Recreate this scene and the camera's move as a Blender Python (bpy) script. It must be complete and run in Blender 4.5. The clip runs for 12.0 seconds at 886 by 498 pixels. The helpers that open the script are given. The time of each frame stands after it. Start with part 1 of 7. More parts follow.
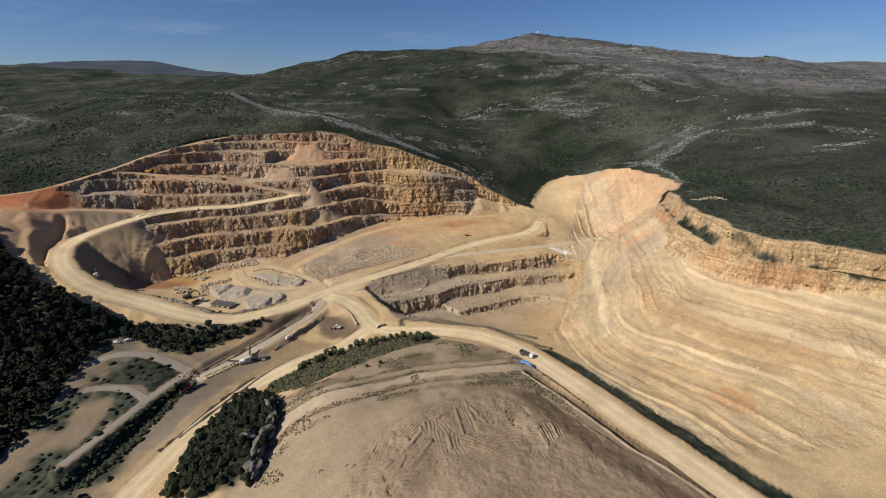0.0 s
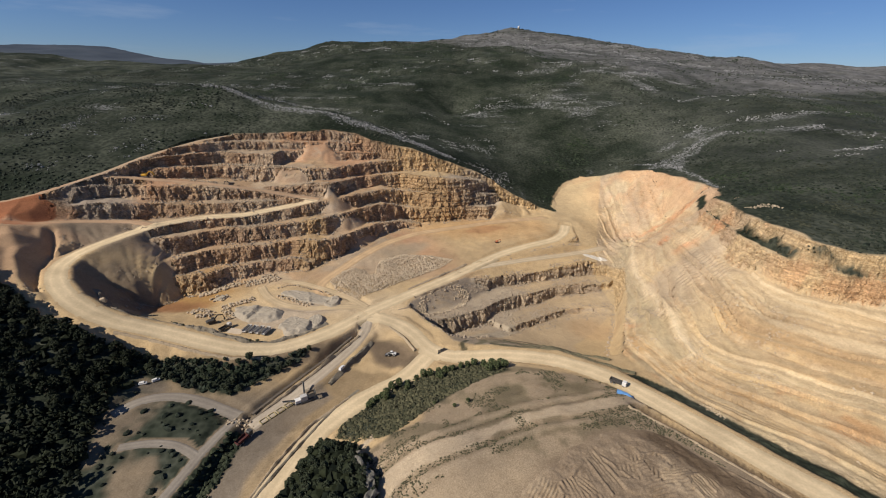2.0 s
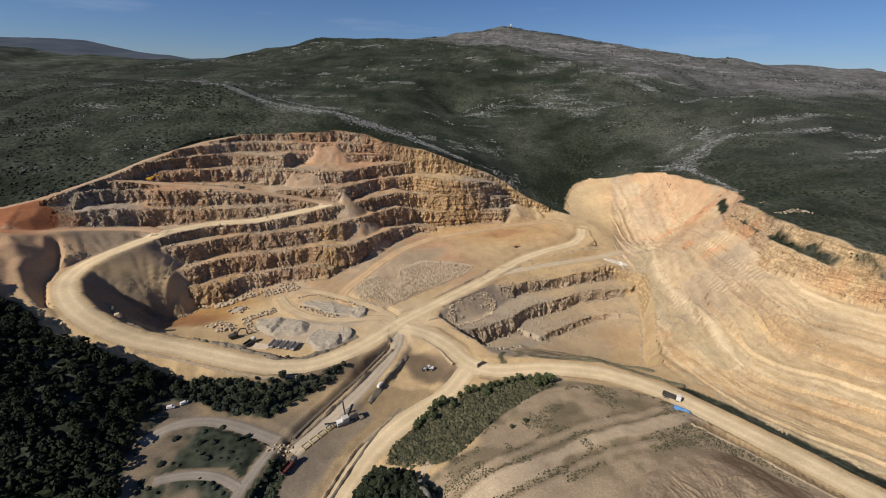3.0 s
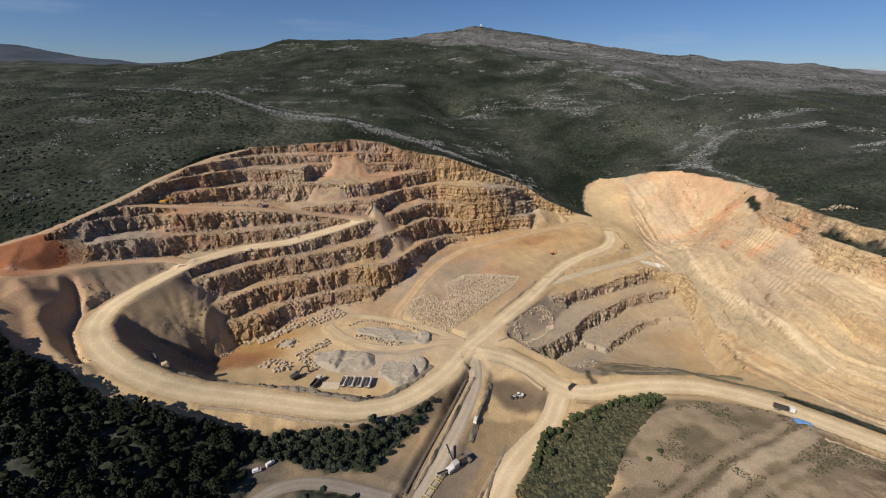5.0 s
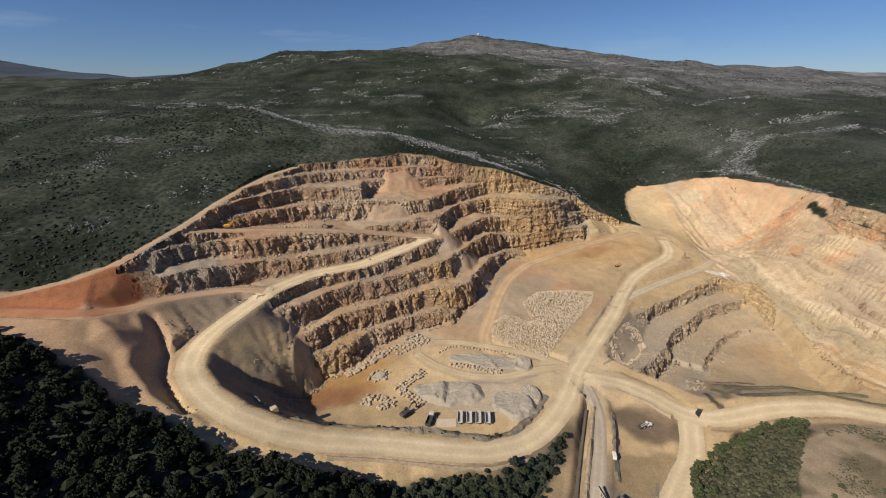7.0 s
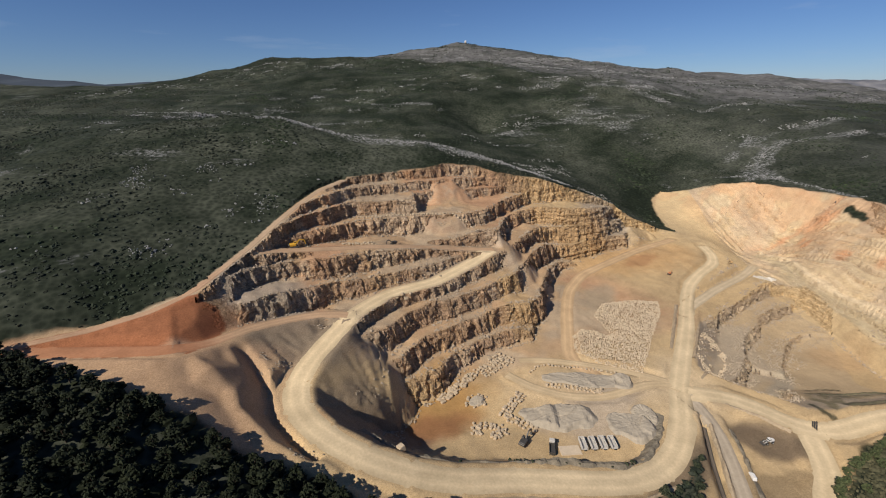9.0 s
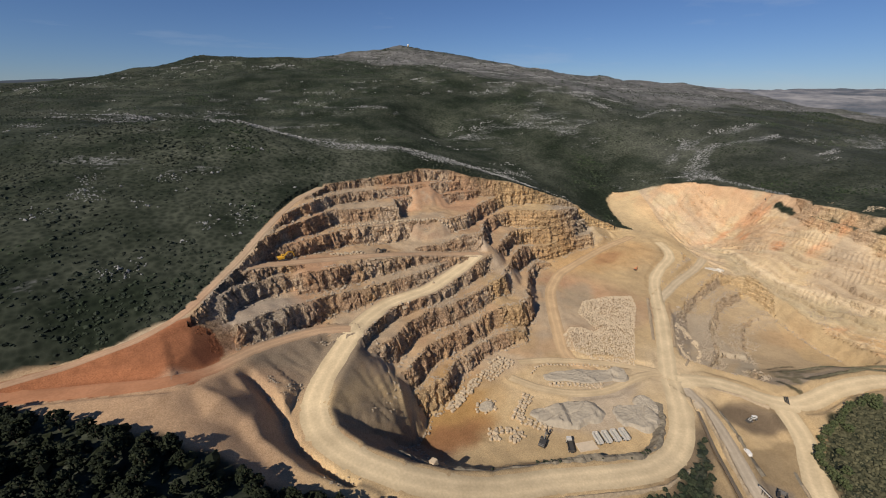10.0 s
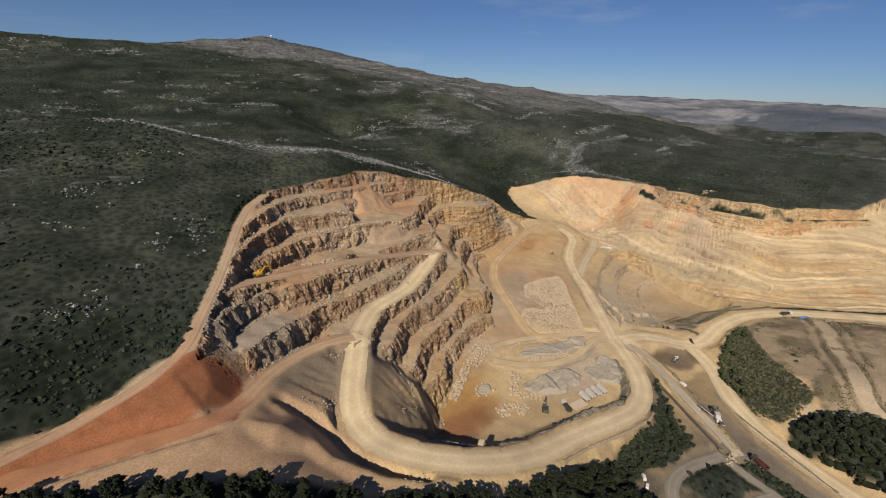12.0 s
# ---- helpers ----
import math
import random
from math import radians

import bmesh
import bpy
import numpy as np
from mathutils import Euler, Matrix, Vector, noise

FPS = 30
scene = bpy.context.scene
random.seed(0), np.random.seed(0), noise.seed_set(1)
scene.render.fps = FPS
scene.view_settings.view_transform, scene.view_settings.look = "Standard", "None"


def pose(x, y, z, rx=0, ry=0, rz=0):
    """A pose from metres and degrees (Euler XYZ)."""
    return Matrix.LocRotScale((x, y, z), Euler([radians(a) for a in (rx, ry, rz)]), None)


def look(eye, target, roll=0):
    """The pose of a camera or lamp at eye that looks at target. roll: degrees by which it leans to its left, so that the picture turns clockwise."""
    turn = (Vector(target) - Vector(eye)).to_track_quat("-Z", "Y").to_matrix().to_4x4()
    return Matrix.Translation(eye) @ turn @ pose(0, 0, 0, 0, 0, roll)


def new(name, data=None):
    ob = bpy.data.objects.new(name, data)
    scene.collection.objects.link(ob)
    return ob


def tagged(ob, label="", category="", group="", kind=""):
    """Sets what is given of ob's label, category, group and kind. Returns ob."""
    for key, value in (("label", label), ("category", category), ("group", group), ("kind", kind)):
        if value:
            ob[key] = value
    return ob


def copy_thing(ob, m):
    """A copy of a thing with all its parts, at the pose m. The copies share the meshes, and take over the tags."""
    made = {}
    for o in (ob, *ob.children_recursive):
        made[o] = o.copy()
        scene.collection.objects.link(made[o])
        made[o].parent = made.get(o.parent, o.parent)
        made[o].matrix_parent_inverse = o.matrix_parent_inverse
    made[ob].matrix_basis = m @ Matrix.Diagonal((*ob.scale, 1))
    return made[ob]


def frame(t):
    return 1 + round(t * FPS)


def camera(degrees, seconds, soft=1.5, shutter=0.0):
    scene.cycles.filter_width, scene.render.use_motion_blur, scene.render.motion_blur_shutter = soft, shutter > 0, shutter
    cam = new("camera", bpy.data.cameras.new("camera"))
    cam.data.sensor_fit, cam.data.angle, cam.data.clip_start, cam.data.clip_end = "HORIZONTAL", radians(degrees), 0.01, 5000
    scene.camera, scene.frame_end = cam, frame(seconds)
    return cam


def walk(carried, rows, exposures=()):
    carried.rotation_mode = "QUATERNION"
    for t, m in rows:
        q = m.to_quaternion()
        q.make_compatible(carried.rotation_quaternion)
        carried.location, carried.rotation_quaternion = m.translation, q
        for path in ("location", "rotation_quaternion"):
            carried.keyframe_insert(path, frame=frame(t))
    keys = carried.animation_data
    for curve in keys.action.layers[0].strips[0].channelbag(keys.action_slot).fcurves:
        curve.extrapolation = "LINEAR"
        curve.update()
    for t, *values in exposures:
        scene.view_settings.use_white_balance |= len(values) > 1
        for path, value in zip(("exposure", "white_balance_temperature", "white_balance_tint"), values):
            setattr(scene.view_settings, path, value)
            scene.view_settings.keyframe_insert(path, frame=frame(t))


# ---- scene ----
cam = camera(94.8, 12.0, 1.1)
METRES, EYE, TILT, LEAN, TURN = 370.0, 130.0, -22.0, 0.0, 0.0
ROWS = [
    (0.0, 0.0, 0.0, 0.0, 0.0, 0.0, -0.0),
    (0.5, -0.0357, 0.0155, 0.0091, -1.12, -0.52, 0.45),
    (1.0, -0.0716, 0.0312, 0.0179, -2.16, -0.76, 0.67),
    (1.5, -0.1075, 0.0471, 0.0268, -3.28, -0.84, 0.77),
    (2.0, -0.1435, 0.0631, 0.0356, -4.43, -0.92, 0.73),
    (2.5, -0.1797, 0.079, 0.0444, -5.47, -1.07, 0.76),
    (3.0, -0.2165, 0.0951, 0.0532, -6.43, -1.25, 1.02),
    (5.0, -0.3639, 0.1611, 0.0864, -11.22, -1.47, 3.93),
    (5.5, -0.4014, 0.1782, 0.0947, -12.33, -1.26, 4.6),
    (6.0, -0.4391, 0.1953, 0.1033, -12.92, -1.02, 5.1),
    (6.5, -0.477, 0.2126, 0.1118, -13.08, -0.78, 5.45),
    (7.0, -0.5149, 0.2297, 0.1204, -13.04, -0.64, 5.59),
    (9.0, -0.6668, 0.2983, 0.1545, -16.43, -0.22, 7.01),
    (9.5, -0.7046, 0.3151, 0.1634, -19.86, -0.45, 7.97),
    (10.0, -0.7424, 0.332, 0.1725, -24.63, -1.01, 9.17),
    (10.5, -0.78, 0.3486, 0.1817, -30.11, -1.89, 10.47),
    (11.0, -0.8177, 0.3651, 0.191, -35.39, -2.93, 11.69),
    (11.5, -0.8555, 0.3814, 0.2001, -39.76, -4.01, 12.62),
    (12.0, -0.8932, 0.3978, 0.2094, -43.1, -5.0, 13.21),
]
walk(cam, [(t, pose(0, 0, EYE, TILT, LEAN, TURN) @ pose(METRES * x, METRES * y, METRES * z, 90 + pitch, roll, yaw)) for t, x, y, z, yaw, pitch, roll in ROWS],
     [(0.0, 0.0, 5950, 10), (3.0, 0.0, 5950, 10), (9.0, 0.0, 5980, 10), (12.0, -0.15, 6200, 10)])


def part(name, bm, material, parent=None, label=""):
    """One mesh object from a bmesh, under a thing or a part."""
    me = bpy.data.meshes.new(name)
    bm.to_mesh(me)
    bm.free()
    ob = new(name, me)
    for m in material if isinstance(material, (list, tuple)) else [material]:
        me.materials.append(m)
    if parent:
        ob.parent = parent
    if label:
        ob["label"] = label
    return ob


def mesh_np(name, verts, faces, material, parent=None, smooth=False):
    """One mesh object from arrays: verts n x 3, faces m x 3 or m x 4."""
    me = bpy.data.meshes.new(name)
    n, k = faces.shape
    me.vertices.add(len(verts))
    me.vertices.foreach_set("co", np.ascontiguousarray(verts, np.float32).ravel())
    me.loops.add(n * k)
    me.loops.foreach_set("vertex_index", np.ascontiguousarray(faces, np.int32).ravel())
    me.polygons.add(n)
    me.polygons.foreach_set("loop_start", np.arange(0, n * k, k, dtype=np.int32))
    me.polygons.foreach_set("use_smooth", np.full(n, smooth))
    me.update(calc_edges=True)
    for m in material if isinstance(material, (list, tuple)) else [material]:
        me.materials.append(m)
    ob = new(name, me)
    if parent:
        ob.parent = parent
    return ob


# ---- world, sun ----
SUN_EL, SUN_AZ = 39.0, 246.0        # degrees; azimuth clockwise from +y
world = bpy.data.worlds.new("sky")
scene.world = world
world.use_nodes = True
wn = world.node_tree
sky = wn.nodes.new("ShaderNodeTexSky")
sky.sky_type = "NISHITA"
sky.sun_disc = False
sky.sun_elevation, sky.sun_rotation = radians(SUN_EL), radians(SUN_AZ)
sky.altitude, sky.air_density, sky.dust_density, sky.ozone_density = 900, 0.9, 0.12, 3.5
tint = wn.nodes.new("ShaderNodeMix")
tint.data_type, tint.blend_type = "RGBA", "MULTIPLY"
tint.inputs["Factor"].default_value = 1.0
tint.inputs["B"].default_value = (0.84, 0.94, 1.14, 1)
wn.links.new(sky.outputs[0], tint.inputs["A"])
# thin streaks of high cloud
coord, stretch, streak, thin = (wn.nodes.new("ShaderNode" + k) for k in ("TexCoord", "Mapping", "TexNoise", "ValToRGB"))
stretch.inputs["Scale"].default_value, stretch.inputs["Rotation"].default_value = (1.6, 3.2, 14.0), (0.1, 0.12, 0.4)
streak.inputs["Scale"].default_value, streak.inputs["Detail"].default_value, streak.inputs["Roughness"].default_value = 1.3, 6.0, 0.6
thin.color_ramp.elements[0].position, thin.color_ramp.elements[1].position = 0.56, 0.95
thin.color_ramp.elements[1].color = (0.45, 0.45, 0.45, 1)
wn.links.new(coord.outputs["Generated"], stretch.inputs[0])
wn.links.new(stretch.outputs[0], streak.inputs["Vector"])
wn.links.new(streak.outputs["Fac"], thin.inputs[0])
cloud = wn.nodes.new("ShaderNodeMix")
cloud.data_type = "RGBA"
cloud.inputs["B"].default_value = (9.0, 9.6, 10.4, 1)
wn.links.new(thin.outputs[0], cloud.inputs["Factor"])
wn.links.new(tint.outputs["Result"], cloud.inputs["A"])
# the sky stays blue down to the hills
height, deep = wn.nodes.new("ShaderNodeSeparateXYZ"), wn.nodes.new("ShaderNodeValToRGB")
deep.color_ramp.elements[0].color, deep.color_ramp.elements[1].color = (0.86, 0.86, 0.88, 1), (1, 1, 1, 1)
deep.color_ramp.elements[1].position = 0.45
low_sky = wn.nodes.new("ShaderNodeMix")
low_sky.data_type, low_sky.blend_type = "RGBA", "MULTIPLY"
low_sky.inputs["Factor"].default_value = 1.0
wn.links.new(coord.outputs["Generated"], height.inputs[0])
wn.links.new(height.outputs["Z"], deep.inputs[0])
wn.links.new(cloud.outputs["Result"], low_sky.inputs["A"])
wn.links.new(deep.outputs[0], low_sky.inputs["B"])
wn.links.new(low_sky.outputs["Result"], wn.nodes["Background"].inputs[0])
wn.nodes["Background"].inputs[1].default_value = 0.060
sun = new("sun", bpy.data.lights.new("sun", "SUN"))
sun.data.energy, sun.data.angle, sun.data.color = 5.45, radians(0.6), (1.0, 0.885, 0.73)
sx, sy = math.sin(radians(SUN_AZ)) * math.cos(radians(SUN_EL)), math.cos(radians(SUN_AZ)) * math.cos(radians(SUN_EL))
sun.matrix_world = look((sx * 900, sy * 900, math.sin(radians(SUN_EL)) * 900), (0, 0, 0))
scene.view_settings.exposure = 0.0


# ---- materials ----
def mat(name, rough=0.9, spec=0.2):
    m = bpy.data.materials.new(name)
    m.use_nodes = True
    n = m.node_tree
    b = n.nodes["Principled BSDF"]
    b.inputs["Roughness"].default_value = rough
    b.inputs["Specular IOR Level"].default_value = spec
    return m, n, b


def node(n, kind, **values):
    k = n.nodes.new(kind)
    for key, v in values.items():
        k.inputs[key.replace("_", " ")].default_value = v
    return k


def where(n, scale=(1, 1, 1), source="Object"):
    tc = n.nodes.new("ShaderNodeTexCoord")
    mp = n.nodes.new("ShaderNodeMapping")
    mp.inputs["Scale"].default_value = scale
    n.links.new(tc.outputs[source], mp.inputs[0])
    return mp.outputs[0]


def noise_of(n, co, scale, detail=4.0, rough=0.55):
    k = node(n, "ShaderNodeTexNoise", Scale=scale, Detail=detail, Roughness=rough)
    n.links.new(co, k.inputs["Vector"])
    return k.outputs["Fac"]


def ramp(n, fac, *stops):
    k = n.nodes.new("ShaderNodeValToRGB")
    e = k.color_ramp.elements
    while len(e) < len(stops):
        e.new(0.5)
    for el, (p, c) in zip(e, stops):
        el.position, el.color = p, (*c, 1) if len(c) == 3 else c
    n.links.new(fac, k.inputs[0])
    return k.outputs[0]


def mix(n, fac, a, b, how="MIX"):
    k = n.nodes.new("ShaderNodeMix")
    k.data_type, k.blend_type = "RGBA", how
    for sock, v in ((k.inputs["Factor"], fac), (k.inputs["A"], a), (k.inputs["B"], b)):
        if isinstance(v, (int, float)):
            sock.default_value = v
        elif isinstance(v, tuple):
            sock.default_value = (*v, 1)
        else:
            n.links.new(v, sock)
    return k.outputs["Result"]


def bump(n, b, height, strength, dist):
    k = node(n, "ShaderNodeBump", Strength=strength, Distance=dist)
    n.links.new(height, k.inputs["Height"])
    n.links.new(k.outputs[0], b.inputs["Normal"])
    return k


def simple(name, colour, rough=0.8, spec=0.3, metal=0.0, vary=0.25, scale=1.5):
    """A plain painted, dusty or stony surface with two sizes of blotches."""
    m, n, b = mat(name, rough, spec)
    co = where(n)
    dark = tuple(c * (1 - vary) for c in colour)
    lite = tuple(min(1, c * (1 + vary)) for c in colour)
    c = ramp(n, noise_of(n, co, scale, 6), (0.3, dark), (0.7, lite))
    c = mix(n, 0.5, c, ramp(n, noise_of(n, co, scale * 9, 3), (0.3, dark), (0.7, lite)))
    n.links.new(c, b.inputs["Base Color"])
    b.inputs["Metallic"].default_value = metal
    return m


def ground_material(name, rocky):
    """Bare quarry ground and rock: soil colours from the plan, strata, blotches, pebbles; scrub floor where it is grown
    over.
    """
    m, n, b = mat(name, 0.95, 0.1)
    co = where(n)
    at = n.nodes.new("ShaderNodeAttribute")
    at.attribute_name = "soil"
    veg = n.nodes.new("ShaderNodeAttribute")
    veg.attribute_name = "veg"
    big, mid, small = noise_of(n, co, 0.035, 5), noise_of(n, co, 0.25, 6, 0.65), noise_of(n, co, 1.6, 5, 0.7)
    c = mix(n, 1.0, at.outputs["Color"], ramp(n, big, (0.3, (0.82, 0.80, 0.78)), (0.7, (1.16, 1.12, 1.05))), "MULTIPLY")
    c = mix(n, 0.4 + 0.4 * rocky, c, ramp(n, mid, (0.28, (0.68, 0.63, 0.58)), (0.5, (1, 1, 1)), (0.75, (1.22, 1.2, 1.18))), "MULTIPLY")
    c = mix(n, 0.75, c, ramp(n, small, (0.3, (0.7, 0.67, 0.63)), (0.7, (1.25, 1.22, 1.2))), "MULTIPLY")
    strata = noise_of(n, where(n, (0.05, 0.05, 0.9)), 1.0, 5, 0.6)
    c = mix(n, 0.12 + 0.63 * rocky, c, ramp(n, strata, (0.32, (0.68, 0.6, 0.53)), (0.5, (1.05, 1.04, 1.02)), (0.68, (1.28, 1.2, 1.1))), "MULTIPLY")
    pebbles = noise_of(n, co, 3.2, 4, 0.8)
    c = mix(n, 0.8, c, ramp(n, pebbles, (0.3, (0.72, 0.68, 0.64)), (0.52, (1, 1, 1)), (0.72, (1.2, 1.19, 1.17))), "MULTIPLY")
    if rocky > 0.6:
        # joints and cracks in the rock
        crack = node(n, "ShaderNodeTexVoronoi", Scale=0.55)
        crack.feature = "DISTANCE_TO_EDGE"
        n.links.new(mix(n, 0.35, where(n, (1.0, 1.0, 1.6)), noise_of(n, co, 0.9, 3), "ADD"), crack.inputs["Vector"])
        c = mix(n, 0.6 * rocky, c, ramp(n, crack.outputs["Distance"], (0.0, (0.5, 0.46, 0.42)), (0.07, (1, 1, 1))), "MULTIPLY")
        c = mix(n, 0.7 * rocky, c, ramp(n, noise_of(n, co, 0.7, 6, 0.75), (0.36, (0.62, 0.59, 0.55)), (0.5, (1, 1, 1)), (0.66, (1.5, 1.48, 1.44))), "MULTIPLY")
    # scrub floor: stony grey soil, dark low bushes, pale rock bands
    vor = node(n, "ShaderNodeTexVoronoi", Scale=0.34)
    warp = mix(n, 0.06, co, noise_of(n, co, 0.4, 3), "ADD")
    n.links.new(warp, vor.inputs["Vector"])
    shrub = ramp(n, vor.outputs["Distance"], (0.25, (0.020, 0.024, 0.018)), (0.8, (0.044, 0.049, 0.038)))
    shrub = mix(n, 1.0, shrub, ramp(n, noise_of(n, co, 0.016, 6, 0.65), (0.40, (0.5, 0.57, 0.45)), (0.60, (1.6, 1.5, 1.42))), "MULTIPLY")
    shrub = mix(n, 0.8, shrub, ramp(n, noise_of(n, co, 0.0045, 4), (0.38, (0.6, 0.66, 0.58)), (0.62, (1.45, 1.42, 1.4))), "MULTIPLY")
    st = n.nodes.new("ShaderNodeAttribute")
    st.attribute_name = "stony"
    band = noise_of(n, where(n, (0.012, 0.02, 0.10)), 1.0, 6, 0.7)
    add = n.nodes.new("ShaderNodeMath")
    add.operation = "ADD"
    n.links.new(band, add.inputs[0])
    n.links.new(st.outputs["Fac"], add.inputs[1])
    patch = ramp(n, add.outputs[0], (0.60, (0, 0, 0)), (0.70, (1, 1, 1)))
    patch = mix(n, 1.0, patch, ramp(n, noise_of(n, co, 0.33, 5, 0.8), (0.47, (0, 0, 0)), (0.58, (0.85, 0.85, 0.85))), "MULTIPLY")
    ba = n.nodes.new("ShaderNodeAttribute")
    ba.attribute_name = "bare"
    thin = mix(n, 1.0, ramp(n, noise_of(n, where(n, (0.006, 0.006, 0.03)), 1.0, 6, 0.7), (0.34, (0.25, 0.25, 0.25)), (0.56, (1, 1, 1))), ba.outputs["Color"], "MULTIPLY")
    shrub = mix(n, thin, shrub, ramp(n, noise_of(n, co, 0.05, 5, 0.7), (0.35, (0.072, 0.07, 0.066)), (0.65, (0.175, 0.168, 0.158))))
    shrub = mix(n, patch, shrub, (0.235, 0.23, 0.222))
    c = mix(n, veg.outputs["Fac"], c, shrub)
    n.links.new(c, b.inputs["Base Color"])
    h = mix(n, 0.5, mid, small)
    if rocky > 0.2:
        col = noise_of(n, where(n, (0.6, 0.6, 0.5)), 1.0, 5, 0.65)
        h = mix(n, 0.5, h, col)
    bump(n, b, h, 0.6 + 0.4 * rocky, 0.35 + 2.2 * rocky)
    return m


GROUND, ROCK, BEDDED = ground_material("quarry_ground", 0.0), ground_material("quarry_rock", 1.0), ground_material("bedded_limestone", 0.21)


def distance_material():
    """Far woods and bare limestone heights, the blue of distance haze put into their colours."""
    m, n, b = mat("haze_tinted_hills", 0.95, 0.1)
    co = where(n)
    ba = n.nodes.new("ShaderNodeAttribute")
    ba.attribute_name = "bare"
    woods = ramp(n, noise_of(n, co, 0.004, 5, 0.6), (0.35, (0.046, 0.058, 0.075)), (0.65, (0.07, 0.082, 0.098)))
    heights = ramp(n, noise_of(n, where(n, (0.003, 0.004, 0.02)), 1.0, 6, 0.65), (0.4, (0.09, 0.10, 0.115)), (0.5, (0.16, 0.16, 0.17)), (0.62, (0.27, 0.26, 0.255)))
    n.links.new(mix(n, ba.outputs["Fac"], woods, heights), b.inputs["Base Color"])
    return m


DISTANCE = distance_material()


def road_material():
    m, n, b = mat("packed_dirt", 0.95, 0.1)
    co = where(n)
    at = n.nodes.new("ShaderNodeAttribute")
    at.attribute_name = "soil"
    c = mix(n, 0.7, at.outputs["Color"], ramp(n, noise_of(n, co, 0.09, 5), (0.3, (0.78, 0.76, 0.73)), (0.7, (1.15, 1.14, 1.12))), "MULTIPLY")
    c = mix(n, 0.5, c, ramp(n, noise_of(n, co, 1.1, 5), (0.3, (0.8, 0.78, 0.75)), (0.7, (1.15, 1.15, 1.15))), "MULTIPLY")
    n.links.new(c, b.inputs["Base Color"])
    bump(n, b, noise_of(n, co, 0.8, 5), 0.3, 0.2)
    return m


ROAD = road_material()


def leaf_material(name, dark, lite, patchy=False):
    m, n, b = mat(name, 0.85, 0.15)
    geo = n.nodes.new("ShaderNodeNewGeometry")
    c = ramp(n, geo.outputs["Random Per Island"], (0.0, dark), (1.0, lite))
    c = mix(n, 0.7, c, ramp(n, noise_of(n, where(n), 0.9, 4), (0.3, (0.55, 0.55, 0.5)), (0.7, (1.4, 1.35, 1.3))), "MULTIPLY")
    if patchy:
        # stands of greener and of browner plants
        c = mix(n, 1.0, c, ramp(n, noise_of(n, where(n), 0.014, 5, 0.65), (0.36, (1.0, 1.12, 0.8)), (0.5, (0.8, 0.8, 0.8)), (0.64, (1.35, 1.15, 1.05))), "MULTIPLY")
    n.links.new(c, b.inputs["Base Color"])
    return m


SCRUB = leaf_material("scrub_leaves", (0.014, 0.020, 0.014), (0.044, 0.053, 0.038), True)
PINE = leaf_material("pine_needles", (0.005, 0.008, 0.004), (0.024, 0.029, 0.013))
HEDGE = leaf_material("bush_leaves", (0.032, 0.044, 0.019), (0.095, 0.108, 0.048))
OAK = leaf_material("oak_leaves", (0.016, 0.022, 0.013), (0.052, 0.060, 0.034))
DRYSCRUB = leaf_material("dry_scrub_leaves", (0.040, 0.042, 0.024), (0.105, 0.098, 0.055))
BARK = simple("bark", (0.09, 0.065, 0.045))
STONE = simple("limestone_block", (0.45, 0.355, 0.24), 0.9, 0.15, 0, 0.3, 0.8)
GREYSTONE = simple("grey_boulder", (0.33, 0.265, 0.19), 0.9, 0.15, 0, 0.35, 0.8)
HILLSTONE = simple("weathered_limestone", (0.25, 0.243, 0.23), 0.9, 0.15, 0, 0.3, 0.5)
GRAVEL = simple("grey_gravel", (0.335, 0.285, 0.215), 0.95, 0.1, 0, 0.18, 0.9)


# ---- relief: helpers ----
def hash2(ix, iy, seed):
    h = (ix * 374761393 + iy * 668265263 + seed * 982451653) & 0x7FFFFFFF
    h = ((h ^ (h >> 13)) * 1274126177) & 0x7FFFFFFF
    return ((h ^ (h >> 16)) & 0xFFFF) / 65535.0


def vnoise(x, y, size, seed):
    """Smooth value noise, -1 to 1, with cells of that many metres."""
    x, y = x / size, y / size
    ix, iy = np.floor(x).astype(np.int64), np.floor(y).astype(np.int64)
    fx, fy = x - ix, y - iy
    fx, fy = fx * fx * (3 - 2 * fx), fy * fy * (3 - 2 * fy)
    a, b = hash2(ix, iy, seed), hash2(ix + 1, iy, seed)
    c, d = hash2(ix, iy + 1, seed), hash2(ix + 1, iy + 1, seed)
    return 2 * ((a + (b - a) * fx) * (1 - fy) + (c + (d - c) * fx) * fy) - 1


def fbm(x, y, size, seed, octaves=4, gain=0.5):
    out, amp = 0, 1
    for k in range(octaves):
        out = out + amp * vnoise(x, y, size, seed + 17 * k)
        size, amp = size / 2.03, amp * gain
    return out


def near(x, y, line, closed=False):
    """For each place: the distance to a line of (x, y, ...) and its other values there."""
    best = np.full(x.shape, 1e18)
    val = np.zeros(x.shape)
    pts = list(line) + ([line[0]] if closed else [])
    for p, q in zip(pts, pts[1:]):
        dx, dy = q[0] - p[0], q[1] - p[1]
        s = np.clip(((x - p[0]) * dx + (y - p[1]) * dy) / (dx * dx + dy * dy + 1e-9), 0, 1)
        d = (x - p[0] - s * dx) ** 2 + (y - p[1] - s * dy) ** 2
        nearer = d < best
        best = np.where(nearer, d, best)
        if len(p) > 2:
            val = np.where(nearer, p[2] + s * (q[2] - p[2]), val)
    return np.sqrt(best), val


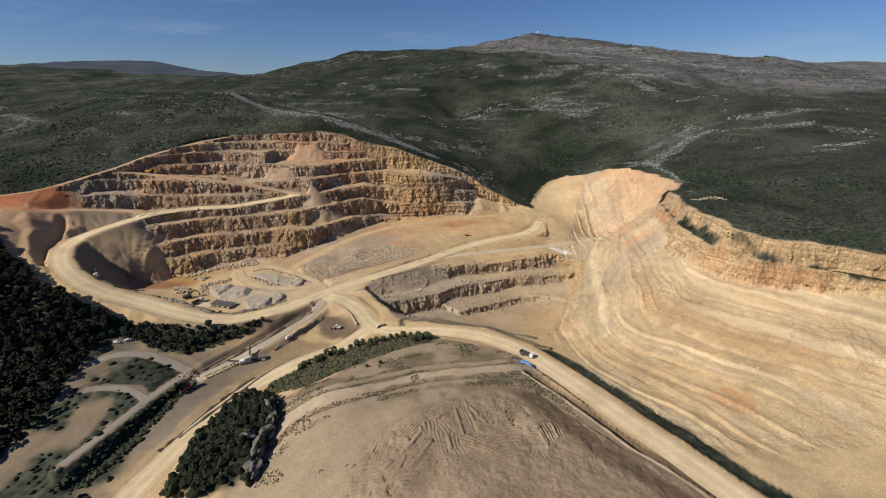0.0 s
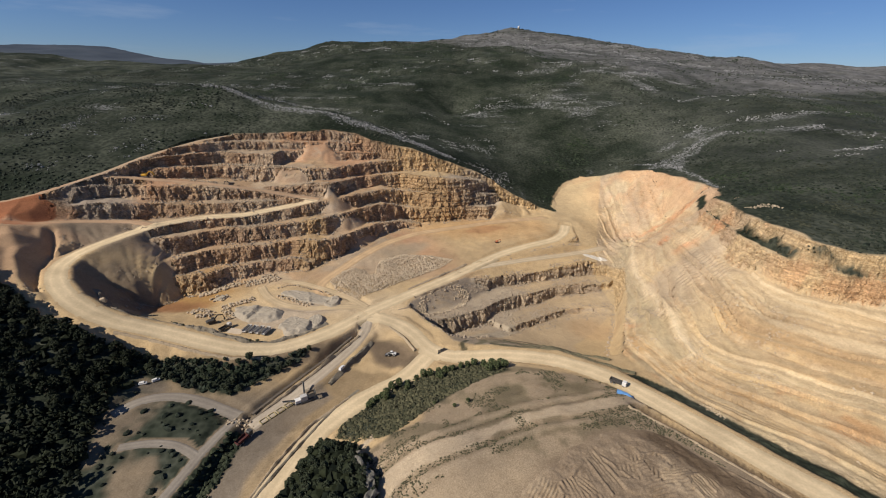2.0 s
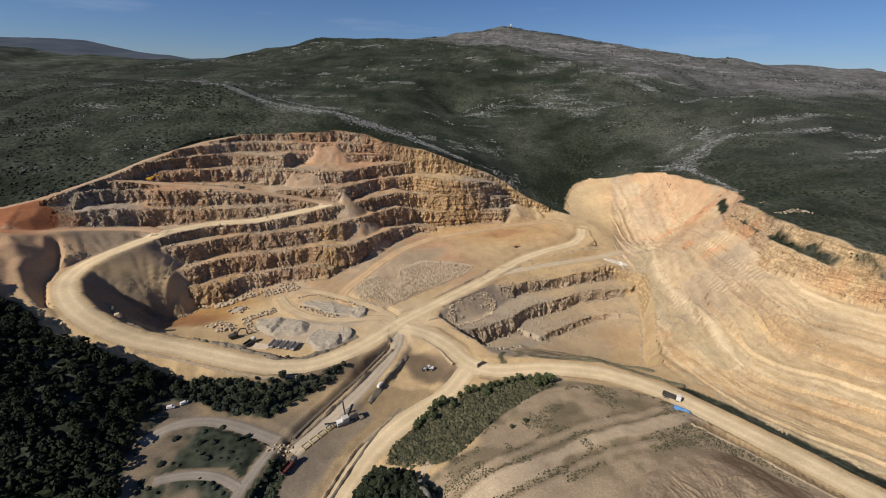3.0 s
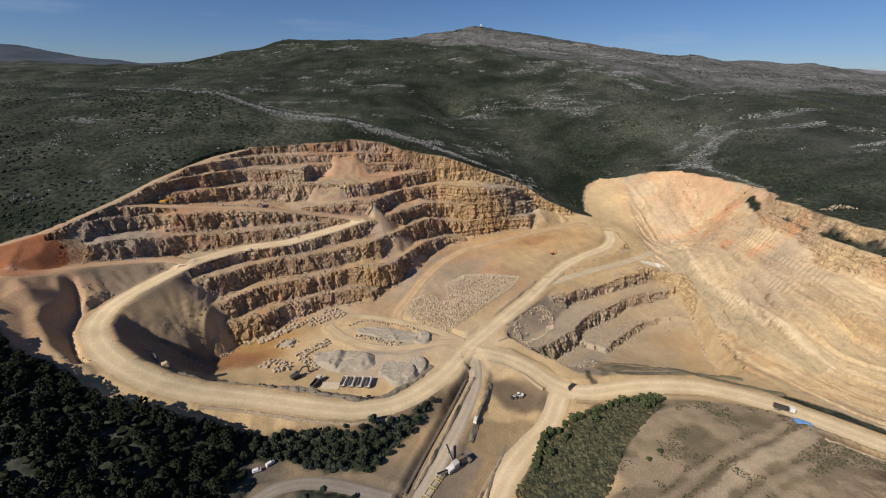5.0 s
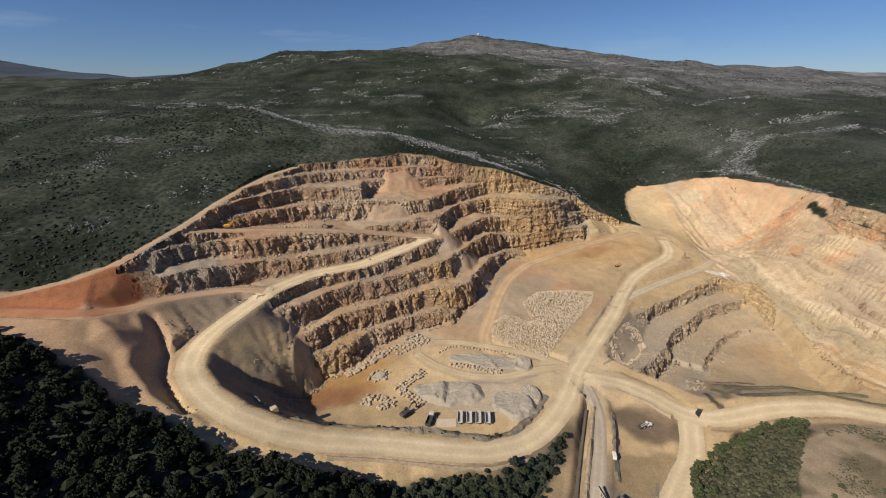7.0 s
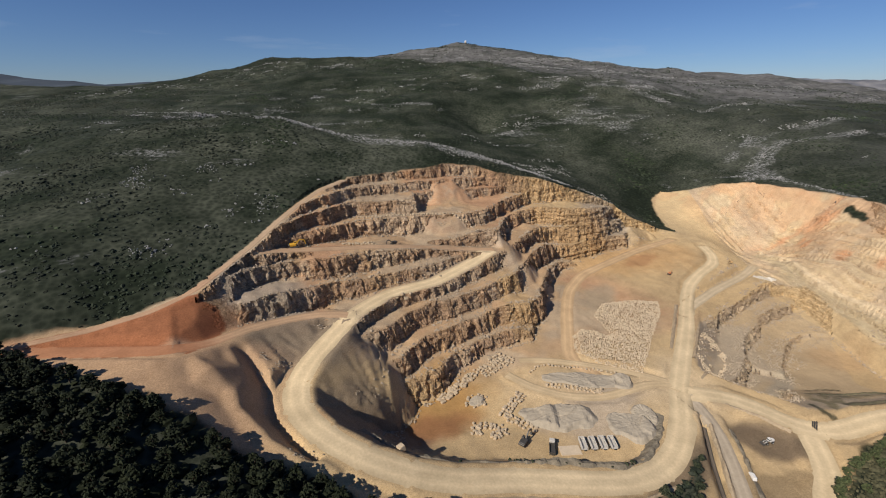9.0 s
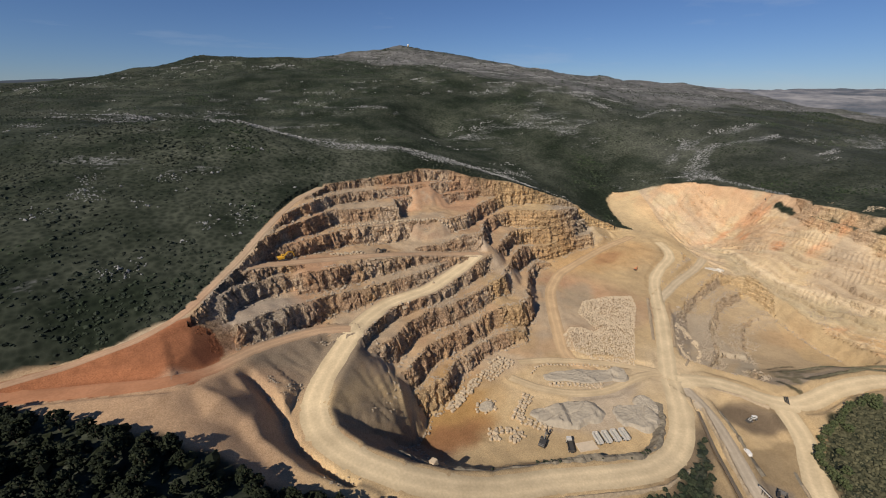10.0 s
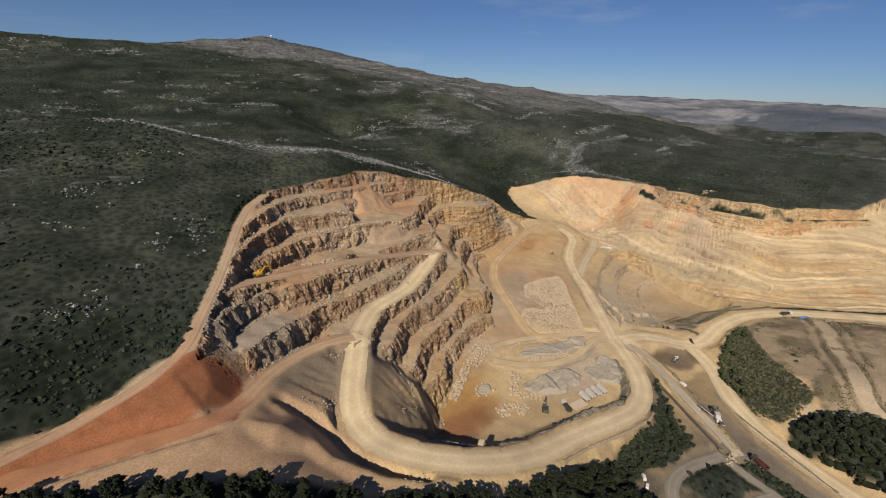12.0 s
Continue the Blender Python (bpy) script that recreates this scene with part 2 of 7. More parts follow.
def inside(x, y, ring):
    """Whether each place lies within a ring of (x, y, ...)."""
    odd = np.zeros(x.shape, bool)
    for p, q in zip(ring, ring[1:] + ring[:1]):
        if p[1] != q[1]:
            cross = ((p[1] > y) != (q[1] > y)) & (x < (q[0] - p[0]) * (y - p[1]) / (q[1] - p[1]) + p[0])
            odd ^= cross
    return odd


def spline(points):
    """A thin-plate surface through (x, y, z) heights."""
    p = np.array(points, float)
    p[:, :2] /= 100

    def kernel(ax, ay, bx, by):
        r2 = (ax[..., None] - bx) ** 2 + (ay[..., None] - by) ** 2
        return 0.5 * r2 * np.log(r2 + 1e-9)
    n = len(p)
    a = np.zeros((n + 3, n + 3))
    a[:n, :n] = kernel(p[:, 0], p[:, 1], p[:, 0], p[:, 1]) + np.eye(n) * 0.01
    a[:n, n:] = np.c_[np.ones(n), p[:, :2]]
    a[n:, :n] = a[:n, n:].T
    w = np.linalg.solve(a, np.r_[p[:, 2], 0, 0, 0])

    def height(x, y):
        x, y = np.asarray(x, float) / 100, np.asarray(y, float) / 100
        out = w[n] + w[n + 1] * x + w[n + 2] * y
        for k in range(n):
            r2 = (x - p[k, 0]) ** 2 + (y - p[k, 1]) ** 2
            out = out + w[k] * 0.5 * r2 * np.log(r2 + 1e-9)
        return out
    return height


def step(a, b, x):
    s = np.clip((x - a) / (b - a), 0, 1)
    return s * s * (3 - 2 * s)


# ---- relief: the plan, in metres ----
# where the grown-over hills begin: the rim of the west workings, then that of the east bank
RIM_WEST = [(-900, 210), (-600, 275), (-430, 300), (-380, 304.5), (-343, 309.5), (-323, 315), (-305, 320.5), (-295, 336), (-282, 354), (-268, 374), (-254, 399), (-238, 423),
            (-221, 440), (-195, 448), (-167, 453), (-137, 460), (-109, 460), (-95, 453), (-76, 450), (-46, 446), (-20, 446), (5, 447), (28, 444), (48, 443), (73, 436), (98, 424)]
RIM_EAST = [(100, 438), (108, 462), (121, 482), (138, 499), (154, 508), (165, 490), (177, 468), (197, 434), (206, 392), (205, 354), (194, 330), (174, 307), (159, 250), (158, 211), (171, 198), (200, 188), (260, 150), (420, 90), (900, -60)]
HILL = RIM_WEST + RIM_EAST + [(4800, -200), (4800, 4800), (-4800, 4800), (-4800, -200)]
# natural hills
SLOPES_NEAR = [(-343, 313, 49), (-303, 320, 55), (-293, 337, 58), (-280, 355, 62), (-254, 398, 73), (-221, 438, 79), (-167, 453, 80), (-109, 462, 79), (-76, 452, 71),
               (-46, 445, 64), (-20, 446, 55), (28, 443, 37), (48, 442, 23), (73, 435, 12), (98, 423, 5), (-340, 411, 83), (-325, 477, 98), (-330, 360, 68),
               (-353, 323, 59), (-267, 562, 117), (-196, 531, 102), (-142, 507, 98), (-101, 489, 86), (-430, 330, 62), (-600, 300, 70), (-480, 480, 92)]
SLOPES_EAST = [(99, 440, 8), (109, 464, 13), (122, 484, 17), (138, 500, 20), (154, 509, 23), (178, 470, 36), (198, 435, 47), (208, 393, 49), (208, 354, 51), (172, 307, 53), (159, 249, 56), (158, 211, 58), (171, 198, 55), (200, 200, 56), (260, 160, 52),
               (290, 498, 73), (352, 362, 78), (215, 490, 46), (120, 530, 32), (430, 160, 87), (403, 760, 128), (678, 457, 87), (506, 315, 75), (895, 599, 106), (1000, 200, 25), (700, 120, 60)]
SLOPES_FAR = [(-230, 625, 90), (-197, 590, 84), (-134, 575, 76), (-88, 565, 68), (-120, 843, 119), (71, 765, 96), (169, 722, 99), (226, 674, 92), (28, 763, 78), (286, 761, 131), (328, 746, 124), (446, 683, 104),
              (440, 610, 116), (410, 1466, 237), (251, 468, 54), (288, 468, 76), (357, 386, 78), (186, 469, 42),
              (-33, 679, 80), (-23, 795, 107), (151, 727, 92), (-172, 869, 116), (-313, 930, 125), (60, 560, 45), (-700, 700, 110), (-900, 1000, 100), (-1100, 1500, 120)]
RIDGES = [(-779, 1720, 158), (-620, 1720, 178), (-475, 1720, 207), (-350, 1720, 237), (-113, 1720, 247), (121, 1720, 266), (268, 1720, 291), (357, 1722, 297), (481, 1720, 292), (699, 1720, 269), (921, 1720, 245), (1148, 1700, 217), (1373, 1690, 204), (1569, 1500, 190),
          (1285, 1165, 140), (1017, 825, 120), (1480, 717, 40), (1467, 267, 30), (1956, 417, 126), (1808, 681, 80), (1650, 442, 40), (400, 2400, 200), (-2591, 2600, 206), (-1688, 2600, 245), (-1300, 2600, 190),
          (-1000, 3300, 60), (1200, 3000, 100), (2731, 2060, 152), (2998, 1538, 180), (3198, 878, 175), (3267, 301, 165), (2400, 800, 140)]
FAR_SOUTH = [(-400, -300, 0), (400, -300, 20), (0, -900, 0), (-3000, -2500, 0), (3000, -2500, 0), (4500, 0, 120), (-4500, 0, 60), (-4500, 4500, 120), (4500, 4500, 120), (0, 4500, 80)]
# worked ground
YARD = [(-209, 265, -6), (-174, 293, -5), (-163, 235, -4), (-139, 226, -3), (-105, 240, -2.5), (-82, 246, -2), (-150, 303, -4), (-240, 275, -7), (-116, 279, -2.5),
        (-97, 324, 0), (-76, 354, 1), (-49, 375, 2), (-12, 386, 2.5), (30, 402, 3), (82, 416, 3), (-50, 306, -3), (-18, 316, -3)]
EAST_FLOOR = [(-25, 295, -3), (27, 340, -3), (80, 357, -1), (100, 325, -8), (52, 325, -8), (130, 312, 6), (98, 420, 5), (100, 450, 8), (121, 479, 15), (150, 500, 22), (174, 466, 33), (192, 432, 43), (150, 440, 13), (140, 400, -4), (160, 381, -9), (150, 356, 0), (172, 359, 7), (164, 339, 19), (178, 362, 13), (176, 413, 14), (197, 374, 26), (198, 394, 34), (192, 350, 41), (112, 395, 2), (-46, 213, -6), (0, 222, -6),
              (104, 219, 15), (109, 183, 12), (110, 152, 9), (138, 213, 30), (154, 190, 30), (142, 285, 24), (139, 250, 27), (176, 172, 29), (66, 185, -2), (81, 146, 4),
              (91, 118, 9), (100, 103, 11), (125, 260, 19), (123, 131, 10), (260, 100, 30), (103, 280, -15), (90, 258, -17), (77, 236, -16), (62, 209, -9), (119, 318, -10), (63, 325, -7.5), (22, 314, -6.5), (108, 338, -8), (112, 352, -7.5), (114, 366, -6)]
SOUTH = [(-28, 146, 10), (-6, 137, 13.5), (-6, 108, 16), (-50, 139, 10), (58, 104, 15), (32, 156, 8), (-9, 178, 3), (-59, 190, -8), (-93, 166, -9), (-109, 129, -10),
         (-157, 173, -5), (-142, 152, -7), (-121, 166, -8), (-176, 198, -3), (-134, 190, -5), (-205, 180, 2), (-235, 195, 13), (-292, 262, 38), (-283, 234, 30), (-252, 219, 21), (-220, 204, 14),
         (-305, 232, 35), (-335, 252, 47), (-330, 200, 38), (-300, 170, 20), (-390, 250, 52), (-460, 260, 55), (-210, 120, -8), (0, 40, 20), (120, 40, 20), (-60, 60, 0), (-130, 80, -10), (-330, 300, 49), (-316, 304, 50.5), (-345, 304, 49.5), (-303, 301, 50), (-380, 295, 50), (-66, 212, -9), (-76, 199, -9), (-88, 189, -9)]
# pit beside the crossing: its outline (the first stretch is the rock face) and its deep floor
PIT_FACE = [(-34, 229), (-44, 241), (-56, 256), (-50, 270), (-34, 282), (-11, 297), (2, 298), (22, 308), (63, 320), (97, 330), (112, 326)]
PIT = PIT_FACE + [(120, 316), (105, 278), (92, 255), (79, 232), (64, 206), (42, 206), (12, 213), (-18, 214), (-30, 219)]
PIT_FLOOR = [(-36, 240, -20), (-15, 245, -21), (5, 240, -20), (20, 232, -20), (50, 232, -24), (64, 250, -28), (45, 262, -28), (30, 250, -26), (80, 264, -29), (8, 258, -24), (94, 284, -27), (106, 304, -23)]
TERRACE_B = [(-47, 247, -9), (-25, 255, -12), (-4, 268, -14), (16, 283, -15), (58, 303, -18), (75, 310, -18.5), (106, 309, -19)]
TERRACE_C = [(12, 254, -21.5), (33, 267, -24), (50, 278, -25), (61, 284, -25.5), (87, 284, -26), (96, 281, -26)]
# rock spur at the end of the upper pit road
SPUR = [(40, 341, -3.2), (52, 348, -2.5), (84, 355, -1), (100, 368, 0), (104, 384, 1)]
# crests of the ledges on the east slope, bottom up
LEDGES = [[(106, 306), (94, 268), (84, 238), (72, 204), (70, 177), (75, 159), (82, 151), (96, 129), (105, 109), (112, 93)],
          [(117, 332), (110, 308), (101, 276), (92, 250), (78, 210), (79, 188), (84, 168), (93, 157), (100, 145), (108, 134), (115, 114), (122, 101)],
          [(126, 340), (109, 275), (98, 249), (86, 224), (82, 204), (84, 185), (90, 169), (98, 160), (103, 151), (111, 140), (120, 131), (125, 120), (131, 107)],
          [(135, 341), (120, 290), (106, 251), (95, 220), (90, 203), (92, 184), (101, 170), (112, 160), (121, 149), (132, 140), (139, 130), (148, 102)],
          [(141, 327), (124, 268), (115, 245), (106, 221), (101, 205), (99, 194), (107, 178), (119, 161), (128, 149), (139, 142), (146, 132), (162, 112)],
          [(143, 304), (126, 250), (113, 212), (110, 193), (118, 179), (127, 170), (137, 161), (147, 153), (160, 140), (171, 127)],
          [(147, 303), (135, 263), (123, 220), (121, 197), (130, 182), (141, 169), (159, 156), (171, 144), (184, 132)],
          [(152, 308), (142, 258), (131, 217), (133, 195), (143, 186), (158, 172), (170, 158), (190, 148)]]
# the earth platform: its pale track, its furrowed part, the edge above the haul road
PLATFORM_TRACK = [(-66, 118), (-60, 126), (-52, 130), (-34, 135), (-20, 141), (-6, 145), (17, 149), (36, 155), (46, 158)]
HEDGE_EDGE = [(-78, 140), (-73, 146), (-61, 159), (-52, 176), (-46, 184)]
FURROWED = [(-28, 104), (-18, 116), (-5, 122), (15, 133), (34, 136), (44, 130), (60, 106), (78, 84), (96, 60), (-40, 60), (-32, 88)]
DAMP_STRIP = [(28, 133), (40, 136), (50, 116), (62, 100), (76, 84), (90, 64), (74, 64), (62, 86), (48, 101), (34, 124)]
PLATFORM_BANK = [(37, 150), (48, 134), (57, 119), (65, 104), (75, 93), (90, 70)]
GRASS_STRIP = [(55, 178), (62, 168), (70, 154), (78, 139), (85, 121), (92, 106), (98, 93), (120, 56)]
# bench crests of the west wall, bottom up, with their heights
B1 = [(-252, 280, 2), (-242, 282, 3), (-233, 286, 4), (-216, 289, 5), (-199, 292, 5), (-183, 304, 5), (-166, 311, 5), (-151, 315, 5), (-138, 315, 5), (-131, 312, 3), (-118, 327, 3), (-95, 358, 4), (-70, 381, 5)]
B2 = [(-250, 292, 14), (-230, 294, 15), (-216, 297, 15), (-198, 308, 15.5), (-185, 312, 15.5), (-168, 319, 15.5), (-149, 325, 15.5), (-135, 328, 15.5), (-126, 326, 15), (-113, 333, 14), (-106, 344, 14), (-85, 370, 13), (-64, 388, 10), (-45, 390, 5)]
B3 = [(-246, 296, 28), (-229, 303, 27), (-216, 313, 26.5), (-201, 322, 26), (-184, 326, 26), (-166, 329, 26), (-147, 337, 26), (-124, 347, 26), (-113, 359, 26), (-98, 374, 26), (-76, 390, 26), (-60, 402, 19),
      (-38, 402, 17), (-20, 406, 17), (0, 412, 16), (23, 413, 15), (36, 424, 13)]
B4 = [(-242, 310, 32), (-229, 316, 32), (-210, 328, 32), (-183, 334, 31.5), (-161, 345, 33), (-144, 354, 35), (-124, 365, 36), (-99, 386, 36), (-76, 405, 36), (-60, 413, 31),
      (-35, 411, 31), (-17, 415, 29), (16, 424, 26), (38, 437, 22)]
B5 = [(-304, 297, 46), (-297, 304, 47), (-290, 309, 47.5), (-280, 317, 47.5), (-270, 324, 46.5), (-258, 331, 44.5), (-245, 336, 42.5), (-229, 340, 41), (-217, 343, 40), (-197, 347, 39), (-175, 350, 38.5), (-160, 358, 37.5), (-143, 366, 36.5)]
B6 = [(-302, 314, 56), (-292, 324, 57), (-286, 336, 56), (-276, 344, 54.5), (-262, 348, 53.5), (-246, 349, 53), (-232, 353, 52), (-217, 358, 50), (-196, 362, 47), (-175, 366, 43), (-158, 368, 40)]
B7 = [(-276, 366, 62), (-253, 376, 61), (-237, 385, 60), (-220, 395, 59), (-196, 399, 58), (-171, 399, 57), (-142, 395, 57), (-129, 399, 56), (-105, 418, 56), (-81, 436, 56), (-66, 445, 55)]
B7E = [(-150, 372, 45), (-136, 374, 47), (-122, 380, 47), (-109, 402, 46), (-85, 421, 45.5), (-64, 431, 45), (-43, 420, 45), (-24, 416, 44), (1, 422, 41), (26, 438, 35)]
B8 = [(-246, 392, 69), (-241, 395, 69), (-224, 411, 68), (-200, 412, 67), (-179, 411, 67), (-172, 428, 67), (-154, 436, 66), (-120, 440, 64), (-90, 446, 62)]
B9 = [(-244, 404, 75), (-236, 411, 75.5), (-222, 428, 75), (-196, 436, 74), (-178, 437, 74), (-150, 443, 73), (-128, 448, 72), (-105, 452, 70)]
BENCHES = [B1, B2, B3, B4, B5, B6, B7, B7E, B8, B9]
# east bank: ledge under the rim, and the wall below it
LEDGE = [(190, 345, 40), (166, 303, 44), (153, 250, 45), (150, 214, 46), (164, 196, 45), (196, 180, 44), (258, 140, 42)]
# loose slopes of debris: crest line with heights
TALUS = [([(-152, 441, 71), (-136, 444, 71)], 0.85), ([(-166, 399, 56), (-150, 396, 56)], 1.0), ([(-130, 384, 47), (-124, 378, 45)], 1.0),
         ([(40, 428, 17), (62, 430, 10)], 0.6)]
# roads: middle line with heights, half width
ROAD_LOOP = [(-82, 246, -2), (-96, 231, -2), (-111, 218, -1.5), (-127, 211, -1), (-143, 209, 1), (-161, 213, 3.5), (-187, 220, 7), (-209, 223, 11), (-226, 228, 15), (-241, 236, 19),
             (-255, 248, 22.5), (-264, 262, 25), (-265, 276, 27), (-258, 287, 29), (-246, 302, 31.5), (-234, 317, 33), (-214, 334, 32.5), (-183, 341, 32), (-160, 353, 33.5), (-133, 369, 36)]
ROAD_WEST = [(-238, 315, 33.5), (-250, 319, 34.5), (-266, 316, 36), (-283, 308, 39), (-296, 295, 42), (-308, 287, 45.5), (-324, 291, 46.5), (-345, 295, 48), (-366, 299, 49.7)]
ROAD_PLATFORM = [(-131, 370, 36), (-150, 371, 38.5), (-175, 371, 43), (-196, 367, 47.5), (-217, 364, 51), (-245, 360, 54.5), (-270, 357, 58), (-280, 352, 60)]
ROAD_RIM = [(-374, 301, 50), (-343, 306.5, 50.3), (-322, 311, 52.5), (-307, 318, 55.5), (-296, 336, 59), (-284, 354, 63), (-270, 376, 69.5), (-257, 400, 73.5), (-243, 421, 77), (-226, 438, 79)]
ROAD_NE = [(-82, 247, -2), (-57, 268, -2.2), (-25, 295, -3), (4, 322, -3), (27, 341, -3), (53, 354, -2), (78, 363, -1), (92, 378, 0.5), (97, 392, 2)]
ROAD_BRANCH = [(-13, 308, -3.5), (3, 316, -4.3), (45, 332, -6), (80, 342, -7), (103, 350, -7.5), (120, 358, -7.8)]
ROAD_EAST = [(-82, 246, -2), (-62, 237, -3), (-51, 225, -4.5), (-44, 211, -6), (-32, 205, -5.5), (-7, 204, -3.5), (22, 195, -1), (42, 177, 1.8), (53, 157, 4.4), (63, 138, 7.2), (72, 119, 10), (80, 104, 12.3), (86, 92, 13.8), (108, 50, 19), (126, 0, 21), (120, -120, 16), (90, -300, 12)]
ROAD_SOUTH = [(-45, 208, -6.3), (-59, 191, -8), (-80, 179, -9), (-94, 164, -9.3), (-104, 146, -9.7), (-111, 127, -10), (-120, 80, -10.5), (-118, 20, -8), (-90, -90, -2), (-70, -300, 2)]
ROAD_RAMP = [(-112, 262, -3), (-120, 288, -3), (-110, 302, -2), (-97, 324, 0), (-76, 354, 1), (-49, 375, 2), (-12, 388, 2.5), (30, 402, 3), (82, 414, 3)]
ROAD_CONVEYOR = [(-80, 243, -2.5), (-80, 230, -4.5), (-90, 211, -6), (-101, 196, -7.2), (-112, 181, -8), (-124, 166, -8.4)]
ROAD_DIRT = [(-131, 172, -8), (-146, 179, -6.5), (-162, 184, -5), (-178, 182, -4), (-184, 172, -4)]
ROAD_RAVINE = [(-132, 170, -7.8), (-136, 162, -7.4), (-139, 150, -7.2), (-142, 138, -7.2), (-148, 115, -7)]
ROAD_SPUR = [(-140, 151, -7), (-147, 157, -6.5), (-161, 158, -5.5), (-171, 155, -5)]
YARD_TRACK = [(-82, 252, -2), (-92, 257, -2.2), (-118, 254.5, -2.8), (-137, 261, -3.2), (-151, 275, -3.8), (-158, 288, -4)]
YARD_BRANCH = [(-82, 254, -2), (-92, 266, -2.2), (-110, 278, -2.5), (-128, 290, -3), (-146, 297, -3.8)]
ROADS = [("haul_road", ROAD_LOOP, 5.2), ("haul_road", ROAD_EAST, 5.1), ("haul_road", ROAD_NE, 4.5), ("branch_road", ROAD_BRANCH, 3.5), ("haul_road", ROAD_SOUTH, 5.0),
         ("bench_track", ROAD_WEST, 3.4), ("bench_track", ROAD_PLATFORM, 3.4), ("rim_track", ROAD_RIM, 2.1), ("ramp_track", ROAD_RAMP, 4.0), ("conveyor_track", ROAD_CONVEYOR, 3.0), ("dirt_track", ROAD_DIRT, 2.6), ("dirt_track", ROAD_RAVINE, 1.9), ("dirt_track", ROAD_SPUR, 1.9),
         ("yard_track", YARD_TRACK, 2.6), ("yard_track", YARD_BRANCH, 2.4)]
FOREST = [(-440, 330), (-392, 318), (-374, 304), (-346, 284), (-300, 255), (-277, 241), (-251, 227), (-225, 214), (-196, 208), (-182, 205), (-184, 190), (-190, 176), (-184, 160), (-178, 142), (-182, 100), (-300, 70), (-440, 90)]
THICKET = [(-196, 205), (-174, 203.5), (-143, 201.5), (-126, 203.5), (-113, 209), (-106, 213), (-120, 197), (-137, 182), (-160, 188), (-171, 193), (-181, 195), (-190, 190)]
KNOLL = [(-96, 150), (-86, 152), (-77, 146), (-70, 136), (-66, 124), (-65, 100), (-100, 100), (-103, 125), (-99, 140)]
HEDGE_FIELD = [(-84, 166), (-73, 175), (-64, 188), (-52, 191), (-37, 193), (-22, 194), (-9, 192), (-7, 186), (-24, 177), (-40, 167), (-54, 153), (-62, 147), (-76, 150), (-86, 156)]

SAND_RIDGE = [(-300, 281, 45), (-293, 274, 43), (-287, 268, 37.5), (-281, 260, 33.5), (-275, 252, 29.5), (-265, 242, 25.5), (-252, 233, 21)]
SAND_FIELD = [(p[0], p[1]) for p in SAND_RIDGE] + [(-262, 222), (-300, 225), (-345, 250), (-345, 286), (-318, 284)]
RED_FIELD = [(-370, 301), (-345, 297), (-324, 292.5), (-309, 289), (-301, 291), (-297, 298), (-295, 307), (-299, 316), (-307, 318), (-322, 311), (-343, 306)]
SCARP = [(160, 381), (140, 345), (120, 307), (112, 275), (104, 244), (97, 223), (91, 205), (89, 188)]
TOOTHED = [(112, 438, 15, 18), (152, 296, 9, 16), (138, 250, 7, 26), (124, 247, 6, 20), (118, 205, 7, 22), (146, 330, 7, 14), (108, 262, 5, 12)]
TROUGH = [(-284, 291, 35), (-279, 283, 30), (-275, 273, 25.5), (-273.5, 263, 23), (-266, 250, 20.5), (-257, 241, 18.5)]
FILLS = [(ROAD_LOOP[:15], 5.2, 0.95), (ROAD_WEST[2:], 3.4, 0.45), (ROAD_EAST, 5.1, 0.6), (ROAD_SOUTH, 5.0, 0.4), (ROAD_NE, 4.5, 0.8), (ROAD_RAMP, 4.0, 0.7), (ROAD_CONVEYOR[:5], 3.0, 0.9)]
DITCH = [(-127, 172, 0), (-118, 185, 0), (-108, 199, 0), (-97, 214, 0), (-86, 229, 0)]
RAVINE = [(-127, 165), (-129, 155), (-131.5, 146), (-135, 130), (-140, 110)]
PLANT_YARD = [(-127, 171), (-112, 190), (-98, 192), (-91, 182), (-106, 164), (-115, 146), (-120, 125), (-131, 125), (-127, 150)]

natural = spline(SLOPES_NEAR + SLOPES_EAST + SLOPES_FAR + RIDGES + FAR_SOUTH)
worked = spline(YARD + EAST_FLOOR + SOUTH)
pit_low = spline(PIT_FLOOR)
level = spline([(x, y, k + 1) for k, line in enumerate(LEDGES) for x, y in line])


def courses(drop, thick):
    """A rock face's drop, broken into beds of that thickness."""
    return drop + 0.15 * thick * np.sin(drop / thick * 2 * math.pi)


def slope_area(x, y):
    """Where the east slope is cut along its beds."""
    return step(60, 72, x - 0.42 * (y - 235) * (y > 235)) * step(95, 120, y)


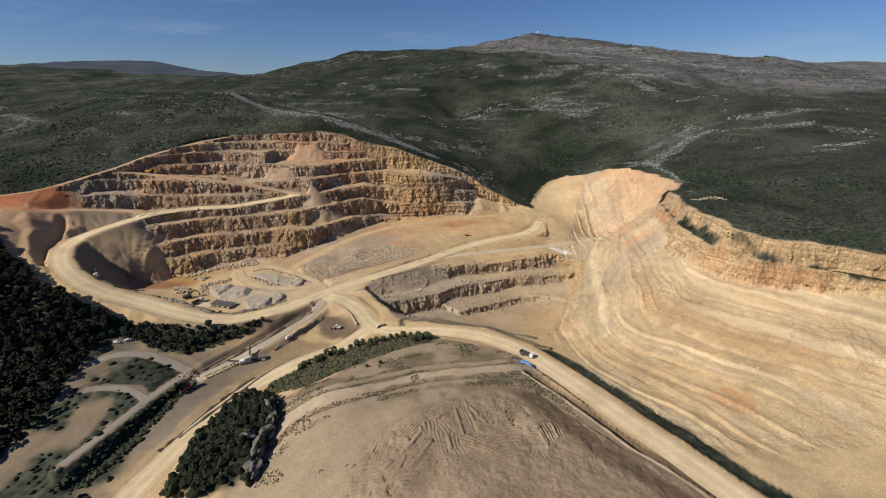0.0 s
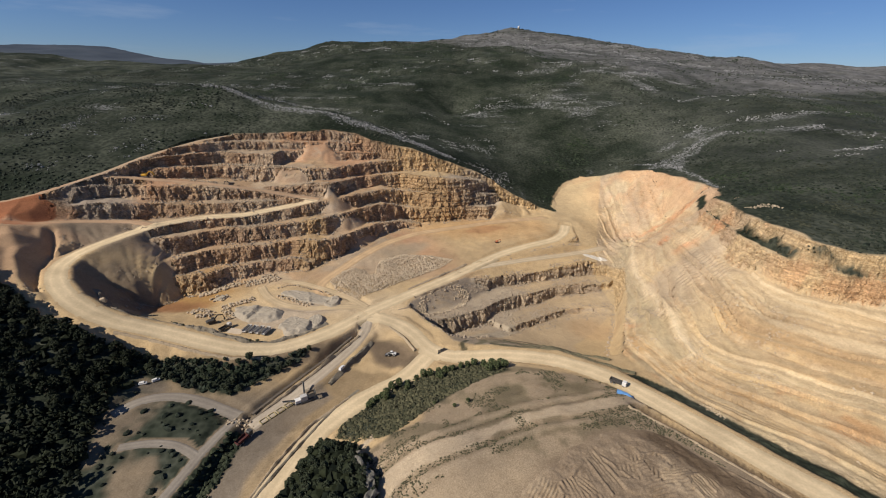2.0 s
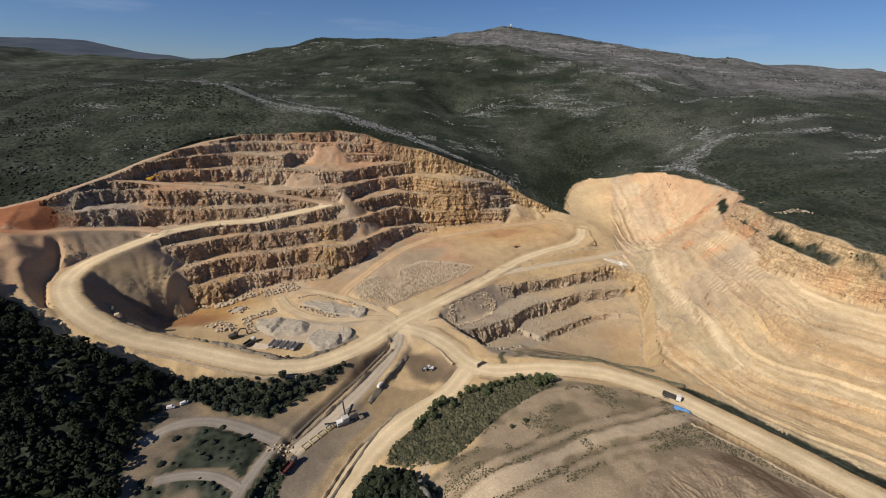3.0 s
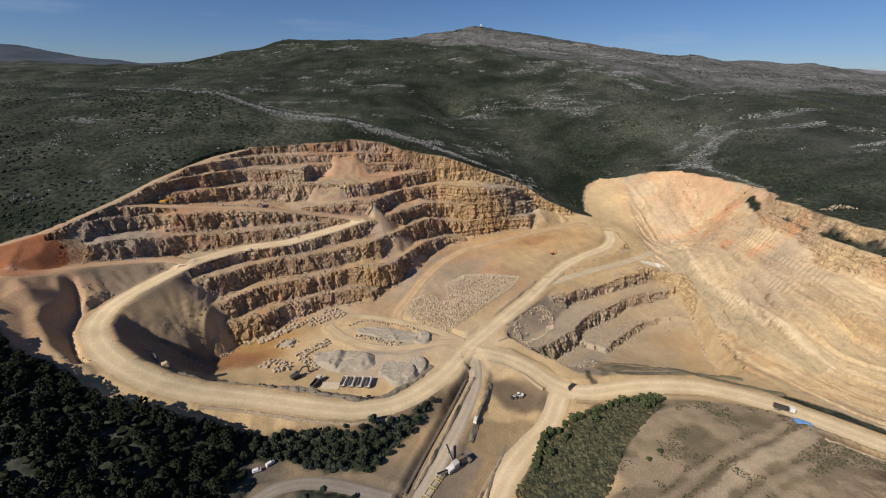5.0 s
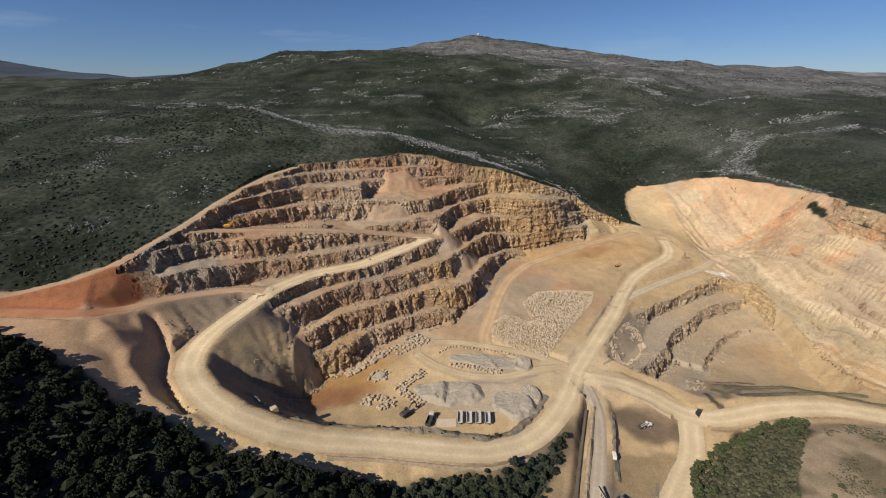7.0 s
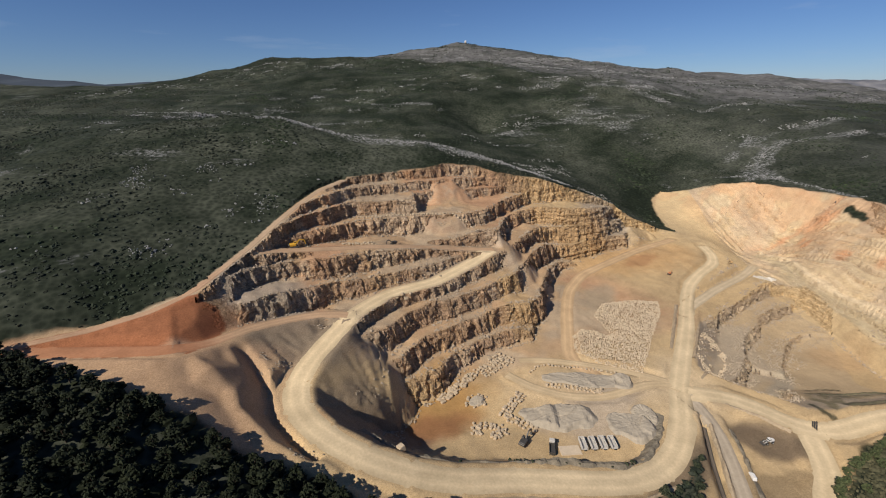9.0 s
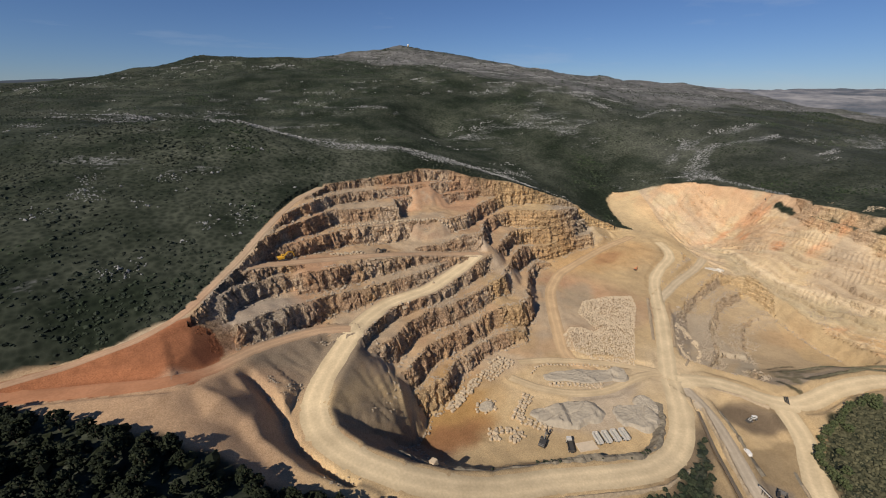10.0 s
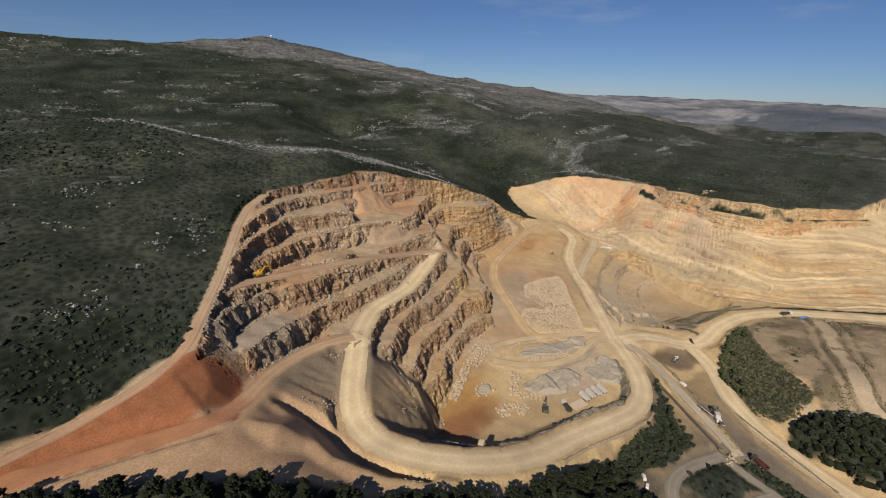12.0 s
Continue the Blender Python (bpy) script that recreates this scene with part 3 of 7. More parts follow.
def beds(x, y):
    """Ledges of the east slope: change of height, place across the ledge, the ledge's number."""
    q = level(x, y) + fbm(x, y, 60, 31, 2) * 0.14 + fbm(x, y, 14, 32, 2) * 0.09
    q = q + 0.13 * np.sin(q * 4.4 + 0.05 * y)
    index = np.floor(q)
    r = q - index
    keep = np.clip(0.75 + 0.8 * vnoise(x + 31 * index, y, 40, 37), 0.1, 1.25) * (0.6 + 0.5 * step(180, 230, y))
    saw = (np.where(r < 0.88, 0.36 * (r / 0.88) ** 1.7, 0.36 + (r - 0.88) / 0.12 * 0.64) - r) * 4.4
    r2 = 3 * q + 0.5 * vnoise(x, y, 20, 39) - np.floor(3 * q + 0.5 * vnoise(x, y, 20, 39))
    fine = (np.where(r2 < 0.7, 0.4 * r2, 0.28 + (r2 - 0.7) * 2.4) - r2) * 0.6 * step(0.1, 0.5, vnoise(x, y, 28, 40)) * step(7.5, 5.5, q)
    groove = -1.3 * np.clip(1 - np.abs(r - 0.865) / 0.045, 0, 1) * step(0.0, 0.4, vnoise(x, y + 40 * index, 22, 38))
    return saw * keep + fine + groove * keep, r, index


def outcrop_ledges(x, y, nat):
    """Beds of limestone that crop out along the hills: change of height, and how much of a riser each place is."""
    q = nat / 13 + 0.45 * fbm(x, y, 130, 61, 4)
    r = q - np.floor(q)
    keep = step(-0.05, 0.4, fbm(x, y, 170, 62, 4) - 0.12 + 0.35 * step(900, 1300, np.hypot(x + 80, y - 250)))
    return 13 * 0.75 * keep * (np.where(r < 0.8, 0.4 * r, 0.32 + (r - 0.8) * 3.4) - r), keep * step(0.74, 0.82, r)


def relief(x, y):
    """Height of the ground, and which bench each place belongs to."""
    hill_in = inside(x, y, HILL)
    d_rim, _ = near(x, y, RIM_WEST + RIM_EAST)
    nat = natural(x, y)
    far = np.hypot(x + 80, y - 250)
    nat = nat + fbm(x, y, 170, 3, 5) * (6 + 4 * step(600, 1200, far)) * step(20, 300, np.where(hill_in, d_rim, 0)) + fbm(x, y, 14, 5, 3) * 0.5
    nat = nat + outcrop_ledges(x, y, nat)[0] * step(25, 130, np.where(hill_in, d_rim, 0)) * (1 - 0.8 * step(1480, 1650, y))
    jag = fbm(x, y, 9, 11, 4, 0.6) * 1.7 + fbm(x, y, 26, 12, 2) * 1.6
    floor = worked(x, y) + fbm(x, y, 12, 21, 4) * 0.35
    south = step(330, 620, np.hypot(x + 80, y - 230))
    floor = floor * (1 - south) + (natural(x, y) + fbm(x, y, 160, 3, 5) * 5) * south
    on_slope = slope_area(x, y) * (1 - south)
    saw, r, index = beds(x, y)
    floor = floor + (saw * (0.15 + 0.85 * step(38, 24, floor)) + (0.14 + 0.5 * step(0.1, 0.5, vnoise(x, y, 26, 44)) * step(240, 200, y)) * fbm(x, y, 6, 36, 4, 0.6) + (0.8 * fbm(x, y, 17, 41, 3) + 0.45 * vnoise(0.25 * x, y + 0.3 * x, 2.4, 42) + 0.7 * np.abs(vnoise(x, y, 11, 43))) * step(310, 345, y)) * on_slope
    # a low scarp slanting down the slope, and ribs left by the teeth of the digger
    d, _ = near(x, y, SCARP)
    d = np.where(inside(x, y, SCARP + [(60, 188), (60, 381)]), -d, d) + 1.1 * fbm(x, y, 12, 61, 3)
    floor = floor + (1.3 * step(-1.0, 0.4, d) * step(7, 1, d) - 0.7 * np.exp(-((d + 2.2) / 1.2) ** 2)) * on_slope
    ribs = np.zeros(np.shape(x))
    for k, (cx, cy, rx, ry) in enumerate(TOOTHED):
        run = (x + 0.5 * y) if k == 0 else (y - 0.3 * x)
        ribs = np.maximum(ribs, step(1.1, 0.6, np.hypot((x - cx - 0.3 * (y - cy)) / rx, (y - cy) / ry) + 0.25 * fbm(x, y, 7, 62, 2)) * np.abs(np.sin(run * math.pi / 3.2 + 0.9 * vnoise(x, y, 7, 63))))
    floor = floor - 0.75 * ribs * on_slope
    # track, low banks and edge of the earth platform
    d, _ = near(x, y, PLATFORM_TRACK)
    d = d + 0.9 * fbm(x, y, 9, 51, 3)
    floor = floor + 0.5 * np.exp(-((d - 3.4) / 0.9) ** 2) - 0.5 * np.exp(-((d - 5.2) / 0.9) ** 2) + 0.35 * np.exp(-((d - 8.4) / 1.0) ** 2)
    d, _ = near(x, y, [(px + 3.4, py + 2.2) for px, py in PLATFORM_BANK])
    floor = floor - 2.6 * np.clip(1.35 - (d + 0.5 * fbm(x, y, 7, 52, 3)) / 2.4, 0, 1)
    # the rocky knoll beside the platform
    d, _ = near(x, y, KNOLL, True)
    floor = floor + np.where(inside(x, y, KNOLL), (7.5 + 1.2 * fbm(x, y, 9, 53, 3)) * (1 - np.exp(-d / 5.0)), 0)
    # the pit
    in_pit = inside(x, y, PIT)
    d_face, _ = near(x, y, PIT_FACE)
    d_pit, _ = near(x, y, PIT, True)
    low = pit_low(x, y)
    own = fbm(x, y, 8, 151, 4, 0.6) * 0.9 + fbm(x, y, 20, 152, 2) * 0.8
    for line in (TERRACE_B, TERRACE_C):
        d, h = near(x, y, line)
        ring = line + [(130, 330, 0), (-80, 330, 0)]
        out = np.where(inside(x, y, ring), -d, d) + own
        low = np.maximum(low, h - courses(2.8 * np.maximum(out, 0), 2.9))
    face = np.maximum(floor - np.where(d_face < d_pit + 0.5, courses(2.8 * np.maximum(d_pit + own - 0.5, 0), 2.7), np.where(x > 52, 1.7, 0.38) * np.maximum(d_pit + own * 0.6, 0)), low)
    z = np.where(in_pit, np.minimum(face, floor), floor)
    bench = np.where(in_pit, 13, np.where(on_slope > 0.3, 15, 0)).astype(np.int8)
    d, h = near(x, y, SPUR)
    out = np.where(inside(x, y, SPUR + [(90, 410, 0), (30, 385, 0)]), -d, d) + own
    top = h - 2.6 * np.maximum(out, 0)
    bench = np.where(top > z, 14, bench)
    z = np.maximum(z, top)
    for k, line in enumerate(BENCHES):
        d, h = near(x, y, line)
        ring = [(p[0], p[1]) for p in line] + ([(-40, 480), (-250, 480), (-258, 318)] if k < 4 else [(-40, 480), (-270, 480), (-310, 330)])
        own = fbm(x, y, 9, 100 + 7 * k, 4, 0.6) * 0.8 + fbm(x, y, 24, 200 + 5 * k, 2) * 1.2
        out = np.where(inside(x, y, ring), -d, d) + own * (1 - 0.6 * step(-85, -60, x))
        top = h - courses(2.9 * np.maximum(out, 0), 3.1 + 0.2 * k) + fbm(x, y, 7, 40 + k, 3) * 0.5
        bench = np.where(top > z, k + 1, bench)
        z = np.maximum(z, top)
    d, h = near(x, y, LEDGE)
    ring = [(p[0], p[1]) for p in LEDGE] + [(500, 150), (300, 345)]
    out = np.where(inside(x, y, ring), -d, d) + jag * 0.8
    top = h - courses(2.4 * np.maximum(out, 0), 2.6)
    bench = np.where(top > z, 11, bench)
    z = np.maximum(z, top)
    east = x > 108
    top = np.where(east & (y > 335), nat - 1.6 * np.maximum(d_rim + jag * 0.5, 0) - 0.9 * ribs + (0.9 * fbm(x, y, 13, 64, 4, 0.6) + 0.45 * np.sin(d_rim * 0.9 + 2 * vnoise(x, y, 15, 65))) * step(2, 8, d_rim), nat - courses(3.3 * np.maximum(d_rim + jag * 0.8, 0), 2.8))
    bench = np.where((top > z) & ~hill_in, 12, bench)
    z = np.where(hill_in, nat, np.maximum(z, np.where(x < -297, -99, top)))
    for line, fall in TALUS:
        d, h = near(x, y, line)
        t = h - fall * d + fbm(x, y, 6, 71, 3) * 0.8
        bench = np.where(t > z, 0, bench)
        z = np.maximum(z, np.where(hill_in, -99, t))
    for line, half, fall in FILLS:
        d, h = near(x, y, line)
        e = np.maximum(d - half - 2.2, 0)
        t = h - (fall * e + 0.9 * np.maximum(e - 22, 0)) * (1 + 0.05 * vnoise(np.arctan2(y - 262, x + 222) * 30, e * 0.08, 1.0, 77) + 0.03 * vnoise(np.arctan2(y - 262, x + 222) * 80, e * 0.2, 1.0, 79)) + 0.2 * fbm(x, y, 5, 78, 3)
        t = t - 0.75 * step(1, 5, e) * np.abs(vnoise(np.arctan2(y - 262, x + 222) * 55 + 0.5 * vnoise(x, y, 6, 72), e * 0.05, 1.0, 73))
        bench = np.where(t > z, 0, bench)
        z = np.maximum(z, np.where(hill_in, -99, t))
    d, h = near(x, y, SAND_RIDGE)
    ridge = h - np.where(inside(x, y, SAND_FIELD), 0.16, 0.6) * np.maximum(d - 1 + 0.5 * fbm(x, y, 8, 74, 3), 0)
    d, h = near(x, y, TROUGH)
    hollow = h + 1.3 * np.maximum(d - 0.8, 0) + 0.3 * fbm(x, y, 5, 75, 3)
    bench = np.where((ridge > z) | (hollow < z), np.where(d < 30, 0, bench), bench)
    z = np.where(d < 12, np.minimum(np.maximum(z, ridge), hollow), np.maximum(z, ridge))
    d, h = near(x, y, ROAD_RIM)
    d2, h2 = near(x, y, ROAD_WEST)
    z = np.where(inside(x, y, RED_FIELD), (h * d2 + h2 * d) / (d + d2 + 1e-6) + 0.25 * fbm(x, y, 6, 76, 3), z)
    for name, line, half in ROADS:
        d, h = near(x, y, line)
        e = np.maximum(d - half - 2.0, 0)
        z = np.where(d < half + 2.0, h - 0.15, np.where(d < half + np.where(x < -288, 22, 9), np.minimum(z, h + np.where(x < -288, 0.9, 2.6) * e), z))
    d, h = near(x, y, DITCH)
    z = z - 2.0 * np.clip(1.6 - np.abs(d) / 1.2, 0, 1) + 0.7 * np.clip(1 - np.abs(d - 3.4) / 1.2, 0, 1)
    d, _ = near(x, y, RAVINE)
    z = z - 2.6 * np.clip(1.4 - d / 2.8, 0, 1)
    return z, bench, hill_in, d_rim


# ---- ground: one sheet to the horizon ----
def axis(a, b, fine, grow_low, cap_low):
    """Grid lines: even over the workings, wider apart with distance."""
    def run(p, sign, grow, cap):
        out, gap = [], fine
        while abs(p) < 4700:
            gap = min(gap * grow, cap) if abs(p) < 1900 else min(gap * 1.12, 80)
            p += sign * gap
            out.append(p)
        return out
    mid = list(np.arange(a, b + 0.01, fine))
    return np.array(run(a, -1, grow_low, cap_low)[::-1] + mid + run(mid[-1], 1, 1.035, 17))


gx, gy = axis(-350, 215, 1.2, 1.035, 17), axis(92, 470, 1.2, 1.15, 60)
gy = gy[gy > -3000]
X, Y = np.meshgrid(gx, gy)
Z, BENCH, IN_HILL, D_RIM = relief(X, Y)
NX, NY = len(gx), len(gy)
dzx, dzy = np.gradient(Z, gx, axis=1), np.gradient(Z, gy, axis=0)
STEEP = np.hypot(dzx, dzy)


def ground_z(x, y):
    """Height of the sheet at places, between its grid points."""
    x, y = np.asarray(x, float), np.asarray(y, float)
    i, j = np.clip(np.searchsorted(gx, x) - 1, 0, NX - 2), np.clip(np.searchsorted(gy, y) - 1, 0, NY - 2)
    u, v = (x - gx[i]) / (gx[i + 1] - gx[i]), (y - gy[j]) / (gy[j + 1] - gy[j])
    return (Z[j, i] * (1 - u) + Z[j, i + 1] * u) * (1 - v) + (Z[j + 1, i] * (1 - u) + Z[j + 1, i + 1] * u) * v


# soil colours by place; a few spots have shade painted in
def blend(c, colour, amount):
    return c + (np.array(colour) - c) * amount[..., None]


def blob(cx, cy, rx, ry, soft=0.5, turn=0):
    u, v = (X - cx) * math.cos(radians(turn)) + (Y - cy) * math.sin(radians(turn)), (Y - cy) * math.cos(radians(turn)) - (X - cx) * math.sin(radians(turn))
    r = np.hypot(u / rx, v / ry) + fbm(X, Y, 14, 91, 4) * 0.22
    return 1 - step(1 - soft, 1 + soft * 0.4, r)


wob = fbm(X, Y, 40, 81, 5)
wob2 = fbm(X, Y, 11, 83, 4)
DUST, PALE, OCHRE = (0.51, 0.39, 0.225), (0.56, 0.44, 0.262), (0.53, 0.345, 0.165)
BROWN, GREY, RED, SAND = (0.45, 0.32, 0.20), (0.42, 0.345, 0.25), (0.31, 0.125, 0.06), (0.46, 0.315, 0.20)
soil = np.broadcast_to(np.array(DUST), X.shape + (3,)).copy()
west = step(-20, -70, X + 0.4 * (Y - 380)) * step(285, 300, Y)
soil = blend(soil, BROWN, west * 0.85)
soil = blend(soil, (0.455, 0.27, 0.165), west * step(0.0, 0.5, wob) * 0.65)
soil = blend(soil, GREY, west * step(0.1, 0.6, -wob) * 0.8)
soil = blend(soil, (0.37, 0.268, 0.185), west * step(0.7, 1.2, STEEP) * step(-0.8, 0.0, wob2 - 0.5 * wob) * 0.85)
soil = blend(soil, (0.49, 0.405, 0.305), west * step(0.7, 1.2, STEEP) * step(0.0, 0.5, fbm(X, Y, 18, 86, 4)) * 0.8)
soil = blend(soil, (0.46, 0.34, 0.2), blob(-40, 420, 50, 30, 0.6) * (STEEP > 0.9))
soil = blend(soil, (0.37, 0.325, 0.26), blob(12, 426, 34, 24, 0.4) * 0.9)
soil = blend(soil, (0.46, 0.34, 0.19), blob(-132, 330, 14, 30, 0.5) * 0.8)
soil = blend(soil, PALE, step(70, 100, X + 14 * wob) * step(40, 60, Y))
soil = blend(soil, (0.60, 0.485, 0.315), blob(-78, 250, 34, 24, 0.6, 40) * 0.8)
soil = blend(soil, (0.55, 0.445, 0.295), blob(-120, 262, 56, 26, 0.6, -20) * 0.55)
# each bed of the east slope has its own tint
saw, r, index = beds(X, Y)
tint = vnoise(index * 7.31, Y * 0.012 + index, 1.0, 301)
lower = slope_area(X, Y) * (BENCH == 15)
soil = blend(soil, OCHRE, lower * step(0.0, 0.5, tint + 0.4 * wob) * 0.55)
soil = blend(soil, (0.47, 0.40, 0.265), lower * step(0.15, 0.5, -tint + 0.3 * wob) * 0.75)
soil = blend(soil, (0.58, 0.47, 0.28), lower * step(220, 250, Y) * step(20, 8, Z) * 0.7)
soil = blend(soil, (0.53, 0.31, 0.145), lower * step(0.05, 0.5, wob + 0.6 * wob2) * step(270, 230, Y) * step(16, 8, Z) * 0.7)
soil = blend(soil, (0.57, 0.455, 0.285), lower * step(18, 24, Z) * (Y < 300) * 0.7)
# each riser darkened, the shade of its crevice put into the colour
soil = blend(soil, (0.36, 0.265, 0.16), lower * step(0.78, 0.86, r) * step(-0.5, 0.1, wob2) * step(32, 22, Z) * 0.7)
soil = blend(soil, (0.60, 0.50, 0.325), lower * step(0.5, 0.7, r) * step(0.78, 0.7, r) * step(-0.2, 0.4, wob) * step(190, 220, Y) * 0.7)
stripe = np.where(BENCH == 15, vnoise((index + r) * 7.0, Y * 0.012, 1.0, 302), vnoise(D_RIM * 0.3 + wob, X * 0.02, 1.0, 303)) + 0.25 * wob2
banded = np.maximum(lower, (BENCH == 12) & (X > 105) & (Y > 300))
soil = blend(soil, (0.66, 0.55, 0.37), banded * step(0.1, 0.45, stripe) * 0.6)
soil = blend(soil, (0.42, 0.335, 0.215), banded * step(-0.15, -0.5, stripe) * 0.6)
soil = blend(soil, (0.53, 0.34, 0.19), (BENCH == 11) * step(0.7, 1.2, STEEP) * 0.8 * step(-0.5, 0.3, wob2))
soil = blend(soil, (0.55, 0.33, 0.18), (X > 105) * (Y > 300) * step(120, 185, X) * step(-0.1, 0.4, wob2 + 0.5 * wob) * 0.6)
soil = blend(soil, (0.40, 0.31, 0.19), (X > 105) * (Y > 300) * (BENCH == 15) * step(0.15, 0.5, fbm(X, Y, 7, 85, 4)) * 0.5)
soil = blend(soil, (0.55, 0.33, 0.165), (X > 105) * (Y > 300) * (BENCH == 12) * step(-0.2, 0.6, wob + 0.4 * wob2) * 0.2)
soil = blend(soil, (0.46, 0.40, 0.29), (X > 105) * (Y > 300) * (BENCH == 12) * step(0.0, 0.5, -wob) * 0.6)
soil = blend(soil, (0.47, 0.385, 0.28), step(92, 112, X + 10 * wob2) * step(190, 260, Y) * np.isin(BENCH, (11, 12, 15)) * (0.35 + 0.4 * step(-0.2, 0.4, fbm(X, Y, 22, 87, 4))))
# rust-red patches under the rim and between the beds, and the grey foot of the scarp
east_bank = np.isin(BENCH, (11, 12, 15)) * (X > 85)
rust = np.zeros(X.shape)
for cx, cy, rx, ry, turn in ((192, 352, 13, 16, 60), (176, 376, 26, 6, -40), (153, 281, 7, 17, 70), (177, 361, 9, 5, 30), (166, 350, 6, 5, 0), (147, 312, 5, 8, 0), (126, 268, 3, 5, 0), (118, 230, 4, 7, 0), (170, 225, 10, 12, 0), (92, 268, 5, 6, 0), (84, 240, 4, 9, 0)):
    rust = np.maximum(rust, blob(cx, cy, rx, ry, 0.6, turn))
soil = blend(soil, (0.60, 0.315, 0.165), east_bank * rust * step(-0.6, 0.3, wob2 + 0.5 * wob) * 0.65)
soil = blend(soil, (0.57, 0.34, 0.19), (X > 120) * (BENCH > 10) * step(9, 3, np.abs(D_RIM) + 4 * wob2) * step(-0.4, 0.3, wob) * 0.4)
d, _ = near(X, Y, SCARP)
d = np.where(inside(X, Y, SCARP + [(60, 188), (60, 381)]), -d, d)
soil = blend(soil, (0.66, 0.56, 0.39), lower * np.exp(-((d - 1.2 + wob2) / 1.3) ** 2) * 0.8)
soil = blend(soil, (0.41, 0.355, 0.235), lower * step(1, -2, d + wob2) * step(-16, -7, d + 5 * wob) * 0.65)
soil = blend(soil, OCHRE, blob(10, 388, 75, 30, 0.6) * 0.7)
soil = blend(soil, (0.36, 0.30, 0.215), blob(-62, 340, 30, 12, 0.5, 38) * 0.8)
soil = blend(soil, (0.36, 0.20, 0.10), blob(18, 384, 26, 9, 0.5, 15) * 0.7)
soil = blend(soil, (0.41, 0.345, 0.26), (inside(X, Y, PIT) & (X < 100) & ~((X > 50) & (Y < 0.9 * X + 192))) * np.where(STEEP > 0.8, 1.0, 0.4))
soil = blend(soil, (0.40, 0.25, 0.10), blob(-200, 280, 36, 20, 0.5, 20) * (STEEP < 0.5))
soil = blend(soil, (0.30, 0.15, 0.075), blob(-222, 262, 34, 12, 0.5, 10) * 0.8)
soil = blend(soil, (0.42, 0.36, 0.285), blob(-132, 250, 30, 18, 0.5, 15) * 0.8)
PLATFORM_RIM = [(-80, 105), (-74, 140), (-51, 152), (-44, 180), (-9, 190), (25, 182), (40, 166), (44, 148), (52, 130), (62, 112), (72, 98), (100, 55), (-60, 50)]
d, _ = near(X, Y, PLATFORM_RIM, True)
plat = step(-1, 2, np.where(inside(X, Y, PLATFORM_RIM), d, -d) + wob2)
soil = blend(soil, (0.345, 0.28, 0.195), plat)
soil = blend(soil, (0.21, 0.18, 0.115), plat * blob(8, 166, 46, 13, 0.4) * step(-0.6, 0.2, wob2) * 0.85)
soil = blend(soil, (0.17, 0.145, 0.095), plat * step(0.2, 0.5, wob2) * step(118, 128, Y + 0.2 * X) * 0.75)
d, _ = near(X, Y, FURROWED, True)
soil = blend(soil, (0.28, 0.222, 0.155), step(-3, 2, np.where(inside(X, Y, FURROWED), d, -d) + wob2 * 2) * 0.8)
d, _ = near(X, Y, PLATFORM_TRACK)
soil = blend(soil, (0.45, 0.375, 0.27), step(3.6, 2.6, d + wob2))
soil = blend(soil, (0.15, 0.12, 0.08), np.exp(-((d + wob2 - 5.0) / 0.8) ** 2) * 0.65)
soil = blend(soil, (0.17, 0.14, 0.09), np.exp(-((d + wob2 - 11.0) / 0.8) ** 2) * step(-0.2, 0.3, wob) * 0.55)
soil = blend(soil, (0.40, 0.33, 0.235), np.exp(-((d + wob2 - 8.2) / 1.2) ** 2) * 0.6)
d, _ = near(X, Y, HEDGE_EDGE)
soil = blend(soil, (0.46, 0.385, 0.28), step(1.6, 0.8, d + wob2 * 0.6))
# cut below the platform bank: its shade painted as a dark strip
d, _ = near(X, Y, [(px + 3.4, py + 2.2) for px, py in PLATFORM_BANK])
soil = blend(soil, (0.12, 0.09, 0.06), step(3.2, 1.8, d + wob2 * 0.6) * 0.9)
soil = blend(soil, (0.19, 0.15, 0.105), blob(-126, 204, 46, 9, 0.4, 20) * 0.85)
d, _ = near(X, Y, PLANT_YARD, True)
soil = blend(soil, (0.33, 0.285, 0.225), step(-1, 2, np.where(inside(X, Y, PLANT_YARD), d, -d) + wob2) * 0.9)
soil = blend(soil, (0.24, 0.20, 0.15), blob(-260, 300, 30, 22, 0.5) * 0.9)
soil = blend(soil, (0.31, 0.28, 0.235), blob(-277, 333, 26, 20, 0.5) * 0.85)
soil = blend(soil, (0.14, 0.11, 0.08), blob(-66, 213, 15, 10, 0.3, -30) * 0.9)
# darker soil on the steep inner slope of the road loop
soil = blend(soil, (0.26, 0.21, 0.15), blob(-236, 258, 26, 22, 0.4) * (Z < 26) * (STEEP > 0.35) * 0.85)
soil = blend(soil, (0.40, 0.345, 0.265), inside(X, Y, PIT) * (X < 40) * step(-0.5, 0.2, wob) * 0.85)
d, _ = near(X, Y, [(-34, 238), (-24, 236), (-13, 243), (2, 247), (14, 256)])
soil = blend(soil, (0.40, 0.355, 0.275), step(6, 3, d + wob2) * 0.8)
TONGUE = [(-19, 213), (-15, 226), (-3, 234), (10, 236), (28, 232), (46, 216), (58, 199), (40, 207), (22, 219), (4, 223), (-6, 216)]
d, _ = near(X, Y, TONGUE, True)
d = np.where(inside(X, Y, TONGUE), d, -d) + 2.0 * wob2
soil = blend(soil, (0.205, 0.185, 0.12), step(-0.5, 1.5, d) * (0.5 + 0.5 * step(-0.3, 0.4, fbm(X, Y, 8, 88, 4))))
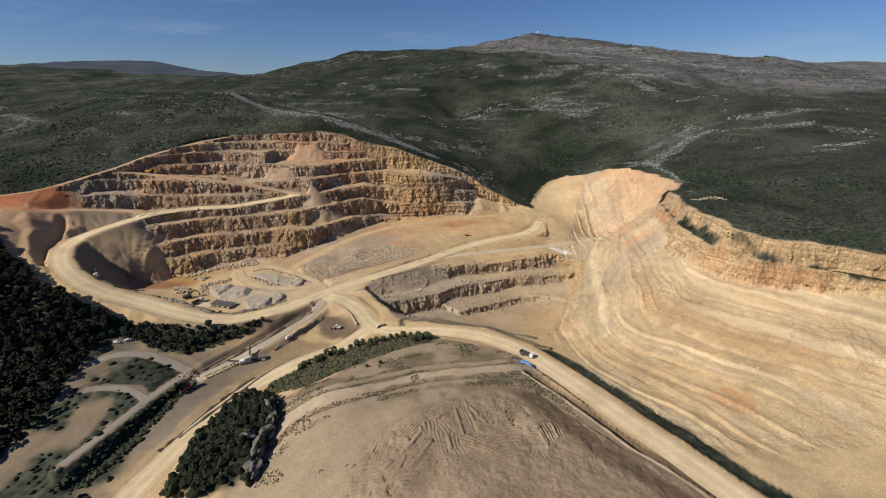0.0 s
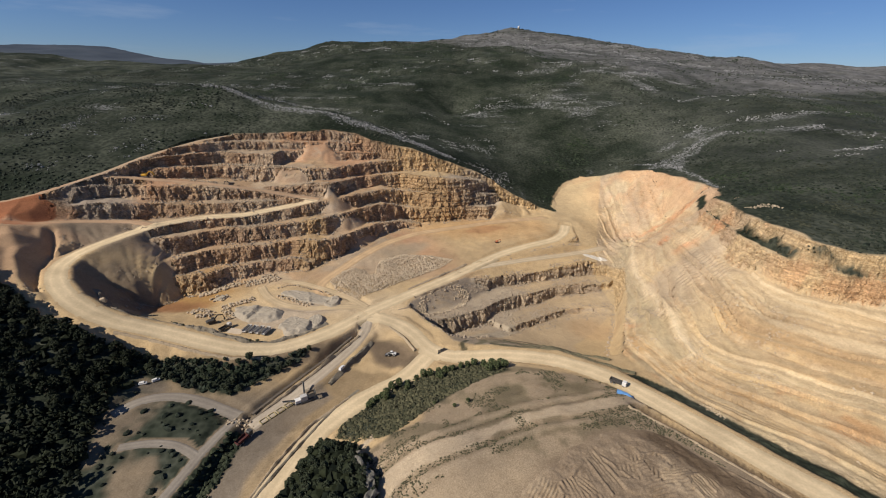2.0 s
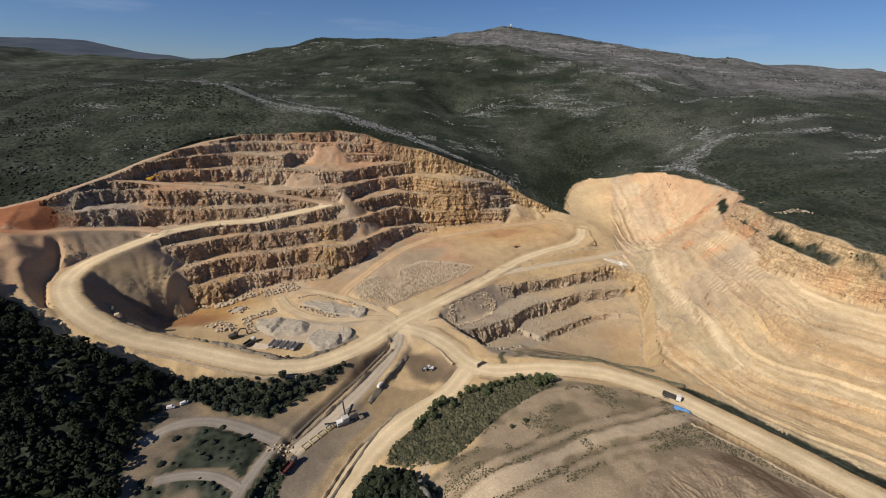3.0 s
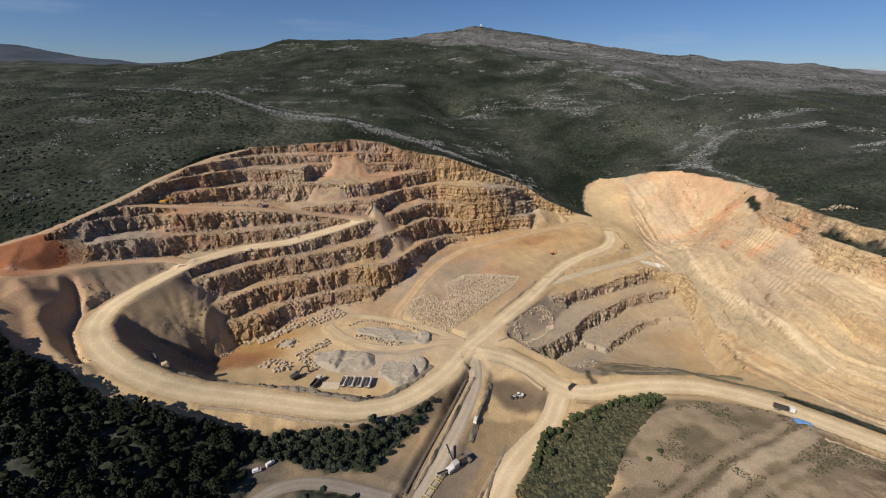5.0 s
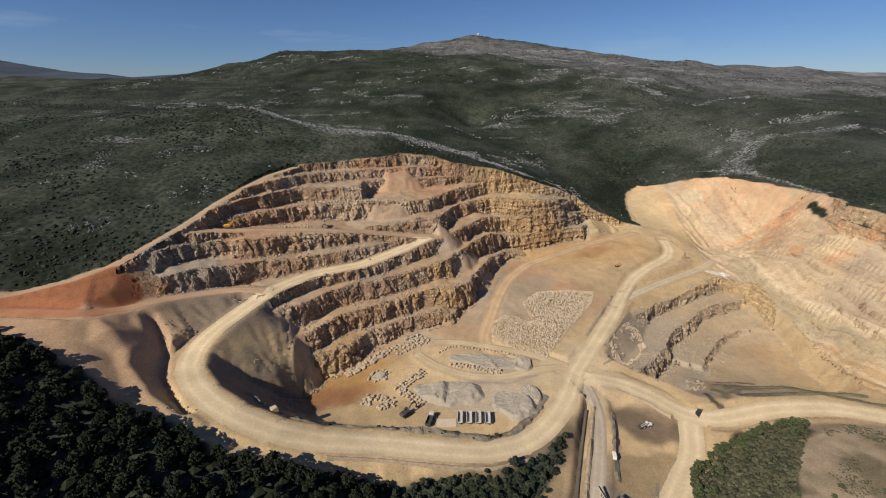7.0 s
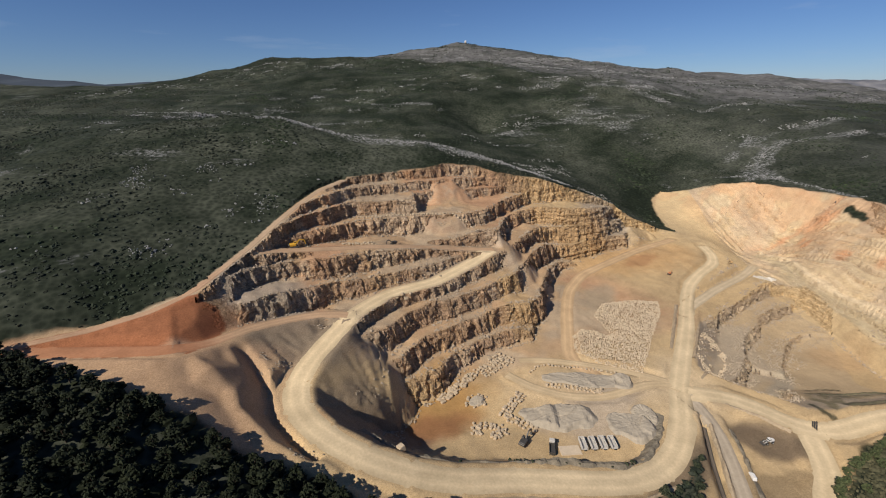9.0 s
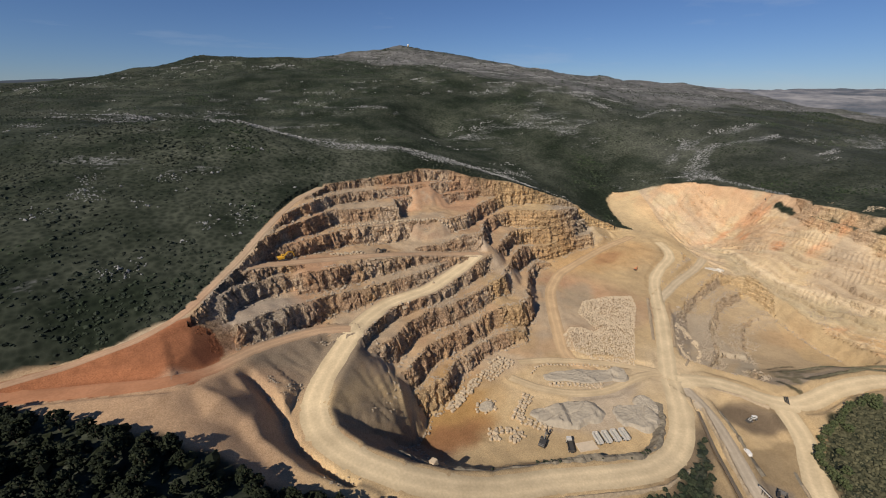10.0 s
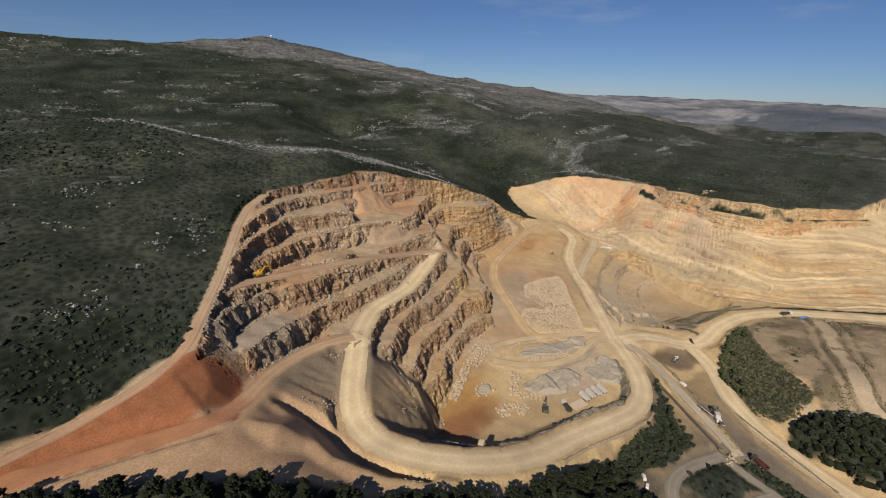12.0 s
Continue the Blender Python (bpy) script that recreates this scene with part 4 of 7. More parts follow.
soil = blend(soil, (0.40, 0.34, 0.25), np.exp(-((d - 5.0) / 0.9) ** 2) * 0.8)
soil = blend(soil, (0.46, 0.33, 0.19), inside(X, Y, PIT) * blob(72, 262, 24, 16, 0.5) * 0.7)
soil = blend(soil, SAND, step(-255, -285, X) * step(300, 290, Y) * 0.9)
soil = blend(soil, RED, inside(X, Y, [(-376, 298), (-324, 287), (-302, 285), (-296, 296), (-293, 308), (-296, 315), (-306, 317), (-330, 311), (-376, 303)]) * 0.95)
soil = blend(soil, (0.44, 0.30, 0.20), blob(-306, 291, 12, 5, 0.5, 15) * 0.8)
soil = blend(soil, (0.22, 0.085, 0.045), blob(-298, 305, 6, 12, 0.5, -20) * step(-0.3, 0.3, wob2) * 0.8)
# darker soil below the haul road and towards the south-west
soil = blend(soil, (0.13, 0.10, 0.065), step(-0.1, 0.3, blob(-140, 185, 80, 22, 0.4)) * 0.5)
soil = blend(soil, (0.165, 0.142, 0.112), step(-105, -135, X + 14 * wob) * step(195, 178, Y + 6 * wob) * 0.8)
soil = blend(soil, (0.15, 0.13, 0.105), blob(-178, 188, 12, 7, 0.4) * 0.9)
# where scrub grows
veg = np.where(IN_HILL, step(0.2, 2.6, D_RIM + wob2 * 1.6), 0.0)
for ring in (FOREST, THICKET, KNOLL, HEDGE_FIELD):
    d, _ = near(X, Y, ring, True)
    veg = np.maximum(veg, step(-1.5, 2.0, np.where(inside(X, Y, ring), d, -d) + wob2 * 2.5))
SW_SCRUB = [(-130, 168), (-150, 182), (-190, 190), (-300, 190), (-460, 170), (-460, 20), (-100, 20), (-118, 90), (-132, 140)]
d, _ = near(X, Y, SW_SCRUB, True)
veg = np.maximum(veg, step(-0.35, 0.2, fbm(X, Y, 20, 95, 4)) * step(-1, 5, np.where(inside(X, Y, SW_SCRUB), d, -d)))
for line, half in (([(-8, 215), (12, 211), (30, 203), (46, 192), (58, 183)], 2.2), ([(4, 238), (16, 238), (28, 235)], 1.0), ([(-22, 222), (-26, 214), (-24, 209)], 2.0)):
    d, _ = near(X, Y, line)
    veg = np.maximum(veg, 0.85 * step(half, half - 1.2, d + wob2 * 0.9))
d, _ = near(X, Y, [(p[0] + 2.5, p[1] + 1.0) for p in LEDGE[1:]])
veg = np.maximum(veg, step(1.2, 0.5, d + wob2 * 1.3) * (~IN_HILL))
d, _ = near(X, Y, [(190, 341), (185, 333), (178, 322)])
veg = np.maximum(veg, step(2.0, 0.9, d + wob2 * 1.6) * (BENCH > 10))
veg = np.maximum(veg, step(330, 420, np.hypot(X + 80, Y - 230)) * (Y < 300) * (X < 250))
d, _ = near(X, Y, GRASS_STRIP)
veg = np.maximum(veg, step(4.6, 3.4, d + wob2 * 0.8))
veg = np.maximum(veg, step(72, 46, Y + 20 * wob))
d, _ = near(X, Y, RAVINE)
veg = np.maximum(veg, step(5, 3.5, d + wob2))
d, _ = near(X, Y, DITCH)
veg = np.where(d < 7.5, 0, veg)
for name, line, half in ROADS:
    d, _ = near(X, Y, line)
    veg = np.where(d < half + 0.5, 0, veg)
# limestone outcrops and tracks on the hills: line, half width, how bare
OUTCROPS = [([(300, 520), (340, 512), (400, 500), (450, 505)], 9, 0.2), ([(250, 505), (290, 520), (330, 545)], 8, 0.2), ([(560, 1250), (700, 1180), (850, 1120), (1050, 1080)], 14, 0.26), ([(250, 1480), (420, 1470), (600, 1400)], 13, 0.24), ([(120, 900), (190, 880), (260, 900)], 10, 0.2), ([(-260, 690), (-210, 680), (-150, 690)], 8, 0.2),
            ([(-290, 562), (-270, 556), (-234, 531), (-198, 507), (-165, 499), (-134, 494), (-94, 483), (-50, 474), (-10, 468)], 7, 0.42), ([(36, 718), (94, 737), (150, 732), (190, 702), (224, 665)], 26, 0.13),
            ([(-134, 841), (-63, 824), (-21, 796)], 9, 0.22), ([(276, 830), (311, 811), (334, 744), (338, 711)], 14, 0.24), ([(295, 1291), (370, 1270), (422, 1191)], 16, 0.28),
            ([(501, 1130), (540, 1060), (606, 980), (665, 880), (798, 817), (1000, 760)], 13, 0.26), ([(340, 800), (399, 780), (445, 755), (479, 717), (505, 676), (560, 640)], 11, 0.26),
            ([(352, 647), (396, 654), (468, 686)], 4, 0.3), ([(215, 440), (242, 465), (274, 482), (300, 483), (334, 462), (385, 456)], 12, 0.22), ([(343, 384), (366, 382), (400, 390)], 5, 0.22),
            ([(-480, 800), (-420, 790), (-340, 770)], 10, 0.22), ([(205, 340), (216, 383), (219, 438), (200, 472)], 2.2, 0.5)]
stony = np.full(X.shape, -0.03) + 0.07 * blob(-330, 470, 90, 60, 0.6) + 0.05 * blob(150, 700, 200, 120, 0.6) + 0.05 * blob(300, 480, 140, 60, 0.6)
for outcrop, half, amount in OUTCROPS:
    d, _ = near(X, Y, outcrop)
    stony = stony + amount * np.exp(-((d + 0.35 * half * wob2) / half) ** 2)
riser = outcrop_ledges(X, Y, natural(X, Y) + fbm(X, Y, 170, 3, 5) * (6 + 4 * step(600, 1200, np.hypot(X + 80, Y - 250))) + fbm(X, Y, 14, 5, 3) * 0.5)[1]
stony = stony + 0.16 * riser * IN_HILL * step(30, 130, D_RIM)
BARE = [(250, 1000), (340, 815), (445, 765), (505, 690), (800, 640), (1500, 560), (3500, 400), (3500, 3500), (-700, 3000), (-120, 1660), (150, 1350)]
d, _ = near(X, Y, BARE, True)
bare = step(-60, 90, np.where(inside(X, Y, BARE), d, -d) + 60 * wob)
# far plateau: bare rock, and the paleness of haze put into the colour
bare = np.maximum(bare, 0.8 * step(1900, 2300, X) * (Y > -200))

# scrub of the east hill greyed and lightened, haze put into its colour
bare = np.maximum(bare, 0.17 * step(150, 320, X + 40 * wob) * IN_HILL)

idx = np.arange(NX * NY).reshape(NY, NX)
quads = np.stack([idx[:-1, :-1], idx[:-1, 1:], idx[1:, 1:], idx[1:, :-1]], -1).reshape(-1, 4)


def vnoise3(x, y, z, size, seed):
    """Smooth value noise in three dimensions, -1 to 1."""
    k = z / size
    iz = np.floor(k).astype(np.int64)
    f = k - iz
    f = f * f * (3 - 2 * f)
    return vnoise(x + iz * 37.3, y - iz * 51.7, size, seed) * (1 - f) + vnoise(x + (iz + 1) * 37.3, y - (iz + 1) * 51.7, size, seed) * f


CRAG = step(0.85, 1.6, STEEP) * np.where(BENCH == 15, 0.35, np.where((BENCH == 12) & (X > 108) & (Y > 300), 0.3, np.where(X > 100, 0.5, 1.0)))
VERTS = np.stack([X, Y, Z], -1).reshape(-1, 3)
cell_steep = ((STEEP[:-1, :-1] + STEEP[1:, 1:]) / 2).ravel()
cell_bench = BENCH[:-1, :-1].ravel()


def sheet(name, q, material, parent=None, smooth=True, sunk=None):
    used, inv = np.unique(q, return_inverse=True)
    ob = mesh_np(name, VERTS[used] if sunk is None else VERTS[used] - sunk.ravel()[used, None] * np.array((0, 0, 1)), inv.reshape(-1, 4), material, parent, smooth)
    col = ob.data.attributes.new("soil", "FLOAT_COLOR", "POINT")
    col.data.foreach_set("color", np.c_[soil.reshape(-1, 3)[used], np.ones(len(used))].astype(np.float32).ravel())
    for key, arr in (("veg", veg), ("stony", stony), ("bare", bare)):
        a = ob.data.attributes.new(key, "FLOAT", "POINT")
        a.data.foreach_set("value", arr.ravel()[used].astype(np.float32))
    return ob


def crag_sheet(name, q, parent, k=3, fine=False):
    """Rock faces: the sheet's steep cells, divided and pushed in and out, differently at every height."""
    u, v = [a.ravel() for a in np.meshgrid(np.linspace(0, 1, k + 1), np.linspace(0, 1, k + 1))]
    w = np.stack([(1 - u) * (1 - v), u * (1 - v), u * v, (1 - u) * v], -1)

    def spread(values):
        return np.einsum("pc,nc...->np...", w, values[q]).reshape(-1, *values.shape[1:])
    p, amount = spread(VERTS), spread(CRAG.ravel())
    _, first, inv = np.unique(np.round(p[:, :2] * 200).astype(np.int64) @ np.array([1, 4000000]), return_index=True, return_inverse=True)
    p, amount = p[first], amount[first]
    x, y, z = p.T
    if fine:
        z = relief(x, y)[0]
        p = np.stack([x, y, z], -1)
    dx = sum(a * vnoise3(x, y, 0.45 * z, s, 600 + i) for i, (s, a) in enumerate(((6.5, 1.1), (2.6, 0.85), (1.1, 0.5))))
    dy = sum(a * vnoise3(x, y, 0.45 * z, s, 610 + i) for i, (s, a) in enumerate(((6.5, 1.1), (2.6, 0.85), (1.1, 0.5))))
    # joint blocks and beds
    along, across = 0.86 * x + 0.5 * y + 0.5 * vnoise3(x, y, z, 4, 630), 0.86 * y - 0.5 * x
    for s_, tall, a, seed in ((2.6, 11.0, 1.9, 631), (1.3, 4.0, 0.9, 633)):
        cell = (np.floor(along / s_).astype(np.int64) + 57 * np.floor(z / tall + 0.4 * vnoise(x, y, 9, seed)).astype(np.int64), np.floor(across / (2 * s_)).astype(np.int64))
        dx, dy = dx + a * (hash2(*cell, seed) - 0.5), dy + a * (hash2(*cell, seed + 1) - 0.5)
    bed = hash2(np.floor(z / 1.5 + 0.5 * vnoise(x, y, 30, 636)).astype(np.int64), np.floor(x / 40).astype(np.int64), 637) - 0.5
    dy = dy + bed * (0.4 + 0.8 * step(-85, -60, x))
    dx = dx - 1.3 * bed * step(95, 110, x)
    dz = 0.4 * vnoise3(x, y, z, 2.0, 620)
    p = p + amount[:, None] * np.stack([dx, dy, dz], -1)
    g = np.arange((k + 1) ** 2).reshape(k + 1, k + 1)
    cell = np.stack([g[:-1, :-1], g[:-1, 1:], g[1:, 1:], g[1:, :-1]], -1).reshape(-1, 4)
    f = inv.ravel()[(cell[None] + (np.arange(len(q)) * (k + 1) ** 2)[:, None, None]).reshape(-1, 4)]
    ob = mesh_np(name, p, f, BEDDED if fine else ROCK, parent, False)
    col = ob.data.attributes.new("soil", "FLOAT_COLOR", "POINT")
    col.data.foreach_set("color", np.c_[spread(soil.reshape(-1, 3))[first], np.ones(len(first))].astype(np.float32).ravel())
    for key, arr in (("veg", veg), ("stony", stony), ("bare", bare)):
        a = ob.data.attributes.new(key, "FLOAT", "POINT")
        a.data.foreach_set("value", spread(arr.ravel())[first].astype(np.float32))
    return ob


loose = (((BENCH == 12) & (X > 100) & (Y > 335)) | ((BENCH == 13) & (X > 55) & (Y < 0.9 * X + 190)))[:-1, :-1].ravel()
bedded = ((BENCH == 15) & (X < 206) & (X > 62) & (Y > 96) & (Y < 430))[:-1, :-1].ravel()
steep_cell = ((cell_steep > 0.85) & (cell_bench > 0) & (cell_bench != 15) & ~loose) | bedded
mx, my = X[:-1, :-1].ravel(), Y[:-1, :-1].ravel()
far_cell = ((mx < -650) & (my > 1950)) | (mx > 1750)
tagged(sheet("distant_hills", quads[far_cell], DISTANCE), "wooded hills and bare plateaus on the horizon, tinted blue-grey for haze", "backdrop", kind="structure")
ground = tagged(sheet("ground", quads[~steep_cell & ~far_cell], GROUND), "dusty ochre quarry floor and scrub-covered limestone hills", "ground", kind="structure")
west_wall = tagged(new("quarry_wall"), "terraced brown limestone quarry wall with stepped benches", "quarry wall", kind="structure")
east_wall = tagged(new("quarry_bank"), "pale orange limestone bank under the scrub rim", "quarry bank", kind="structure")
for k in range(1, 16):
    q = quads[steep_cell & (cell_bench == k)]
    if len(q):
        crag_sheet("rock_face" if k < 15 else "bedded_slope", q, east_wall if k > 10 else west_wall, 2 if k == 15 else 3 if k > 10 else 5, k == 15)

# the solid rock behind the broken faces
core = np.where(BENCH == 15, 0.9, np.clip(0.8 + 1.1 * STEEP, 0.8, 4.0))
for wall_, side_ in ((west_wall, cell_bench < 11), (east_wall, cell_bench > 10)):
    sheet("solid_rock", quads[steep_cell & side_], ROCK, wall_, False, core)


# ---- roads ----
def resample(line, gap):
    out = []
    for p, q in zip(line, line[1:]):
        n = max(1, int(math.hypot(q[0] - p[0], q[1] - p[1]) / gap))
        out += [tuple(a + (b - a) * k / n for a, b in zip(p, q)) for k in range(n)]
    return np.array(out + [line[-1]], float)


def smooth_line(line, gap=2.0, rounds=24):
    p = resample(line, gap)
    for _ in range(rounds):
        p[1:-1] = p[1:-1] * 0.5 + (p[:-2] + p[2:]) * 0.25
    return p


ROAD_LOOKS = {"haul_road": ((0.60, 0.475, 0.295), "pale packed-dirt haul road across the quarry"), "branch_road": ((0.52, 0.42, 0.28), "narrow dusty branch road to the lower pit"),
              "bench_track": ((0.46, 0.31, 0.19), "brown dirt track climbing along a bench"), "rim_track": ((0.40, 0.29, 0.19), "narrow dirt track along the quarry rim"),
              "ramp_track": ((0.50, 0.35, 0.20), "ochre ramp curving under the yellow rock wall"), "conveyor_track": ((0.42, 0.35, 0.26), "grey dirt track beside the conveyor"),
              "yard_track": ((0.50, 0.385, 0.235), "pale wheel track across the gravel yard"),
              "dirt_track": ((0.27, 0.235, 0.19), "grey dirt track through the scrub")}
for r, (name, line, half) in enumerate(ROADS):
    p = smooth_line(line)
    tang = np.gradient(p[:, :2], axis=0)
    tang /= np.linalg.norm(tang, axis=1)[:, None] + 1e-9
    side = np.c_[-tang[:, 1], tang[:, 0]]
    cols, tone = [], []
    for u in (-1.12, -0.8, -0.45, -0.15, 0.15, 0.45, 0.8, 1.12):
        w = half * u * (1 + 0.10 * vnoise(p[:, 0] + u * 50, p[:, 1], 9, 7 + r))
        xy = p[:, :2] + side * w[:, None]
        gz = ground_z(xy[:, 0], xy[:, 1])
        z = np.where(abs(u) > 1, np.minimum(gz - 0.05, p[:, 2] + 0.3), np.maximum(gz + 0.10, p[:, 2] - 0.4) + 0.006 * r)
        cols.append(np.c_[xy, z])
        tone.append({1.12: 0.80, 0.8: 0.90, 0.45: 1.12, 0.15: 0.98}[abs(u)])
    v = np.stack(cols, 1)
    n, k = v.shape[:2]
    ii = np.arange(n * k).reshape(n, k)
    f = np.stack([ii[:-1, :-1], ii[:-1, 1:], ii[1:, 1:], ii[1:, :-1]], -1).reshape(-1, 4)[:, ::-1]
    ob = mesh_np(name, v.reshape(-1, 3), f, ROAD, None, True)
    colour, words = ROAD_LOOKS[name]
    col = ob.data.attributes.new("soil", "FLOAT_COLOR", "POINT")
    c = np.array(tone)[None, :, None] * np.array(colour)[None, None, :] * np.ones((n, 1, 1))
    if name in ("bench_track", "rim_track"):
        # the tracks take on the red of the earth that they cross
        red = step(-286, -306, p[:, 0]) * (0.85 if name == "bench_track" else 0.3)
        c = c + (np.array((0.40, 0.18, 0.09)) - c) * red[:, None, None]
    col.data.foreach_set("color", np.concatenate([c, np.ones((n, k, 1))], -1).astype(np.float32).ravel())
    tagged(ob, words, "road", kind="structure")


# ---- growth ----
def ico():
    bm = bmesh.new()
    bmesh.ops.create_icosphere(bm, subdivisions=1, radius=1)
    v = np.array([tuple(p.co) for p in bm.verts])
    f = np.array([[p.index for p in q.verts] for q in bm.faces])
    bm.free()
    return v, f


ICO_V, ICO_F = ico()


OCT_V = np.array([(1, 0, 0), (0, 1, 0), (-1, 0, 0), (0, -1, 0), (0, 0, 1), (0, 0, -1)], float)
OCT_F = np.array([(0, 1, 4), (1, 2, 4), (2, 3, 4), (3, 0, 4), (1, 0, 5), (2, 1, 5), (3, 2, 5), (0, 3, 5)])


def clumps(name, places, radii, flat, material, parent=None, rough=0.35, seed=1, fine=True):
    """One mesh of many small uneven lumps."""
    rng = np.random.default_rng(seed)
    lump_v, lump_f = (ICO_V, ICO_F) if fine else (OCT_V, OCT_F)
    n, k = len(places), len(lump_v)
    lump = lump_v[None] * (1 + rough * rng.uniform(-1, 1, (n, k, 1)))
    turn = rng.uniform(0, 6.28, n)
    c, s = np.cos(turn)[:, None], np.sin(turn)[:, None]
    stretch = rng.uniform(0.75, 1.3, (n, 1))
    lx, ly, lz = lump[..., 0] * stretch, lump[..., 1] / stretch, lump[..., 2] * flat
    v = np.stack([lx * c - ly * s, lx * s + ly * c, lz], -1) * np.asarray(radii)[:, None, None] + np.asarray(places)[:, None, :]
    f = (lump_f[None] + (np.arange(n) * k)[:, None, None]).reshape(-1, 3)
    return mesh_np(name, v.reshape(-1, 3), f, material, parent, False)


def grid_at(arr, x, y):
    i, j = np.clip(np.searchsorted(gx, x) - 1, 0, NX - 2), np.clip(np.searchsorted(gy, y) - 1, 0, NY - 2)
    return arr[j, i]


rng = np.random.default_rng(5)


def bushes(name, x, y, size, material, seed, sides=5, rings=2):
    """Low uneven domes standing on the ground, as one mesh."""
    r = np.random.default_rng(seed)
    n = len(x)
    turn = np.arange(sides) / sides * 2 * math.pi
    levels = [(1.0, -0.15), (0.72, 0.5)][:rings]
    lump = np.array([(math.cos(t) * w, math.sin(t) * w, h) for w, h in levels for t in turn] + [(0, 0, 0.85)])
    k = len(lump)
    v = lump[None] * (1 + 0.4 * r.uniform(-1, 1, (n, k, 1)))
    a = r.uniform(0, 6.28, n)
    c, s_ = np.cos(a)[:, None], np.sin(a)[:, None]
    tall = r.uniform(0.45, 0.95, (n, 1))
    v = np.stack([v[..., 0] * c - v[..., 1] * s_, v[..., 0] * s_ + v[..., 1] * c, v[..., 2] * tall], -1) * size[:, None, None]
    v += np.stack([x, y, ground_z(x, y)], -1)[:, None, :]
    i = np.arange(sides)
    j = (i + 1) % sides
    top = (rings - 1) * sides
    f = [np.stack([top + i, top + j, np.full(sides, k - 1)], -1)]
    for q in range(rings - 1):
        lo, hi = q * sides, (q + 1) * sides
        f += [np.stack([lo + i, lo + j, hi + j], -1), np.stack([lo + i, hi + j, hi + i], -1)]
    f = np.concatenate(f)
    return mesh_np(name, v.reshape(-1, 3), (f[None] + (np.arange(n) * k)[:, None, None]).reshape(-1, 3), material, None, False)


# scrub of the hills: dense near the quarry, thinner and coarser with distance
sx_, sy_ = rng.uniform(-900, 1000, 700000), 180 + 1500 * rng.uniform(0, 1, 700000) ** 1.7
stone_here = grid_at(stony, sx_, sy_) + 0.5 * grid_at(bare, sx_, sy_)
keep = (grid_at(veg, sx_, sy_) > 0.5) & grid_at(IN_HILL, sx_, sy_)
dens = 0.40 + 0.5 * vnoise(sx_, sy_, 55, 301) + 0.45 * vnoise(sx_, sy_, 17, 302) - 1.4 * np.maximum(stone_here, 0)
keep &= rng.uniform(0, 1, len(sx_)) < np.clip(dens, 0.05, 1)
sx_, sy_ = sx_[keep], sy_[keep]
close = (np.abs(sx_ + 100) < 420) & (sy_ < 620)
grow = rng.uniform(0, 1, len(sx_)) ** 2.2
size = 0.35 + 1.15 * grow * (0.8 + 0.7 * vnoise(sx_, sy_, 45, 303)) + 0.0016 * np.maximum(np.hypot(sx_ + 100, sy_ - 150) - 350, 0)
pick = np.nonzero(close)[0][:21000]
tagged(bushes("scrub", sx_[pick], sy_[pick], size[pick], SCRUB, 3), "dark green garrigue scrub covering the stony hillsides", "scrub", kind="stuff")
pick = np.nonzero(~close)[0][:72000]
tagged(bushes("distant_scrub", sx_[pick], sy_[pick], size[pick], SCRUB, 4, 5, 1), "dark green scrub on the slopes of the far hills", "scrub", kind="stuff")


# trees on the skyline
kx = rng.uniform(-700, 1150, 900)
kx = kx[vnoise(kx, kx * 0, 60, 306) > 0.05]
ky = 1712 + rng.normal(0, 14, len(kx))
tagged(bushes("skyline_trees", kx, ky, rng.uniform(1.5, 4.0, len(kx)), SCRUB, 6), "dark fringe of trees along the mountain crest", "trees", kind="stuff")


def tree(name, height, spread, leaves, material, seed, label, category="tree", trunk=0.28):
    """A tapered trunk with limbs, and a crown of many small uneven clumps."""
    r = np.random.default_rng(seed)
    root = new(name)
    bm = bmesh.new()

    def limb(a, b, ra, rb):
        m = look(a, b) @ pose(0, 0, -(Vector(b) - Vector(a)).length / 2, 0, 0, 0)
        bmesh.ops.create_cone(bm, cap_ends=True, segments=6, radius1=rb, radius2=ra, depth=(Vector(b) - Vector(a)).length, matrix=m)
    limb((0, 0, -0.6), (0, 0, height * 0.8), trunk * height / 7, 0.05)
    for k in range(6):
        a, z = k * 2.4 + seed, height * (0.28 + 0.09 * k)
        limb((0, 0, z), (math.cos(a) * spread * 0.7, math.sin(a) * spread * 0.7, z + height * 0.13), 0.09, 0.03)
    part("trunk", bm, BARK, root)
    u = r.uniform(-1, 1, (leaves, 3))
    u /= np.linalg.norm(u, axis=1)[:, None]
    rad = r.uniform(0.45, 1.0, leaves) ** 0.6
    zz = np.clip(0.60 + 0.40 * u[:, 2] * rad, 0.18, 1.0)
    wide = spread * (0.55 + 0.6 * np.sin(np.clip((zz - 0.1) / 0.95, 0, 1) * math.pi) ** 0.8) * 0.8
    lobes = 1 + 0.25 * np.sin(np.arctan2(u[:, 1], u[:, 0]) * 3 + seed)
    p = np.c_[u[:, 0] * rad * wide * lobes, u[:, 1] * rad * wide * lobes, zz * height]
    clumps("crown", p, r.uniform(0.08, 0.19, leaves) * (spread + height * 0.2), 0.75, material, root, 0.5, seed, False)
    return tagged(root, label, category)


